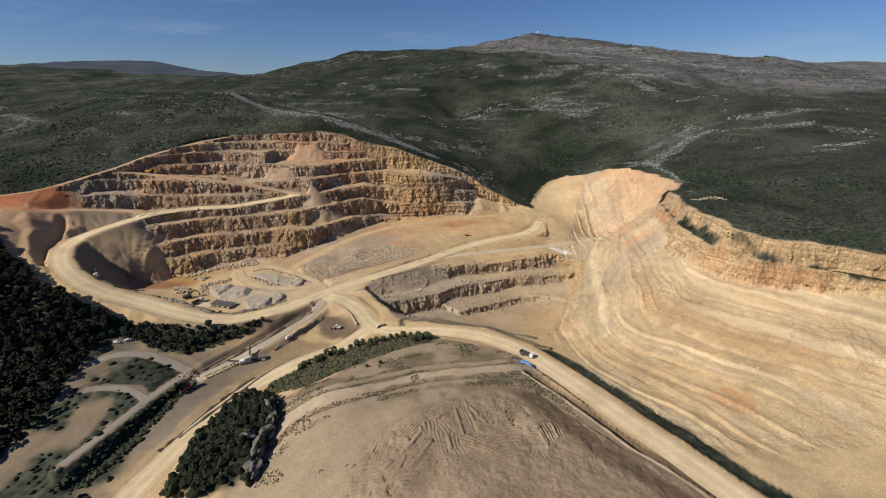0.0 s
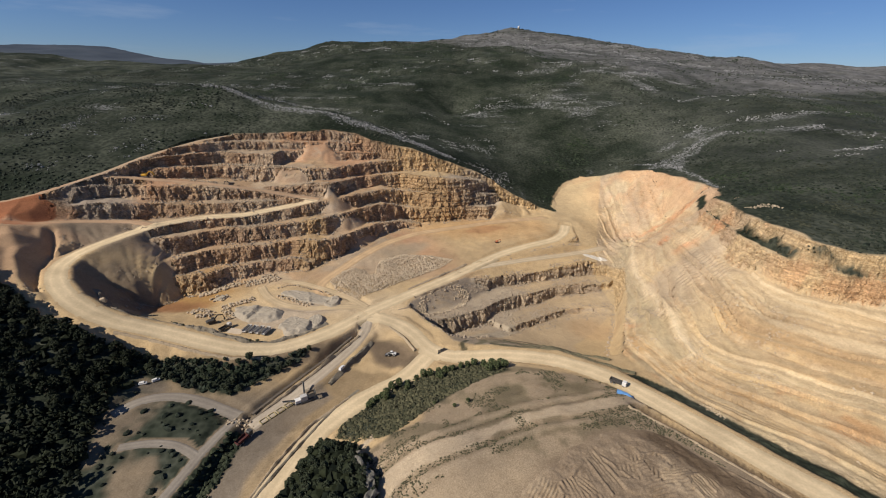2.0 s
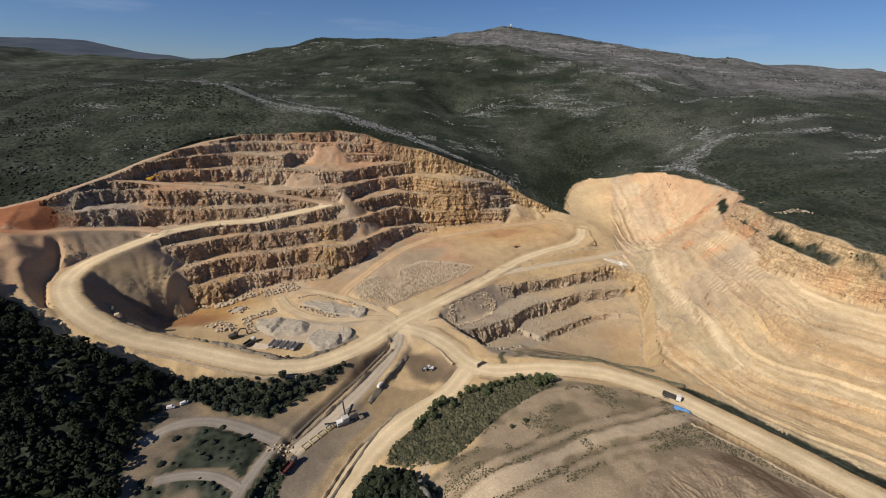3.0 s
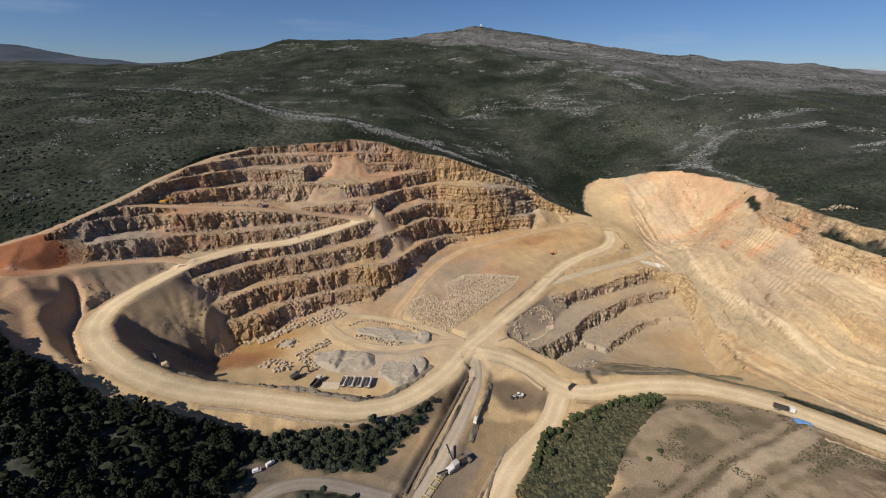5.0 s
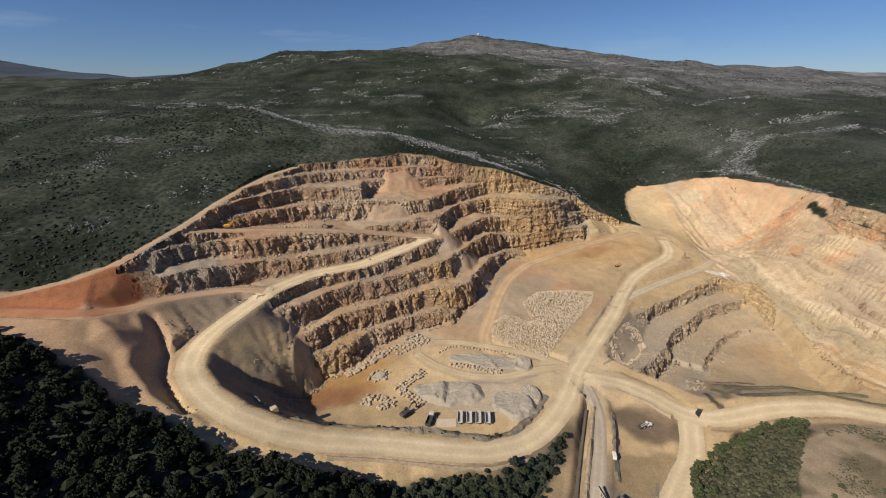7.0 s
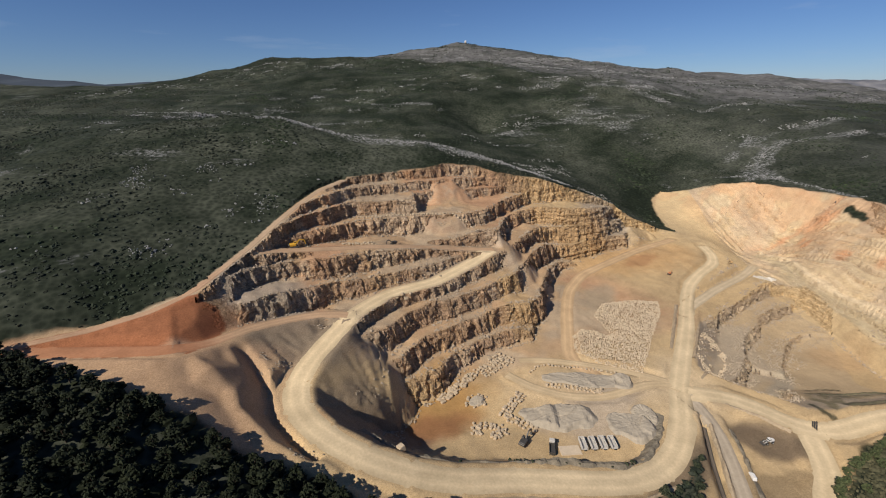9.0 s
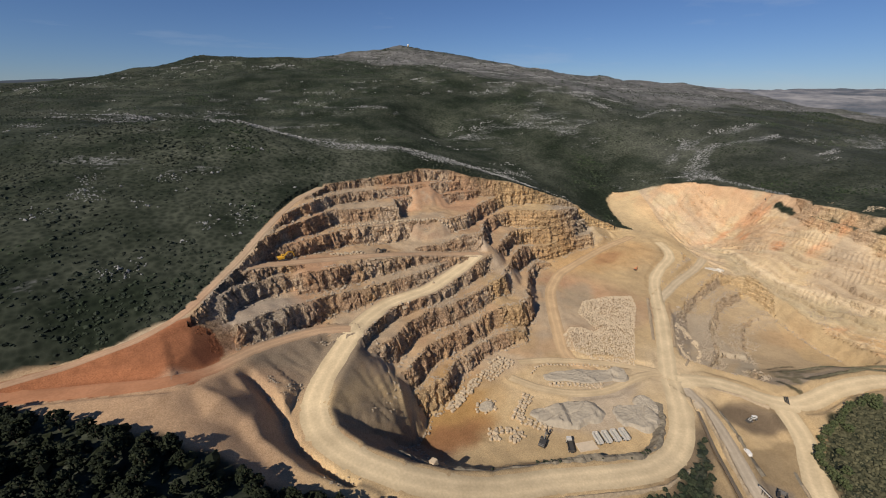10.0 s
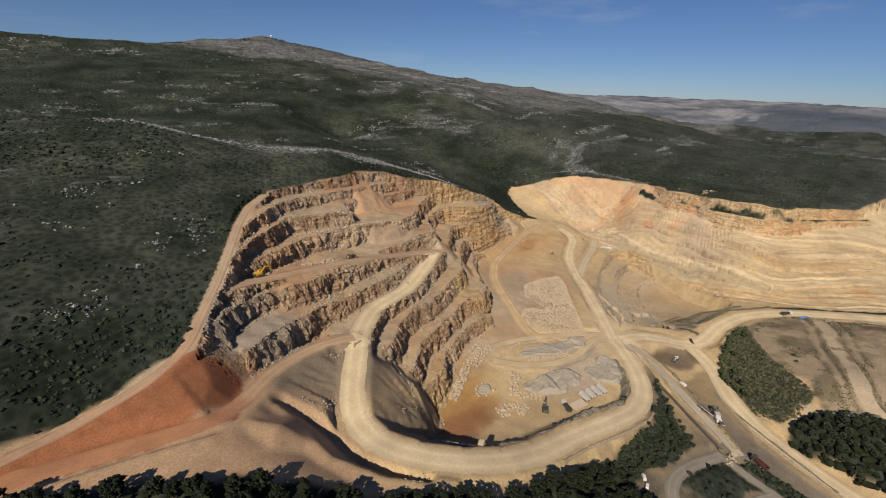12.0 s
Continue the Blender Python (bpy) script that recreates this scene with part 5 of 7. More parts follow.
def scatter(ring, count, gap, seed):
    """Places within a ring, no two nearer than gap."""
    r = np.random.default_rng(seed)
    xs, ys = [p[0] for p in ring], [p[1] for p in ring]
    cx, cy = r.uniform(min(xs), max(xs), 40 * count), r.uniform(min(ys), max(ys), 40 * count)
    ok = inside(cx, cy, ring)
    out, cells = [], {}
    for x, y in zip(cx[ok].tolist(), cy[ok].tolist()):
        i, j = int(x // gap), int(y // gap)
        if all((x - p) ** 2 + (y - q) ** 2 > gap * gap for di in (-1, 0, 1) for dj in (-1, 0, 1) for p, q in cells.get((i + di, j + dj), ())):
            cells.setdefault((i, j), []).append((x, y))
            out.append((x, y))
            if len(out) == count:
                break
    return out


def plant(kinds, spots, group, seed, low=0.75, high=1.25):
    r = random.Random(seed)
    for k, (x, y) in enumerate(spots):
        s = r.uniform(low, high)
        base = kinds[k % len(kinds)]
        c = copy_thing(base, pose(x, y, float(ground_z(x, y)) - 0.2, 0, 0, r.uniform(0, 360)))
        c.scale = (s * r.uniform(0.9, 1.1), s * r.uniform(0.9, 1.1), s)
        c["group"] = group


def retire(kinds):
    for ob in kinds:
        for o in (*ob.children_recursive, ob):
            bpy.data.objects.remove(o)


pines = [tree("pine_tree", 8.5, 3.1, 130, PINE, 11 + k, "dark green pine tree in the dense wood", "tree") for k in range(4)]
knoll_trees = [tree("oak_tree", 7.5, 3.1, 130, OAK, 16 + k, "grey-green holm oak among rocks", "tree") for k in range(3)]
north_edge = [(-420, 322), (-392, 316), (-376, 304), (-347, 282), (-301, 253), (-278, 239), (-252, 225), (-226, 212), (-196, 206), (-184, 202), (-186, 188), (-200, 172), (-262, 176), (-345, 205), (-440, 240)]
edge_line = north_edge[:9]
wood = sorted(scatter(north_edge, 520, 3.2, 21), key=lambda p: float(near(np.array(p[0]), np.array(p[1]), edge_line)[0]))
plant(pines, wood[:290], "pines of the wood", 22, 0.55, 0.95)
plant(knoll_trees, scatter(KNOLL, 78, 2.9, 23), "trees on the knoll", 24, 0.36, 0.66)
plant(knoll_trees, scatter(THICKET, 70, 3.6, 25), "trees below the haul road", 26, 0.3, 0.66)
hedge_trees = [tree("hedge_tree", 4.6, 2.1, 120, HEDGE, 31 + k, "rounded green tree in the hedge beside the haul road", "tree") for k in range(3)]
hedge_line = resample([(-74, 172), (-64, 186), (-52, 189.5), (-37, 191), (-22, 192), (-10, 190)], 3.3)
plant(hedge_trees, [(p[0] + random.uniform(-0.6, 0.6), p[1] + random.uniform(-0.8, 0.8)) for p in hedge_line], "hedge beside the haul road", 32, 0.75, 1.1)
plant(hedge_trees, [(-12, 187), (-8, 188), (-16, 186), (-40, 186), (-56, 182), (-66, 176)], "hedge beside the haul road", 33, 0.7, 1.25)
plant(hedge_trees, [(-36, 158), (-30, 160), (-44, 163)], "bushes on the earth platform", 34, 0.35, 0.5)
# the wood behind its edge: crowns that close to one canopy
wr = np.random.default_rng(27)
deep = np.repeat(np.array(wood[290:]), 60, axis=0)
lean_ = wr.normal(0, 1, (len(deep), 3))
lean_ /= np.linalg.norm(lean_, axis=1)[:, None]
deep = np.c_[deep + lean_[:, :2] * 2.1, ground_z(deep[:, 0], deep[:, 1]) + 4.2 + lean_[:, 2] * 2.2 + np.repeat(wr.uniform(-0.8, 1.2, len(deep) // 60), 60)]
canopy = clumps("pine_canopy", deep, wr.uniform(0.4, 0.95, len(deep)), 0.75, PINE, None, 0.5, 28, False)
back = scatter([(-200, 171), (-188, 176), (-184, 160), (-178, 142), (-182, 100), (-300, 75), (-430, 120), (-430, 236), (-345, 203), (-262, 174)], 620, 4.4, 29)
back = np.repeat(np.array(back), 36, axis=0)
lean_ = wr.normal(0, 1, (len(back), 3))
lean_ /= np.linalg.norm(lean_, axis=1)[:, None]
back = np.c_[back + lean_[:, :2] * 2.3, ground_z(back[:, 0], back[:, 1]) + 3.6 + lean_[:, 2] * 2.2 + np.repeat(wr.uniform(-0.8, 1.2, len(back) // 36), 36)]
tagged(clumps("pine_canopy", back, wr.uniform(0.5, 1.2, len(back)), 0.75, PINE, None, 0.5, 30, False), "closed dark green canopy of pines inside the wood", "wood", kind="stuff")
tagged(canopy, "closed dark green canopy of pines inside the wood", "wood", kind="stuff")
retire(pines + hedge_trees + knoll_trees)
# low growth under and behind the trees
spots = np.array(scatter(FOREST, 2200, 2.0, 41) + scatter(KNOLL, 200, 2.0, 43))
under = clumps("undergrowth", np.c_[spots, ground_z(spots[:, 0], spots[:, 1]) + 0.6], np.random.default_rng(44).uniform(1.0, 2.6, len(spots)), 0.8, PINE, seed=45)
tagged(under, "dark dense undergrowth of the wood", "undergrowth", kind="stuff")
spots = np.array(scatter(THICKET, 820, 1.25, 42) + scatter([(-130, 168), (-150, 182), (-190, 188), (-300, 180), (-300, 90), (-110, 90), (-132, 140)], 700, 2.2, 49))
spots = spots[grid_at(veg, spots[:, 0], spots[:, 1]) > 0.4]
brush = clumps("brushwood", np.c_[spots, ground_z(spots[:, 0], spots[:, 1]) + 0.2], 0.5 + 1.3 * np.random.default_rng(50).uniform(0, 1, len(spots)) ** 2, 0.75, SCRUB, seed=51)
tagged(brush, "grey-green brushwood on the slope below the haul road", "scrub", kind="stuff")
spots = np.array(scatter(HEDGE_FIELD, 1700, 0.75, 46))
field = clumps("low_scrub", np.c_[spots, ground_z(spots[:, 0], spots[:, 1]) + 0.1], 0.25 + 1.0 * np.random.default_rng(47).uniform(0, 1, len(spots)) ** 2.2 + 0.2 * (vnoise(spots[:, 0], spots[:, 1], 9, 49) > 0), 0.7, DRYSCRUB, seed=48)
tagged(field, "low green scrub on the bank behind the hedge", "scrub", kind="stuff")


led = resample([(p[0] + 2.3, p[1] + 0.8) for p in LEDGE[1:]], 1.3)
lr_ = np.random.default_rng(53)
led = led[vnoise(led[:, 0], led[:, 1], 12, 55) > -0.1]
led = led + lr_.normal(0, 0.5, led.shape)
ledge_scrub = clumps("ledge_scrub", np.c_[led, ground_z(led[:, 0], led[:, 1]) + 0.2], lr_.uniform(0.25, 0.6, len(led)), 0.7, SCRUB, seed=54)
tagged(ledge_scrub, "dark low scrub growing along the rock ledge", "scrub", kind="stuff")


# ---- stone: blocks, rubble, stockpiles ----
def rock_mesh(seed, material):
    r = random.Random(seed)
    bm = bmesh.new()
    bmesh.ops.create_cube(bm, size=1.0)
    bmesh.ops.bevel(bm, geom=bm.edges[:], offset=0.16, segments=1, affect="EDGES")
    for v in bm.verts:
        v.co = Vector((v.co.x * (1 + r.uniform(-0.22, 0.22)), v.co.y * (1 + r.uniform(-0.22, 0.22)), v.co.z * (1 + r.uniform(-0.22, 0.22))))
    me = bpy.data.meshes.new("boulder")
    bm.to_mesh(me)
    bm.free()
    me.materials.append(material)
    return me


ROCKS = [rock_mesh(60 + k, STONE) for k in range(6)]


def boulder(x, y, size, group, label, r, up=0.0):
    ob = new("boulder", ROCKS[r.randrange(6)])
    h = size * r.uniform(0.7, 1.0)
    ob.matrix_world = pose(x, y, float(ground_z(x, y)) + h * 0.42 + up, r.uniform(-12, 12), r.uniform(-12, 12), r.uniform(0, 360)) @ Matrix.Diagonal((size * r.uniform(0.8, 1.4), size, h, 1))
    return tagged(ob, label, "boulder", group)


def row_of_boulders(line, gap, size, group, label, seed, rows=1, apart=1.7):
    r = random.Random(seed)
    p = resample(line, gap)
    for i, q in enumerate(p):
        a, b = p[max(i - 1, 0)], p[min(i + 1, len(p) - 1)]
        d = math.hypot(b[0] - a[0], b[1] - a[1]) or 1
        for k in range(rows):
            off = (k - (rows - 1) / 2) * apart + r.uniform(-0.6, 0.6)
            slip = r.uniform(-0.5, 0.5)
            boulder(q[0] - (b[1] - a[1]) / d * off + (b[0] - a[0]) / d * slip, q[1] + (b[0] - a[0]) / d * off + (b[1] - a[1]) / d * slip, size * r.uniform(0.75, 1.25), group, label, r)


row_of_boulders([(-146, 285), (-139, 288.5), (-130, 285), (-123, 281), (-112, 275), (-103, 269)], 1.9, 1.05, "boulders edging the gravel yard", "pale limestone boulder edging the gravel yard", 61)
row_of_boulders([(-142, 273), (-135, 268.5), (-128, 264), (-119, 259)], 1.7, 1.15, "boulders sorted in the gravel yard", "pale limestone boulder in a row on the gravel yard", 62, 2, 1.8)
row_of_boulders([(-187, 275), (-184, 279.5), (-179, 280), (-176, 277), (-179, 272), (-184, 272)], 1.8, 1.1, "boulders ringing a small heap", "pale boulder round a small heap on wet ochre ground", 63)
row_of_boulders([(-190, 254), (-188, 260), (-184, 258), (-178, 255), (-178, 251), (-184, 250)], 1.7, 1.35, "boulders in a heap by the pond", "large pale boulder heaped on the ochre yard", 64, 3, 1.6)
row_of_boulders([(-173, 261), (-168, 265), (-163, 268.5), (-158, 272)], 1.8, 1.3, "boulders west of the gravel heap", "pale limestone boulder beside the gravel heap", 65, 3, 1.7)
row_of_boulders([(-171, 259), (-167, 254), (-163, 249)], 1.8, 1.2, "boulders west of the gravel heap", "pale limestone boulder beside the gravel heap", 66, 3, 1.6)
for k in range(8):
    row_of_boulders([(-174 + k * 2.4, 297.5 + k * 0.7), (-169 + k * 2.2, 290.5 + k * 0.8)], 1.6, 1.2, "cut blocks in rows under the wall", "squared limestone block laid out in a row", 70 + k)
row_of_boulders([(-198, 284), (-190, 287.5), (-182, 291), (-176, 294.5)], 1.6, 1.5, "boulders under the lowest bench", "grey-white boulder tipped below the lowest bench", 80, 3, 1.8)
row_of_boulders([(-162, 301), (-155, 303), (-150, 298)], 1.7, 1.4, "boulders under the lowest bench", "grey-white boulder tipped below the lowest bench", 81, 3, 1.9)
row_of_boulders([(-224, 402), (-210, 402.5), (-185, 402), (-160, 400), (-143, 392)], 2.0, 1.25, "blocks along the upper bench", "pale limestone block at the edge of an upper bench", 83)
row_of_boulders([(-234, 372), (-226, 371.5), (-214, 372)], 1.9, 1.3, "blocks on the middle bench", "pale limestone block tipped on the middle bench", 84, 2, 1.6)
rr = random.Random(82)
for x, y, s in [(-227, 241, 3.0), (-206, 330, 1.6), (-204, 329, 2.2), (-201, 330, 1.5), (-222, 343, 1.4), (-196, 347, 1.2), (-178, 346.5, 1.3)]:
    boulder(x, y, s, "", "single large pale boulder beside the haul road", rr)


def stones(name, places, sizes, material, seed, label):
    """Uncountable broken stone as one mesh of uneven lumps."""
    return tagged(clumps(name, places, sizes, 0.8, material, None, 0.32, seed, False), label, "rubble", kind="stuff")


# field of quarried stone by the ramp
PILE = [(-112, 292), (-105, 305), (-96, 309), (-89, 306), (-85, 300), (-80, 300), (-80, 307), (-78, 321), (-62, 333), (-40, 332), (-20, 325), (-30, 312), (-57, 291), (-72, 278), (-89, 264), (-106, 279)]
st = np.array(scatter(PILE, 3000, 0.78, 90))
d_edge, _ = near(st[:, 0], st[:, 1], PILE, True)
lift = np.minimum(d_edge * 0.35, 1.8) * (0.6 + 0.5 * vnoise(st[:, 0], st[:, 1], 9, 91))
sz = np.random.default_rng(92).uniform(0.35, 0.85, len(st))
stones("stone_field", np.c_[st, ground_z(st[:, 0], st[:, 1]) + lift + 0.2], sz, STONE, 93, "broad heap of broken pale limestone beside the ramp")
# tumbled rock in the lower pit and on the benches
px, py = rng.uniform(-300, 100, 260000), rng.uniform(225, 460, 260000)
wide = STEEP.copy()
for k in range(3):
    wide[1:-1, 1:-1] = np.maximum.reduce([wide[1:-1, 1:-1], wide[:-2, 1:-1], wide[2:, 1:-1], wide[1:-1, :-2], wide[1:-1, 2:]])
ok = (grid_at(STEEP, px, py) < 0.9) & (grid_at(wide, px, py) > 1.4) & ~grid_at(IN_HILL, px, py) & (vnoise(px, py, 13, 97) > -0.25)
for name, line, half in ROADS:
    d, _ = near(px, py, line)
    ok &= d > half + 0.6
px, py = px[ok][:9000], py[ok][:9000]
rz = rng.uniform(0.18, 0.6, len(px)) ** 1.0 * np.where(rng.uniform(0, 1, len(px)) > 0.93, 2.0, 1.0)
stones("bench_rubble", np.c_[px, py, ground_z(px, py) + rz * 0.3], rz, GREYSTONE, 98, "fallen grey-brown rubble lying along the bench toes")
RUB = [(-50, 258), (-46, 268), (-34, 279), (-18, 288), (-12, 284), (-16, 272), (-30, 261), (-42, 254)]
st = np.array(scatter(RUB, 520, 0.8, 99))
st = st[vnoise(st[:, 0], st[:, 1], 7, 102) + 0.5 * vnoise(st[:, 0], st[:, 1], 3, 103) > -0.35]
stones("pit_rubble", np.c_[st, ground_z(st[:, 0], st[:, 1]) + 0.3], np.random.default_rng(100).uniform(0.4, 1.0, len(st)), STONE, 101, "broken pale stone tipped below the crossing")


def heap(cx, cy, rx, ry, h, turn, seed, label, name="gravel_mound", material=None, tips=((-1, 0.3), (0.45, 1.0), (1, 0.9))):
    """A dumped heap: ramps that climb to where the loads were tipped, sides at the angle of rest."""
    n = 44
    u, v = np.meshgrid(np.linspace(-1.15, 1.15, n), np.linspace(-1.15, 1.15, n))
    ca, sa = math.cos(radians(turn)), math.sin(radians(turn))
    x, y = cx + u * rx * ca - v * ry * sa, cy + u * rx * sa + v * ry * ca
    r = np.hypot(u, v) + 0.16 * fbm(x, y, 9, seed, 3)
    edge = (1 - r) * min(rx, ry)
    cut = step(0.15, 0.3, vnoise(x, y, 8, seed + 3))
    top = h * (np.interp(u + 0.12 * vnoise(x, y, 5, seed + 8), *zip(*tips)) * (1 - 0.25 * cut) + 0.05 * fbm(x, y, 4, seed + 4, 3))
    z = ground_z(x, y) - 0.15 + np.where(edge > 0, np.minimum(edge * 1.25, top), -0.3) + 0.14 * fbm(x, y, 2.4, seed + 5, 4, 0.6)
    i = np.arange(n * n).reshape(n, n)
    f = np.stack([i[:-1, :-1], i[:-1, 1:], i[1:, 1:], i[1:, :-1]], -1).reshape(-1, 4)
    f = f[(edge.reshape(-1)[f] > -0.6).any(1)]
    turnabout = np.arctan2(y - cy, x - cx)
    z = z + np.where(edge > 0.4, 0.14 * vnoise(turnabout * 9, r * 1.2, 1.0, seed + 7), 0)
    ob = mesh_np(name, np.stack([x, y, z], -1).reshape(-1, 3), f, material or GRAVEL, None, False)
    return tagged(ob, label, "heap", "stockpiles in the yard")


heap(-149, 252, 18, 9, 3.9, -22, 111, "broad grey gravel stockpile tipped in two ramps", tips=((-1, 0.12), (-0.2, 0.95), (-0.08, 0.5), (0.62, 1.0), (0.85, 0.95)))
heap(-121, 235, 11, 9, 3.2, -35, 113, "pale grey gravel stockpile with furrowed sides")
heap(-111, 238, 6, 7, 2.4, 10, 114, "pale grey gravel stockpile with furrowed sides")
heap(-122, 270, 20, 6, 1.5, -27, 115, "long low grey gravel stockpile edged with boulders", tips=((-1, 0.5), (0.5, 0.75), (0.8, 1.0)))
heap(-105, 262, 5, 6, 2.6, 0, 116, "small steep grey gravel stockpile")
heap(-181, 276, 4.5, 3.5, 1.6, 0, 117, "low tan earth heap ringed by boulders")
heap(104, 337, 10, 3.5, 0.9, -15, 118, "low pale limestone heap on the pit shoulder", material=simple("white_limestone", (0.60, 0.54, 0.44)))


def berm(line, name, label, width=1.6, high=0.8, material=None, seed=1):
    """A low ridge of pushed-up earth and stones."""
    p = smooth_line(line, 0.9, 6)
    t = np.gradient(p[:, :2], axis=0)
    t /= np.linalg.norm(t, axis=1)[:, None] + 1e-9
    side = np.c_[-t[:, 1], t[:, 0]]
    cols = []
    for u, hgt in ((-1, -0.25), (-0.55, 0.6), (0, 1.0), (0.55, 0.6), (1, -0.25)):
        xy = p[:, :2] + side * (u * width * (1 + 0.25 * vnoise(p[:, 0], p[:, 1] + u, 3, seed)))[:, None]
        lumps = (1 + 0.5 * vnoise(xy[:, 0], xy[:, 1], 1.8, seed + 1)) * np.clip(0.75 + 0.8 * vnoise(xy[:, 0], xy[:, 1], 9, seed + 2), 0.1, 1.4)
        cols.append(np.c_[xy, ground_z(xy[:, 0], xy[:, 1]) + high * hgt * (lumps if hgt > 0 else 1)])
    v = np.stack(cols, 1)
    n, k = v.shape[:2]
    i = np.arange(n * k).reshape(n, k)
    f = np.stack([i[:-1, :-1], i[:-1, 1:], i[1:, 1:], i[1:, :-1]], -1).reshape(-1, 4)[:, ::-1]
    return tagged(mesh_np(name, v.reshape(-1, 3), f, material or EARTH, None, False), label, "berm", kind="structure")


GRASSY = simple("grassy_earth", (0.13, 0.115, 0.07), 0.95, 0.1, 0, 0.45, 0.7)
DARKEARTH = simple("dark_stony_earth", (0.19, 0.16, 0.115), 0.95, 0.1, 0, 0.45, 0.8)
EARTH = simple("pushed_earth", (0.33, 0.255, 0.165), 0.95, 0.1, 0, 0.4, 0.9)
berm([(-240, 256, 0), (-222, 238.5, 0), (-206, 233, 0), (-186, 230, 0), (-160, 222.5, 0), (-142, 217.5, 0), (-128, 219, 0), (-115, 227, 0), (-104, 237, 0)], "berm", "dark stony berm between the yard and the haul road", 2.8, 1.9, DARKEARTH, 131)
berm([(-125, 204, 0), (-144, 202, 0), (-162, 205.5, 0), (-188, 212.5, 0), (-206, 215, 0)], "berm", "low dark earth berm on the outer road edge", 0.9, 0.7, None, 132)
berm([(-67, 233, 0), (-58, 223, 0), (-52, 212, 0)], "berm", "low dark earth berm on the road edge", 1.0, 0.9, None, 133)
berm([(-52, 265, 0), (-36, 277, 0), (-20, 290, 0)], "berm", "stony berm above the lower pit", 1.2, 0.9, None, 134)
berm([(-48, 257, 0), (-62, 251, 0)], "berm", "stony berm above the lower pit", 1.0, 0.7, None, 135)
berm([(-56, 277, 0), (-30, 300, 0), (-10, 318, 0)], "berm", "low berm between the road and the stone heap", 1.4, 1.0, None, 136)
berm([(-84, 226, 0), (-94, 212, 0), (-105, 197, 0), (-115, 183, 0), (-122, 174, 0)], "berm", "earth berm beside the conveyor trench", 1.3, 1.0, None, 137)
berm([(36, 151, 0), (47, 135, 0), (56, 120, 0), (64, 105, 0), (74, 94, 0), (88, 72, 0)], "berm", "low crumbling earth lip along the platform edge", 0.9, 0.5, None, 138)
berm([(-84, 182, 0), (-99, 166, 0), (-109, 146, 0), (-117, 124, 0)], "berm", "dark earth berm beside the plant road", 0.9, 0.8, None, 139)
berm([(-8, 215, 0), (12, 211, 0), (30, 203, 0), (46, 192, 0), (58, 183, 0)], "berm", "grassy earth mound between the lower pit and the road", 2.2, 1.2, GRASSY, 140)
berm([(2, 231, 0), (22, 226, 0), (40, 214, 0), (54, 200, 0)], "berm", "grassy earth mound between the lower pit and the road", 2.0, 1.0, GRASSY, 141)

berm([(-95, 191, 0), (-88, 203, 0), (-81, 213, 0), (-76, 222, 0)], "berm", "dark rubble berm behind the parked van", 1.5, 1.3, DARKEARTH, 142)
berm([(-113, 131, 0), (-104, 150, 0), (-95, 167, 0), (-88, 178, 0), (-80, 187, 0)], "berm", "low dark earth berm beside the plant yard", 1.0, 0.9, DARKEARTH, 143)


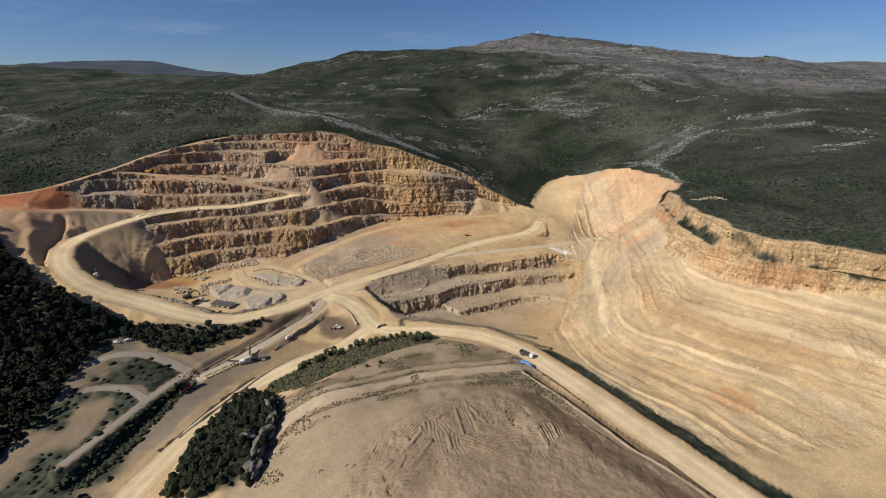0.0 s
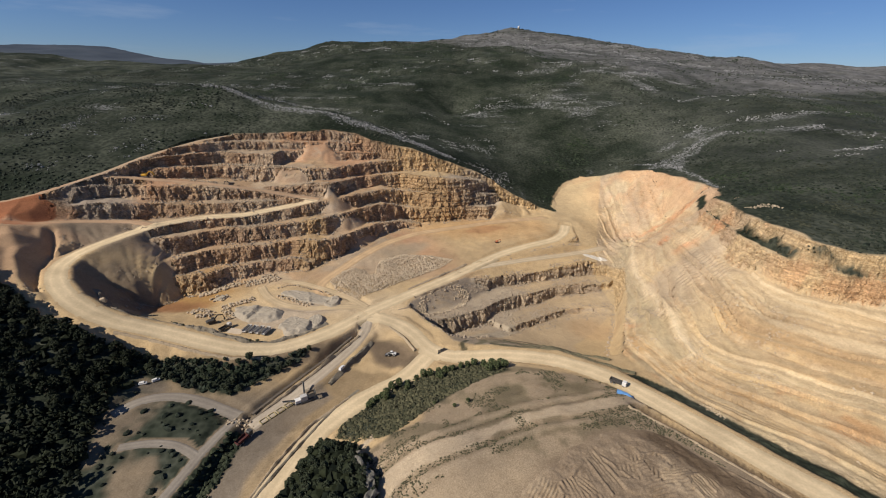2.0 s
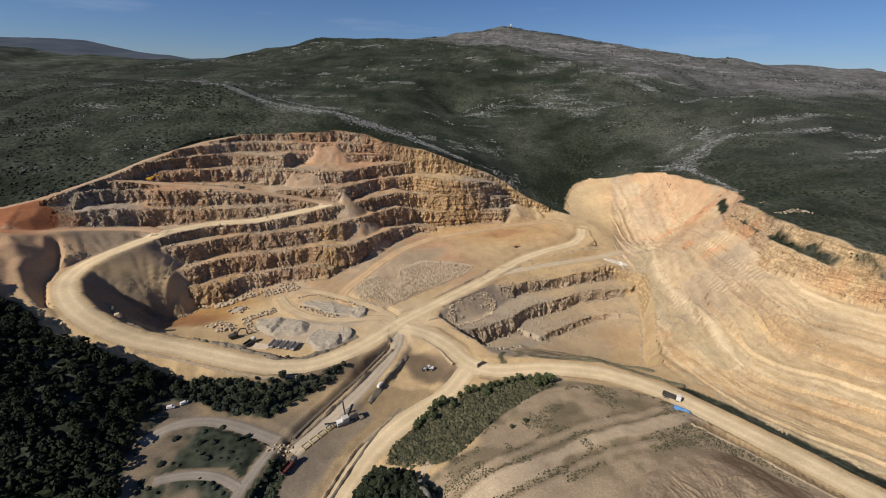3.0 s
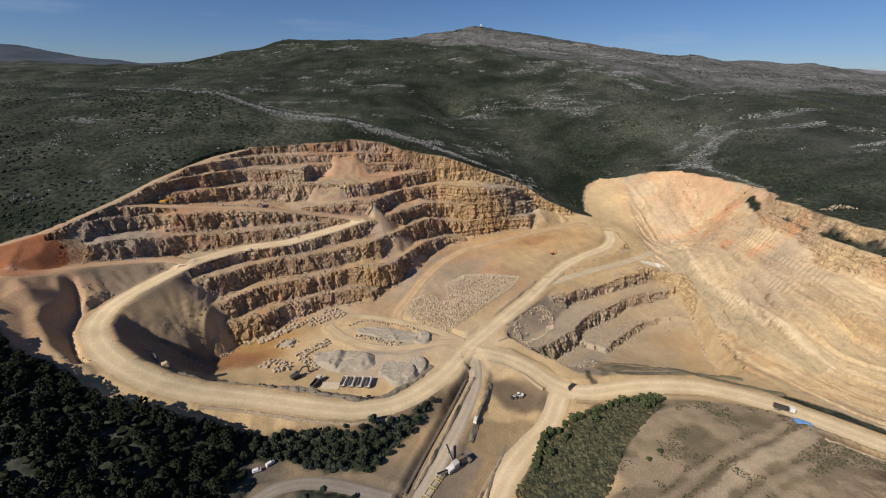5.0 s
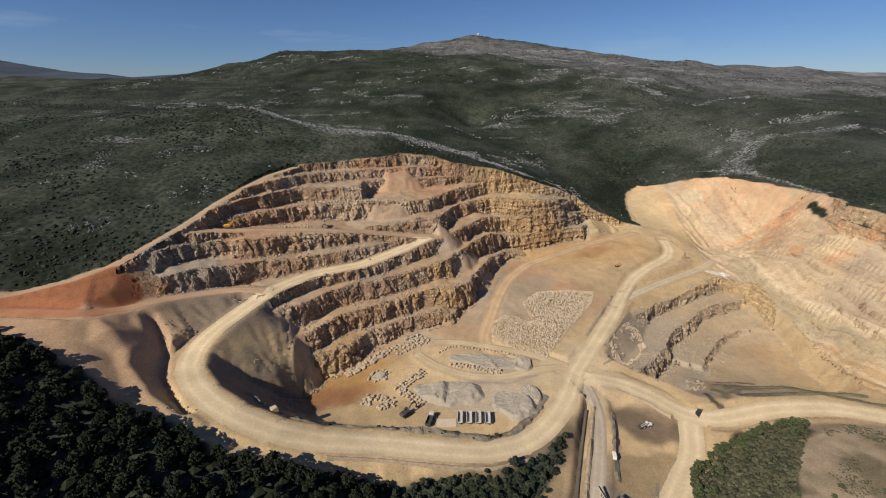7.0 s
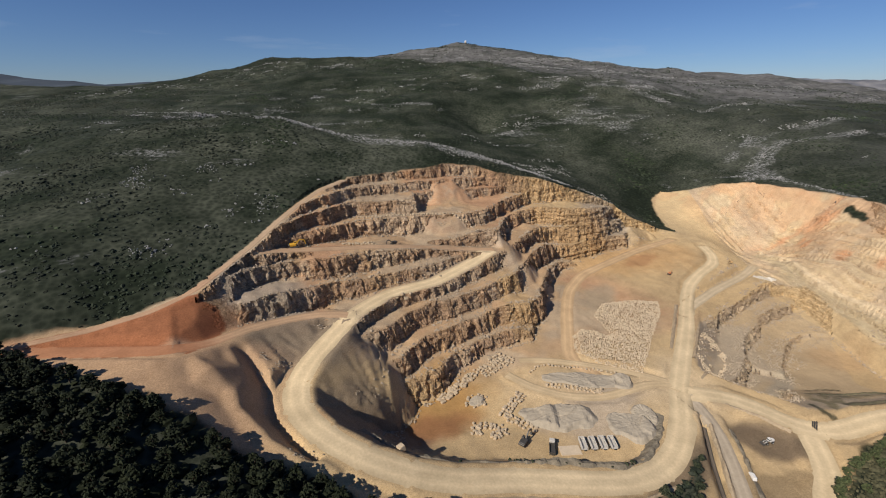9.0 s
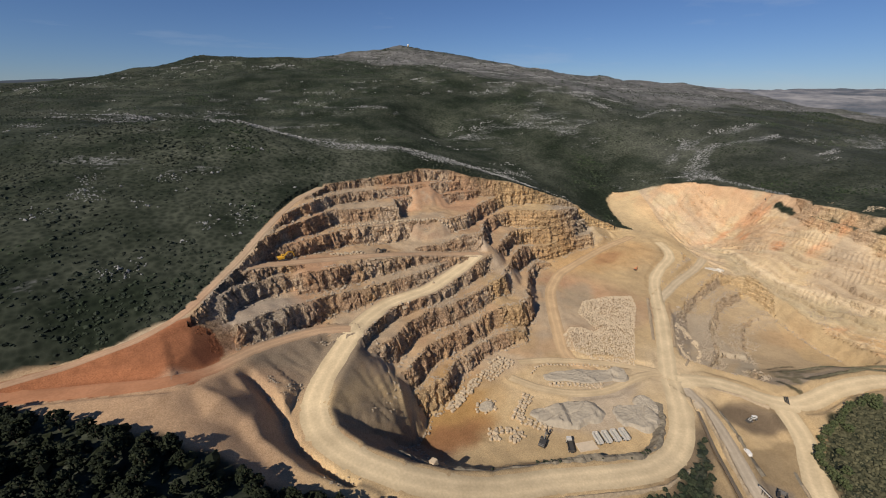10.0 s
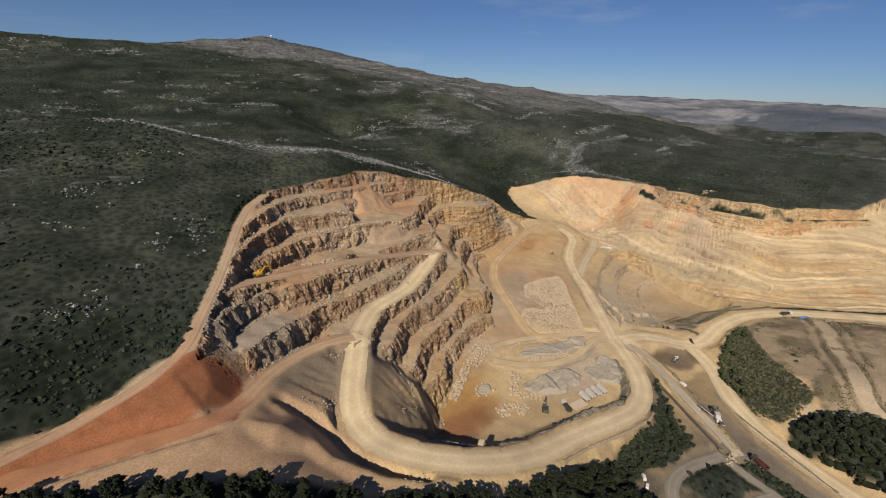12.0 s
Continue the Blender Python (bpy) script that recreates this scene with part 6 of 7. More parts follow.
# ---- bulldozed earth on the platform ----
def furrowed_earth():
    """Brown earth pushed about by tracked machines: furrows whose direction changes from pass to pass."""
    ax, ay = np.arange(-44, 90, 0.36), np.arange(76, 140, 0.36)
    x, y = np.meshgrid(ax, ay)
    d, _ = near(x, y, FURROWED, True)
    d = np.where(inside(x, y, FURROWED), d, -d) + 1.6 * fbm(x, y, 9, 401, 4)
    h, most = np.zeros(x.shape), np.full(x.shape, -9.0)
    for k, turn in enumerate((35, -25, 70, 8, -60, 50, 100)):
        a, b = math.cos(radians(turn)), math.sin(radians(turn))
        along, across = x * a + y * b, -x * b + y * a + 3 * vnoise(x, y, 22, 420 + k)
        weight = fbm(x, y, 15, 410 + k, 3)
        rib = 0.24 * np.cos(across * 2 * math.pi / 1.25 + 2.4 * vnoise(x, y, 4.5, 430 + k)) * np.clip(0.4 + 1.1 * vnoise(along, across, 6, 432 + k), 0, 1.3)
        rib = rib + 0.55 * np.clip(0.25 - np.abs(vnoise(along * 0.07, across, 5.5, 440 + k)), 0, 1) / 0.25
        h = np.where(weight > most, rib, h)
        most = np.maximum(most, weight)
    h = h * step(-0.3, 0.25, fbm(x, y, 22, 455, 3) + 0.25 * step(20, -10, x))
    smooth = step(-2, 3, np.where(inside(x, y, DAMP_STRIP), near(x, y, DAMP_STRIP, True)[0], -near(x, y, DAMP_STRIP, True)[0]))
    h = h * (1 - 0.85 * smooth) + 0.2 * fbm(x, y, 3, 470, 4, 0.65)
    z = ground_z(x, y) + 0.3 * step(-0.5, 2, d) - 0.5 * step(0.5, -1, d) + h * step(0, 3, d) * 1.15
    n, m = x.shape
    ii = np.arange(n * m).reshape(n, m)
    q = np.stack([ii[:-1, :-1], ii[:-1, 1:], ii[1:, 1:], ii[1:, :-1]], -1).reshape(-1, 4)
    q = q[(d[:-1, :-1] > -1.2).ravel()]
    used, inv = np.unique(q, return_inverse=True)
    v = np.stack([x, y, z], -1).reshape(-1, 3)[used]
    ob = mesh_np("furrowed_earth", v, inv.reshape(-1, 4), GROUND, None, True)
    c = np.broadcast_to(np.array((0.27, 0.214, 0.15)), x.shape + (3,)).copy()
    dry = step(-0.1, 0.5, fbm(x, y, 16, 480, 4) + 0.5 * h)
    c = c + (np.array((0.34, 0.275, 0.193)) - c) * dry[..., None]
    c = c + (np.array((0.135, 0.10, 0.066)) - c) * np.maximum(smooth * 0.9, step(0.2, 0.7, fbm(x, y, 20, 481, 4)) * 0.3)[..., None]
    col = ob.data.attributes.new("soil", "FLOAT_COLOR", "POINT")
    col.data.foreach_set("color", np.c_[c.reshape(-1, 3)[used], np.ones(len(used))].astype(np.float32).ravel())
    return tagged(ob, "damp brown earth with bulldozer track furrows", "ground", kind="structure")


furrowed_earth()


# ---- tufts, stones and rocks on the platform and the knoll ----
tr = np.random.default_rng(501)
tx, ty = tr.uniform(-75, 60, 60000), tr.uniform(98, 186, 60000)
thick = fbm(tx, ty, 12, 503, 4) + 0.35 * step(120, 150, ty)
dt, _ = near(tx, ty, PLATFORM_TRACK)
thick = thick + 0.7 * np.exp(-((dt - 5.2) / 1.2) ** 2) + 0.5 * np.exp(-((dt - 10.5) / 1.5) ** 2) - 0.9 * (dt < 3)
ok = (thick > 0.55) & inside(tx, ty, PLATFORM_RIM) & ~inside(tx, ty, FURROWED) & ~inside(tx, ty, KNOLL)
tx, ty = tx[ok][:4200], ty[ok][:4200]
tz = tr.uniform(0.14, 0.42, len(tx))
tufts = clumps("grass_tufts", np.c_[tx, ty, ground_z(tx, ty) + 0.05], tz, 0.7, DRYSCRUB, seed=505, fine=False)
tagged(tufts, "sparse olive grass tufts on the bare earth platform", "grass", kind="stuff")
tx, ty = tr.uniform(60, 190, 30000), tr.uniform(98, 330, 30000)
ok = (fbm(tx, ty, 15, 511, 4) + 0.4 * grid_at(STEEP, tx, ty) > 0.75) & (grid_at(BENCH, tx, ty) == 15) & (near(tx, ty, ROAD_EAST)[0] > 16)
tx, ty = tx[ok][:2600], ty[ok][:2600]
tz = tr.uniform(0.12, 0.5, len(tx)) * np.where(tr.uniform(0, 1, len(tx)) > 0.95, 2.0, 1.0)
stones("slope_rubble", np.c_[tx, ty, ground_z(tx, ty) + tz * 0.3], tz, STONE, 512, "loose pale stones scattered over the ledges")


def outcrop(x, y, size, tall, turn, seed):
    """A weathered crag: a rounded block broken along its joints."""
    bm = bmesh.new()
    bmesh.ops.create_icosphere(bm, subdivisions=3, radius=1)
    v = np.array([tuple(p.co) for p in bm.verts])
    p = v * np.array((size, size * 0.6, tall))
    a, b, c = p.T + seed * 7.7
    grow_ = 1 + 0.4 * vnoise3(a, b, c, 1.9, 640) + 0.5 * (hash2(np.floor(a / 1.5).astype(np.int64) + 31 * np.floor(c / 1.3).astype(np.int64), np.floor(b / 1.5).astype(np.int64), 641) - 0.5)
    for vert, q in zip(bm.verts, p * grow_[:, None]):
        vert.co = q
    ob = part("rock_outcrop", bm, CRAGSTONE)
    ob.matrix_world = pose(x, y, float(ground_z(x, y)) + tall * 0.25, 0, 0, turn)
    return tagged(ob, "weathered grey limestone crag on the wooded knoll", "rock", "crags on the knoll")


CRAGSTONE = simple("weathered_crag", (0.155, 0.143, 0.118), 0.95, 0.1, 0, 0.6, 0.9)
for k, (x, y, size, tall, turn) in enumerate([(-66.5, 104, 4.5, 4.0, 80), (-68, 111, 4.2, 4.6, 100), (-67.5, 118, 3.8, 3.8, 75), (-69, 125, 4.0, 4.2, 110), (-72, 132, 3.4, 3.4, 125), (-74, 139, 2.8, 2.8, 130), (-73, 116, 3.2, 3.0, 40)]):
    outcrop(x, y, size, tall * 0.62, turn, k)

row_of_boulders([(-134, 168), (-130, 168.5), (-126, 167)], 1.4, 0.8, "rocks at the plant gate", "pale rock dumped at the end of the conveyor", 530, 3, 1.2)
bl = resample([(-206, 233, 0), (-186, 230, 0), (-160, 222.5, 0), (-142, 217.5, 0), (-128, 219, 0)], 0.8)
bl = bl[vnoise(bl[:, 0], bl[:, 1], 10, 541) > 0.0][:, :2] + tr.normal(0, 0.9, (int((vnoise(bl[:, 0], bl[:, 1], 10, 541) > 0.0).sum()), 2))
berm_scrub = clumps("berm_scrub", np.c_[bl, ground_z(bl[:, 0], bl[:, 1]) + 1.0], tr.uniform(0.3, 0.8, len(bl)), 0.7, OAK, seed=542)
tagged(berm_scrub, "dark low scrub growing on the yard berm", "scrub", kind="stuff")
rv = np.array(scatter([(-124, 164), (-126, 150), (-129, 130), (-135, 108), (-146, 108), (-140, 132), (-135, 150), (-131, 163)], 260, 1.3, 543))
ravine_scrub = clumps("ravine_scrub", np.c_[rv, ground_z(rv[:, 0], rv[:, 1]) + 0.3], tr.uniform(0.5, 1.5, len(rv)), 0.75, OAK, seed=544)
tagged(ravine_scrub, "dark brush filling the ravine beside the plant yard", "scrub", kind="stuff")
hx, hy = tr.uniform(-520, 60, 60000), tr.uniform(330, 640, 60000)
ok = (fbm(hx, hy, 40, 551, 4) + 0.5 * fbm(hx, hy, 9, 552, 3) + 3.0 * grid_at(stony, hx, hy) > 0.72) & grid_at(IN_HILL, hx, hy) & (grid_at(D_RIM, hx, hy) > 3)
hx, hy = hx[ok][:3600], hy[ok][:3600]
hz = tr.uniform(0.18, 0.6, len(hx)) * np.where(tr.uniform(0, 1, len(hx)) > 0.92, 1.9, 1.0)
ox, oy = tr.uniform(-900, 1150, 500000), 330 + 1250 * tr.uniform(0, 1, 500000) ** 1.5
bed = grid_at(stony, ox, oy) + 0.22 * vnoise(0.25 * ox, oy, 7, 571) + 0.1 * fbm(ox, oy, 30, 572, 3)
ok = (bed > 0.20 + 0.2 * tr.uniform(0, 1, len(ox))) & grid_at(IN_HILL, ox, oy) & (grid_at(D_RIM, ox, oy) > 6)
ox, oy = ox[ok][:20000], oy[ok][:20000]
oz = tr.uniform(0.25, 0.9, len(ox)) * np.where(tr.uniform(0, 1, len(ox)) > 0.9, 1.7, 1.0) + 0.0011 * np.maximum(oy - 450, 0)
stones("outcrop_rocks", np.c_[ox, oy, ground_z(ox, oy) + oz * 0.25], oz, HILLSTONE, 573, "pale grey limestone beds breaking through the scrub")
stones("hill_rocks", np.c_[hx, hy, ground_z(hx, hy) + hz * 0.25], hz, HILLSTONE, 553, "weathered pale grey limestone rocks among the scrub")
qx, qy = tr.uniform(-52, 112, 40000), tr.uniform(232, 330, 40000)
reach = np.minimum(near(qx, qy, PIT_FACE)[0], np.minimum(near(qx, qy, TERRACE_B)[0], near(qx, qy, TERRACE_C)[0]))
ok = inside(qx, qy, PIT) & (grid_at(STEEP, qx, qy) < 1.0) & (reach > 3) & (reach + 4 * vnoise(qx, qy, 8, 561) + 3 * vnoise(qx, qy, 3, 562) < 8)
qx, qy = qx[ok][:2600], qy[ok][:2600]
qz = tr.uniform(0.15, 0.5, len(qx)) * np.where(tr.uniform(0, 1, len(qx)) > 0.93, 2.0, 1.0)
stones("terrace_rubble", np.c_[qx, qy, ground_z(qx, qy) + qz * 0.3], qz, GREYSTONE, 563, "grey broken rock lying at the foot of the pit terraces")


# ---- machines and plant ----
YELLOW = simple("yellow_paint", (0.62, 0.34, 0.03), 0.5, 0.4, 0, 0.15, 1.0)
ORANGE = simple("faded_orange_paint", (0.50, 0.17, 0.07), 0.6, 0.3, 0, 0.2, 1.0)
WHITE = simple("dusty_white_paint", (0.66, 0.63, 0.58), 0.55, 0.4, 0, 0.12, 1.0)
STEEL = simple("dusty_dark_steel", (0.085, 0.078, 0.07), 0.6, 0.4, 0.4, 0.3, 1.2)
GALV = simple("dusty_grey_steel", (0.46, 0.43, 0.38), 0.6, 0.4, 0.0, 0.2, 1.2)
RUBBER = simple("black_rubber", (0.03, 0.029, 0.027), 0.85, 0.2, 0, 0.3, 2.0)
BELT = simple("dusty_belt", (0.13, 0.105, 0.08), 0.9, 0.1, 0, 0.4, 0.8)
BLUE = simple("blue_tarpaulin", (0.12, 0.26, 0.50), 0.5, 0.4, 0, 0.2, 1.2)
CONCRETE = simple("pale_concrete", (0.52, 0.42, 0.30), 0.9, 0.15, 0, 0.15, 0.7)
GLASS, gn, gb = mat("dark_glass", 0.08, 0.6)
gb.inputs["Base Color"].default_value = (0.03, 0.04, 0.045, 1)


def box(bm, size, at, turn=(0, 0, 0), bevel=0.06):
    made = bmesh.ops.create_cube(bm, size=1.0, matrix=pose(*at, *turn) @ Matrix.Diagonal((*size, 1)))
    edges = {e for v in made["verts"] for e in v.link_edges}
    if bevel:
        bmesh.ops.bevel(bm, geom=list(edges), offset=min(bevel, min(size) * 0.3), segments=1, affect="EDGES")


def bar(bm, a, b, width, deep=None):
    """A square bar from a to b."""
    a, b = Vector(a), Vector(b)
    m = look(a, b) @ pose(0, 0, -(b - a).length / 2)
    bmesh.ops.create_cube(bm, size=1.0, matrix=m @ Matrix.Diagonal((width, deep or width, (b - a).length, 1)))


def disc(bm, at, radius, width, segments=16):
    """A wheel's round, its axle along y."""
    bmesh.ops.create_cone(bm, cap_ends=True, segments=segments, radius1=radius, radius2=radius, depth=width, matrix=pose(*at, 90, 0, 0))


def made(name, *pieces, material, parent, label=""):
    bm = bmesh.new()
    for fn, args in pieces:
        fn(bm, *args)
    return part(name, bm, material, parent, label)


def wheel(at, radius, width, parent):
    tyre = made("wheel", (disc, (at, radius, width)), material=RUBBER, parent=parent)
    made("rim", (disc, (at, radius * 0.55, width + 0.06, 12)), material=GALV, parent=tyre)


def rest(root, x, y, turn, sink=0.0):
    root.matrix_world = pose(x, y, float(ground_z(x, y)) - sink, 0, 0, turn)
    return root


def excavator(x, y, turn, paint, label, reach=1.0, scale=1.0):
    root = new("excavator")
    for s in (-1.2, 1.2):
        made("track", (box, ((4.3, 0.65, 0.95), (0, s, 0.48), (0, 0, 0), 0.25)), material=STEEL, parent=root)
    made("undercarriage", (box, ((2.2, 1.9, 0.6), (0, 0, 0.75))), material=STEEL, parent=root)
    house = made("house", (box, ((3.4, 2.7, 1.25), (-0.7, 0, 1.75), (0, 0, 0), 0.12)), material=paint, parent=root)
    made("counterweight", (box, ((0.9, 2.7, 1.1), (-2.6, 0, 1.7), (0, 0, 0), 0.2)), material=STEEL, parent=house)
    cab = made("cab", (box, ((1.6, 1.05, 1.55), (0.75, 0.85, 2.2), (0, 0, 0), 0.1)), material=paint, parent=root)
    made("window", (box, ((1.3, 1.1, 0.8), (0.82, 0.85, 2.45), (0, 0, 0), 0.05)), material=GLASS, parent=cab)
    made("boom", (bar, ((0.8, -0.2, 1.9), (3.2, -0.2, 4.3), 0.45, 0.6)), (bar, ((3.1, -0.2, 4.35), (5.6 * reach, -0.2, 3.6), 0.4, 0.5)), material=paint, parent=root)
    made("stick", (bar, ((5.5 * reach, -0.2, 3.75), (6.2 * reach, -0.2, 1.0), 0.32, 0.42)), material=paint, parent=root)
    made("bucket", (box, ((0.9, 1.2, 0.9), (6.0 * reach, -0.2, 0.6), (0, 25, 0), 0.15)), material=STEEL, parent=root)
    made("hydraulic_cylinder", (bar, ((1.2, -0.2, 1.6), (3.0, -0.2, 3.8), 0.16)), material=GALV, parent=root)
    rest(root, x, y, turn)
    root.scale = (scale,) * 3
    return tagged(root, label, "excavator")


def wheel_loader(x, y, turn, label):
    root = new("wheel_loader")
    made("engine_cover", (box, ((2.7, 1.7, 1.2), (-1.9, 0, 1.7), (0, 0, 0), 0.15)), material=WHITE, parent=root)
    made("front_frame", (box, ((1.8, 1.1, 0.8), (1.3, 0, 1.2))), material=STEEL, parent=root)
    cab = made("cab", (box, ((1.5, 1.5, 1.6), (-0.2, 0, 2.5), (0, 0, 0), 0.1)), material=WHITE, parent=root)
    made("window", (box, ((1.55, 1.55, 0.75), (-0.2, 0, 2.7), (0, 0, 0), 0.04)), material=GLASS, parent=cab)
    for wx in (-1.9, 1.6):
        for wy in (-1.05, 1.05):
            wheel((wx, wy, 0.78), 0.78, 0.55, root)
    for s in (-0.5, 0.5):
        made("lift_arm", (bar, ((1.2, s, 1.7), (3.3, s, 0.8), 0.22, 0.35)), material=WHITE, parent=root)
    made("bucket", (box, ((1.1, 2.9, 0.2), (3.7, 0, 0.25))), (box, ((0.2, 2.9, 1.1), (3.3, 0, 0.7), (0, -15, 0))), material=STEEL, parent=root)
    rest(root, x, y, turn)
    root.scale = (0.85, 0.85, 0.85)
    return tagged(root, label, "loader")


def lorry(x, y, turn, label, name="lorry", paint=None, bed=None):
    root = new(name)
    made("chassis", (box, ((7.4, 1.0, 0.35), (0, 0, 0.85))), material=STEEL, parent=root)
    cab = made("cab", (box, ((1.9, 2.3, 2.1), (2.9, 0, 1.95), (0, 0, 0), 0.2)), material=paint or WHITE, parent=root)
    made("windscreen", (box, ((0.1, 2.0, 0.8), (3.84, 0, 2.4), (0, -6, 0), 0.02)), material=GLASS, parent=cab)
    body = bed or STEEL
    made("bed", (box, ((5.2, 2.4, 0.15), (-1.0, 0, 1.2))), (box, ((5.2, 0.12, 1.0), (-1.0, 1.17, 1.7))), (box, ((5.2, 0.12, 1.0), (-1.0, -1.17, 1.7))),
         (box, ((0.12, 2.4, 1.2), (1.55, 0, 1.8))), (box, ((0.12, 2.4, 1.0), (-3.55, 0, 1.7))), material=body, parent=root)
    for wx in (2.7, -1.4, -2.7):
        for wy in (-1.0, 1.0):
            wheel((wx, wy, 0.52), 0.52, 0.34, root)
    return tagged(rest(root, x, y, turn), label, "lorry")


def dump_trailer(x, y, turn, label):
    root = new("dump_trailer")
    made("chassis", (box, ((6.4, 0.9, 0.4), (0, 0, 0.9))), material=STEEL, parent=root)
    made("tub", (box, ((6.0, 2.3, 0.16), (0, 0, 1.2))), (box, ((6.0, 0.16, 1.4), (0, 1.2, 1.85), (8, 0, 0))), (box, ((6.0, 0.16, 1.4), (0, -1.2, 1.85), (-8, 0, 0))),
         (box, ((0.16, 2.5, 1.5), (3.0, 0, 1.9))), material=GALV, parent=root, label="grey open-ended steel tub")
    made("drawbar", (bar, ((3.1, 0, 0.9), (4.6, 0, 0.7), 0.2)), material=STEEL, parent=root)
    for wx in (-1.9, -0.6):
        for wy in (-1.05, 1.05):
            wheel((wx, wy, 0.52), 0.52, 0.36, root)
    return tagged(rest(root, x, y, turn), label, "trailer", "trailers parked in a row")


def van(x, y, turn, label, size=0.85):
    root = new("van")
    body = made("body", (box, ((4.6, 1.85, 1.0), (0, 0, 0.85), (0, 0, 0), 0.2)), (box, ((3.2, 1.7, 0.85), (-0.5, 0, 1.7), (0, 0, 0), 0.2)), material=WHITE, parent=root)
    made("windscreen", (box, ((0.12, 1.5, 0.6), (1.1, 0, 1.75), (0, -30, 0), 0.02)), material=GLASS, parent=body)
    for wx in (1.5, -1.5):
        for wy in (-0.85, 0.85):
            wheel((wx, wy, 0.34), 0.34, 0.22, root)
    rest(root, x, y, turn)
    root.scale = (size, size, size)
    return tagged(root, label, "van")


def belt(root, a, b, wide, name="conveyor"):
    """An inclined conveyor on its trestle."""
    a, b = Vector(a), Vector(b)
    c = made(name, (bar, (a, b, wide, 0.35)), material=GALV, parent=root)
    made("belt", (bar, (a + Vector((0, 0, 0.26)), b + Vector((0, 0, 0.26)), wide * 0.75, 0.06)), material=RUBBER, parent=c)
    for k in (0.35, 0.7):
        p = a.lerp(b, k)
        for s in (-wide * 0.45, wide * 0.45):
            made("leg", (bar, ((p.x, p.y + s, p.z), (p.x + 0.4, p.y + s * 1.6, 0), 0.16)), material=STEEL, parent=c)


def crusher(x, y, turn):
    root = new("crushing_plant")
    made("skid", (box, ((9.0, 2.6, 0.5), (0, 0, 0.6))), material=STEEL, parent=root)
    made("crusher_box", (box, ((3.0, 2.4, 2.6), (-0.6, 0, 2.2), (0, 0, 0), 0.12)), material=GALV, parent=root)
    made("hopper", (box, ((3.0, 0.15, 1.6), (3.0, 1.4, 3.2), (28, 0, 0))), (box, ((3.0, 0.15, 1.6), (3.0, -1.4, 3.2), (-28, 0, 0))), (box, ((0.15, 3.0, 1.6), (4.6, 0, 3.2), (0, 28, 0))), material=STEEL, parent=root)
    made("engine_housing", (box, ((2.6, 2.4, 1.6), (-3.4, 0, 1.7), (0, 0, 0), 0.12)), material=WHITE, parent=root, label="white engine housing")
    for wy in (-1.4, 1.4):
        made("track", (box, ((5.0, 0.5, 0.8), (0, wy, 0.4), (0, 0, 0), 0.2)), material=STEEL, parent=root)
    belt(root, (-1.5, 0.0, 1.0), (-10.0, 0.0, 4.2), 1.0)
    belt(root, (0.0, 1.3, 1.0), (1.5, 8.0, 4.6), 0.8, "side_conveyor")
    return tagged(rest(root, x, y, turn), "grey mobile crushing plant with conveyors on the plant road", "crusher")


def trench_conveyor(line):
    """A long belt conveyor on short trestles in its trench."""
    root = new("belt_conveyor")
    p = resample(line, 6.0)
    pts = [Vector((q[0], q[1], float(ground_z(q[0], q[1])) + 1.0)) for q in p]
    side = Vector((pts[-1].y - pts[0].y, pts[0].x - pts[-1].x, 0)).normalized() * 0.75
    for a, b in zip(pts, pts[1:]):
        made("belt", (bar, (a + Vector((0, 0, 0.25)), b + Vector((0, 0, 0.25)), 1.1, 0.08)), material=BELT, parent=root, label="dusty dark rubber belt")
        for s in (-1, 1):
            made("rail", (bar, (a + side * s, b + side * s, 0.18, 0.3)), material=STEEL, parent=root)
    for a in pts:
        for s in (-1, 1):
            made("leg", (bar, (a + side * s, a + side * s * 1.2 - Vector((0, 0, 1.3)), 0.15)), material=STEEL, parent=root)
    return tagged(root, "long dark belt conveyor lying in an earth trench", "conveyor")


trench_conveyor([(-126, 173.5), (-118, 185), (-108, 199), (-97, 214), (-88, 226)])
excavator(-262, 362.5, 8, YELLOW, "yellow tracked excavator working on the upper bench", 1.0, 1.05)
excavator(-268, 364, 150, ORANGE, "faded orange drill excavator beside the bench face", 0.8, 0.85)
excavator(-202, 372, 200, STEEL, "dusty dark excavator parked on the middle bench", 0.9, 0.9)
excavator(-172, 243, 35, STEEL, "dusty dark excavator digging in the shaded yard edge", 1.05, 1.05)
excavator(22.5, 357, 20, ORANGE, "small faded orange excavator on the ochre ground above the pit road", 0.9, 0.7)
wheel_loader(-65, 212.5, 175, "dusty white wheel loader parked on the brown lay-by")
lorry(42.3, 171.2, -42, "grey tipper lorry with white cab at the roadside")
lorry(-162, 236.5, 60, "dusty grey lorry beside the yard berm", "lorry", GALV, STEEL)
van(-90, 201, 62, "white van parked beside the conveyor bank")
van(-180.3, 189.3, 15, "white van parked in the clearing below the wood", 0.72)
van(-176.1, 192, 35, "white van parked in the clearing below the wood", 0.72)
for k in range(4):
    dump_trailer(-148.5 + 4.0 * k, 233.6 - 1.35 * k, 72, "grey dump trailer parked in a row beside the haul road")
crusher(-104, 180.5, 28)
lorry(-124, 158.5, 60, "dark maroon tipper lorry parked above the ravine", "lorry", STEEL, simple("maroon_paint", (0.09, 0.03, 0.025)))


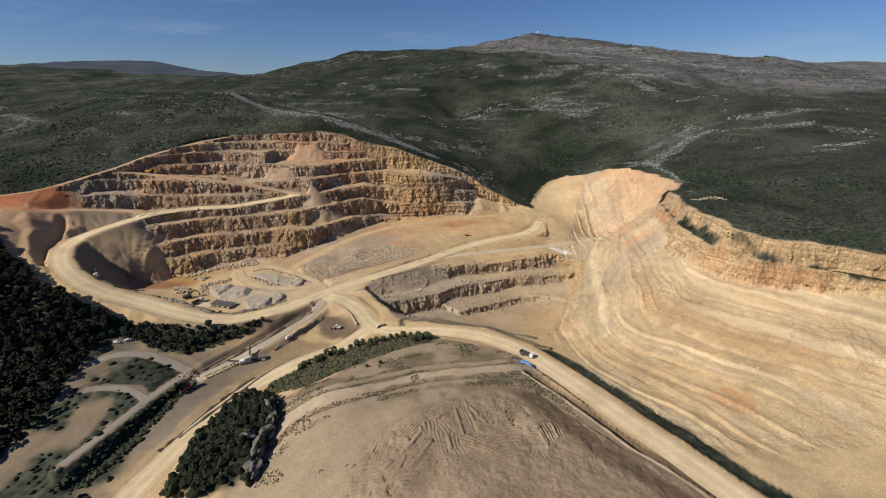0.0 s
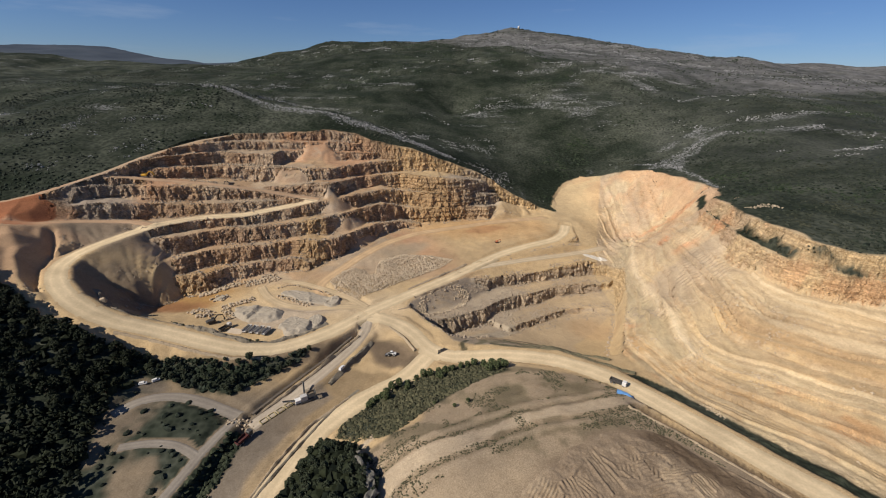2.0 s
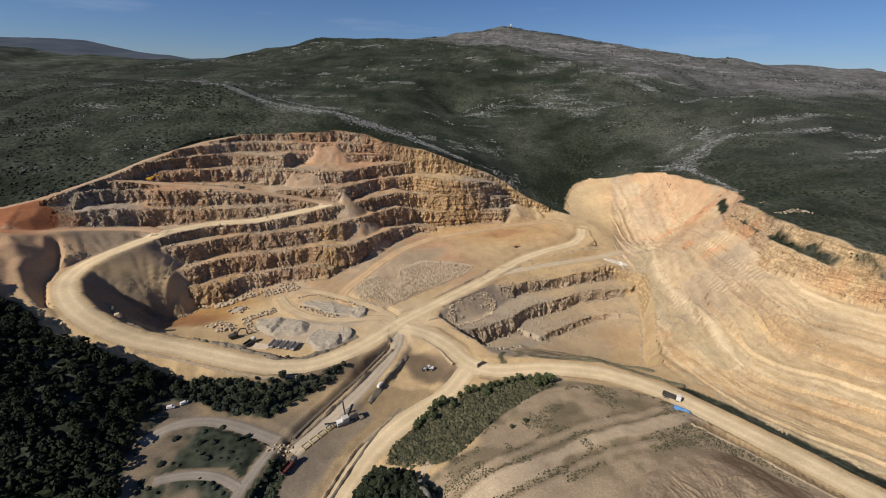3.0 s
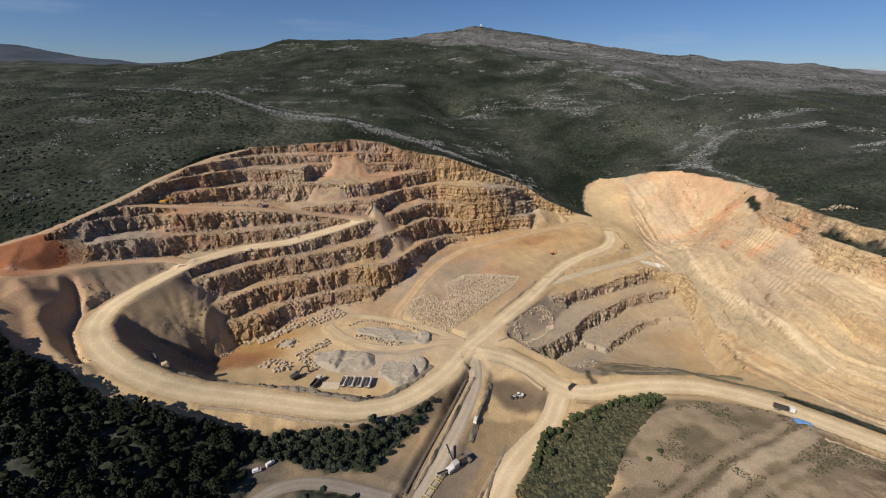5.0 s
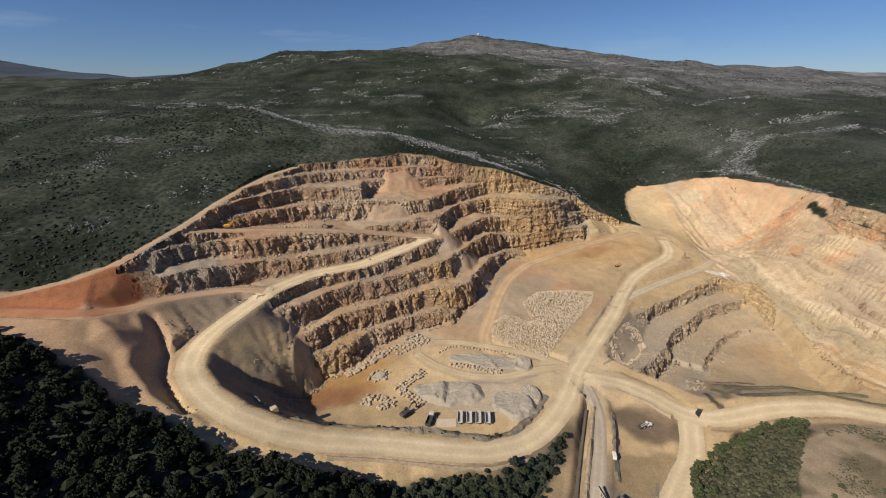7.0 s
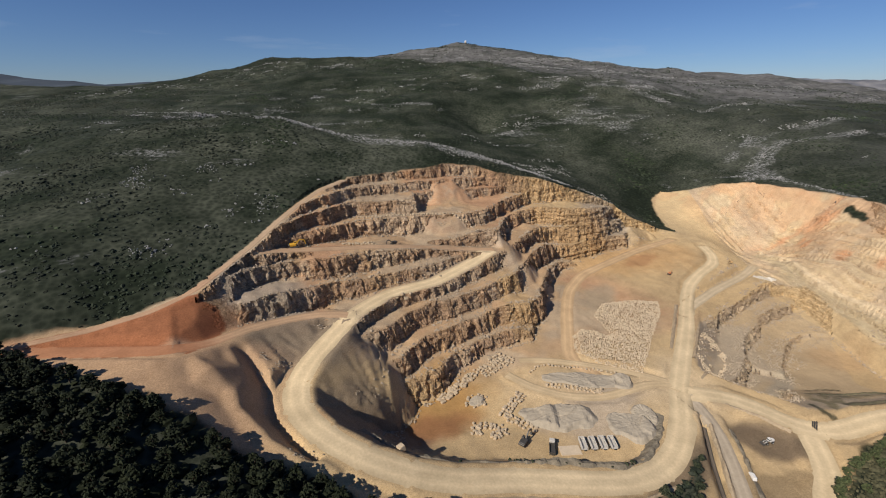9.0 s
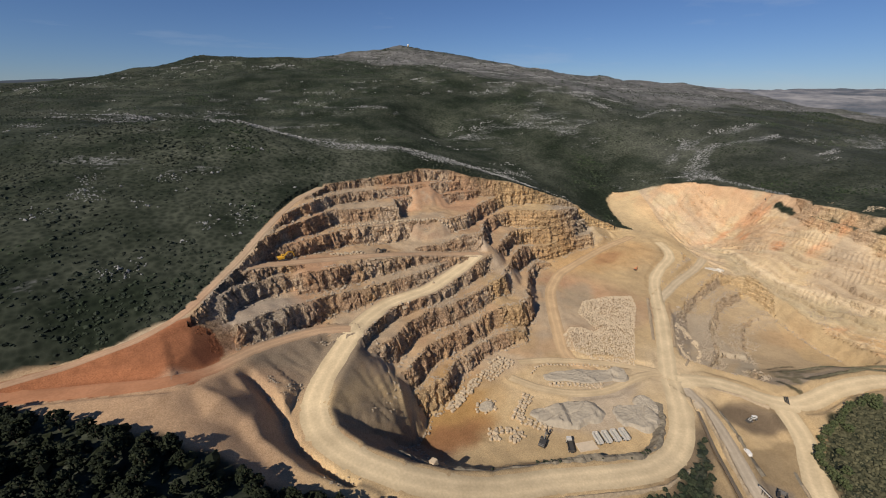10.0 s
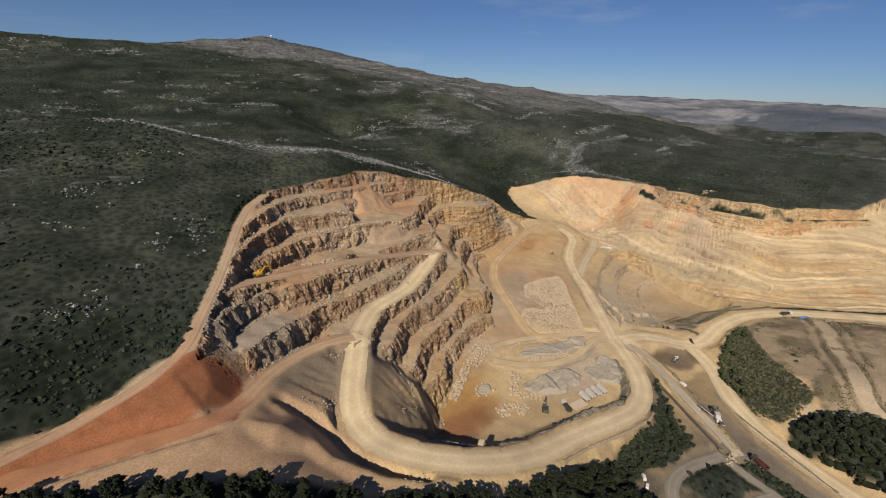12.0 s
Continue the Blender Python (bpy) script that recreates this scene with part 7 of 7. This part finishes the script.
def pallet_frame(x, y, turn):
    """An open square frame of planks."""
    root = new("pallet_frame")
    for s in (-1, 1):
        made("side_board", (box, ((3.2, 0.2, 0.5), (0, 1.3 * s, 0.3))), material=STRAW, parent=root)
        made("end_board", (box, ((0.2, 2.4, 0.5), (1.5 * s, 0, 0.3))), material=STRAW, parent=root)
    return tagged(rest(root, x, y, turn), "open yellowish wooden frame on the plant yard", "frame", "frames in a row on the plant yard")


STRAW = simple("weathered_planks", (0.36, 0.29, 0.13), 0.85, 0.2, 0, 0.25, 2.0)
for k in range(4):
    pallet_frame(-111 - 2.8 * k, 177.5 - 2.9 * k, 46)
pad = new("concrete_pad")
made("slab", (box, ((9.0, 5.0, 0.5), (0, 0, 0.15), (0, 0, 0), 0.05)), material=CONCRETE, parent=pad)
made("kerb", (box, ((9.0, 0.3, 0.5), (0, -2.5, 0.5), (0, 0, 0), 0.05)), material=CONCRETE, parent=pad)
tagged(rest(pad, -155, 233.3, -14), "tan concrete loading slab beside the trailers", "slab")


def pipe_bundle(x, y, turn):
    root = new("pipe_bundle")
    for k in range(6):
        made("pipe", (bar, ((-3.5 + 0.3 * k, -0.9 + 0.36 * k, 0.2 + 0.25 * (k % 2)), (3.3 - 0.2 * k, -0.9 + 0.36 * k + 0.1, 0.2 + 0.25 * (k % 2)), 0.26)), material=STEEL, parent=root)
    return tagged(rest(root, x, y, turn), "bundle of dark steel pipes dumped at the road fork", "pipes")


pipe_bundle(-37, 211.5, 30)


def tarpaulin(x, y, turn):
    n = 16
    u, v = np.meshgrid(np.linspace(-1, 1, n), np.linspace(-1, 1, n))
    px_, py_ = u * 3.6, v * 2.2
    hump = 1.1 * (1 - np.abs(u) ** 3) * (1 - np.abs(v) ** 3) + 0.18 * vnoise(px_, py_, 1.3, 401)
    ca, sa = math.cos(radians(turn)), math.sin(radians(turn))
    wx, wy = x + px_ * ca - py_ * sa, y + px_ * sa + py_ * ca
    i = np.arange(n * n).reshape(n, n)
    f = np.stack([i[:-1, :-1], i[:-1, 1:], i[1:, 1:], i[1:, :-1]], -1).reshape(-1, 4)
    ob = mesh_np("tarpaulin", np.stack([wx, wy, ground_z(wx, wy) + 0.06 + np.maximum(hump, 0)], -1).reshape(-1, 3), f, BLUE, None, True)
    m = ob.modifiers.new("thick", "SOLIDIFY")
    m.thickness = 0.04
    return tagged(ob, "bright blue tarpaulin over a low stack beside the road", "tarpaulin")


tarpaulin(41, 162, -30)


def radome(x, y):
    root = new("radome")
    bm = bmesh.new()
    bmesh.ops.create_cone(bm, cap_ends=True, segments=16, radius1=5.5, radius2=5.0, depth=7, matrix=pose(0, 0, 3))
    part("tower", bm, CONCRETE, root)
    bm = bmesh.new()
    bmesh.ops.create_uvsphere(bm, u_segments=20, v_segments=12, radius=5.6, matrix=pose(0, 0, 9.5))
    part("dome", bm, WHITE, root, "white radar dome")
    rest(root, x, y, 0)
    root.scale = (0.65, 0.65, 0.65)
    return tagged(root, "white radar dome on the bare summit", "radome")


radome(357, 1722)
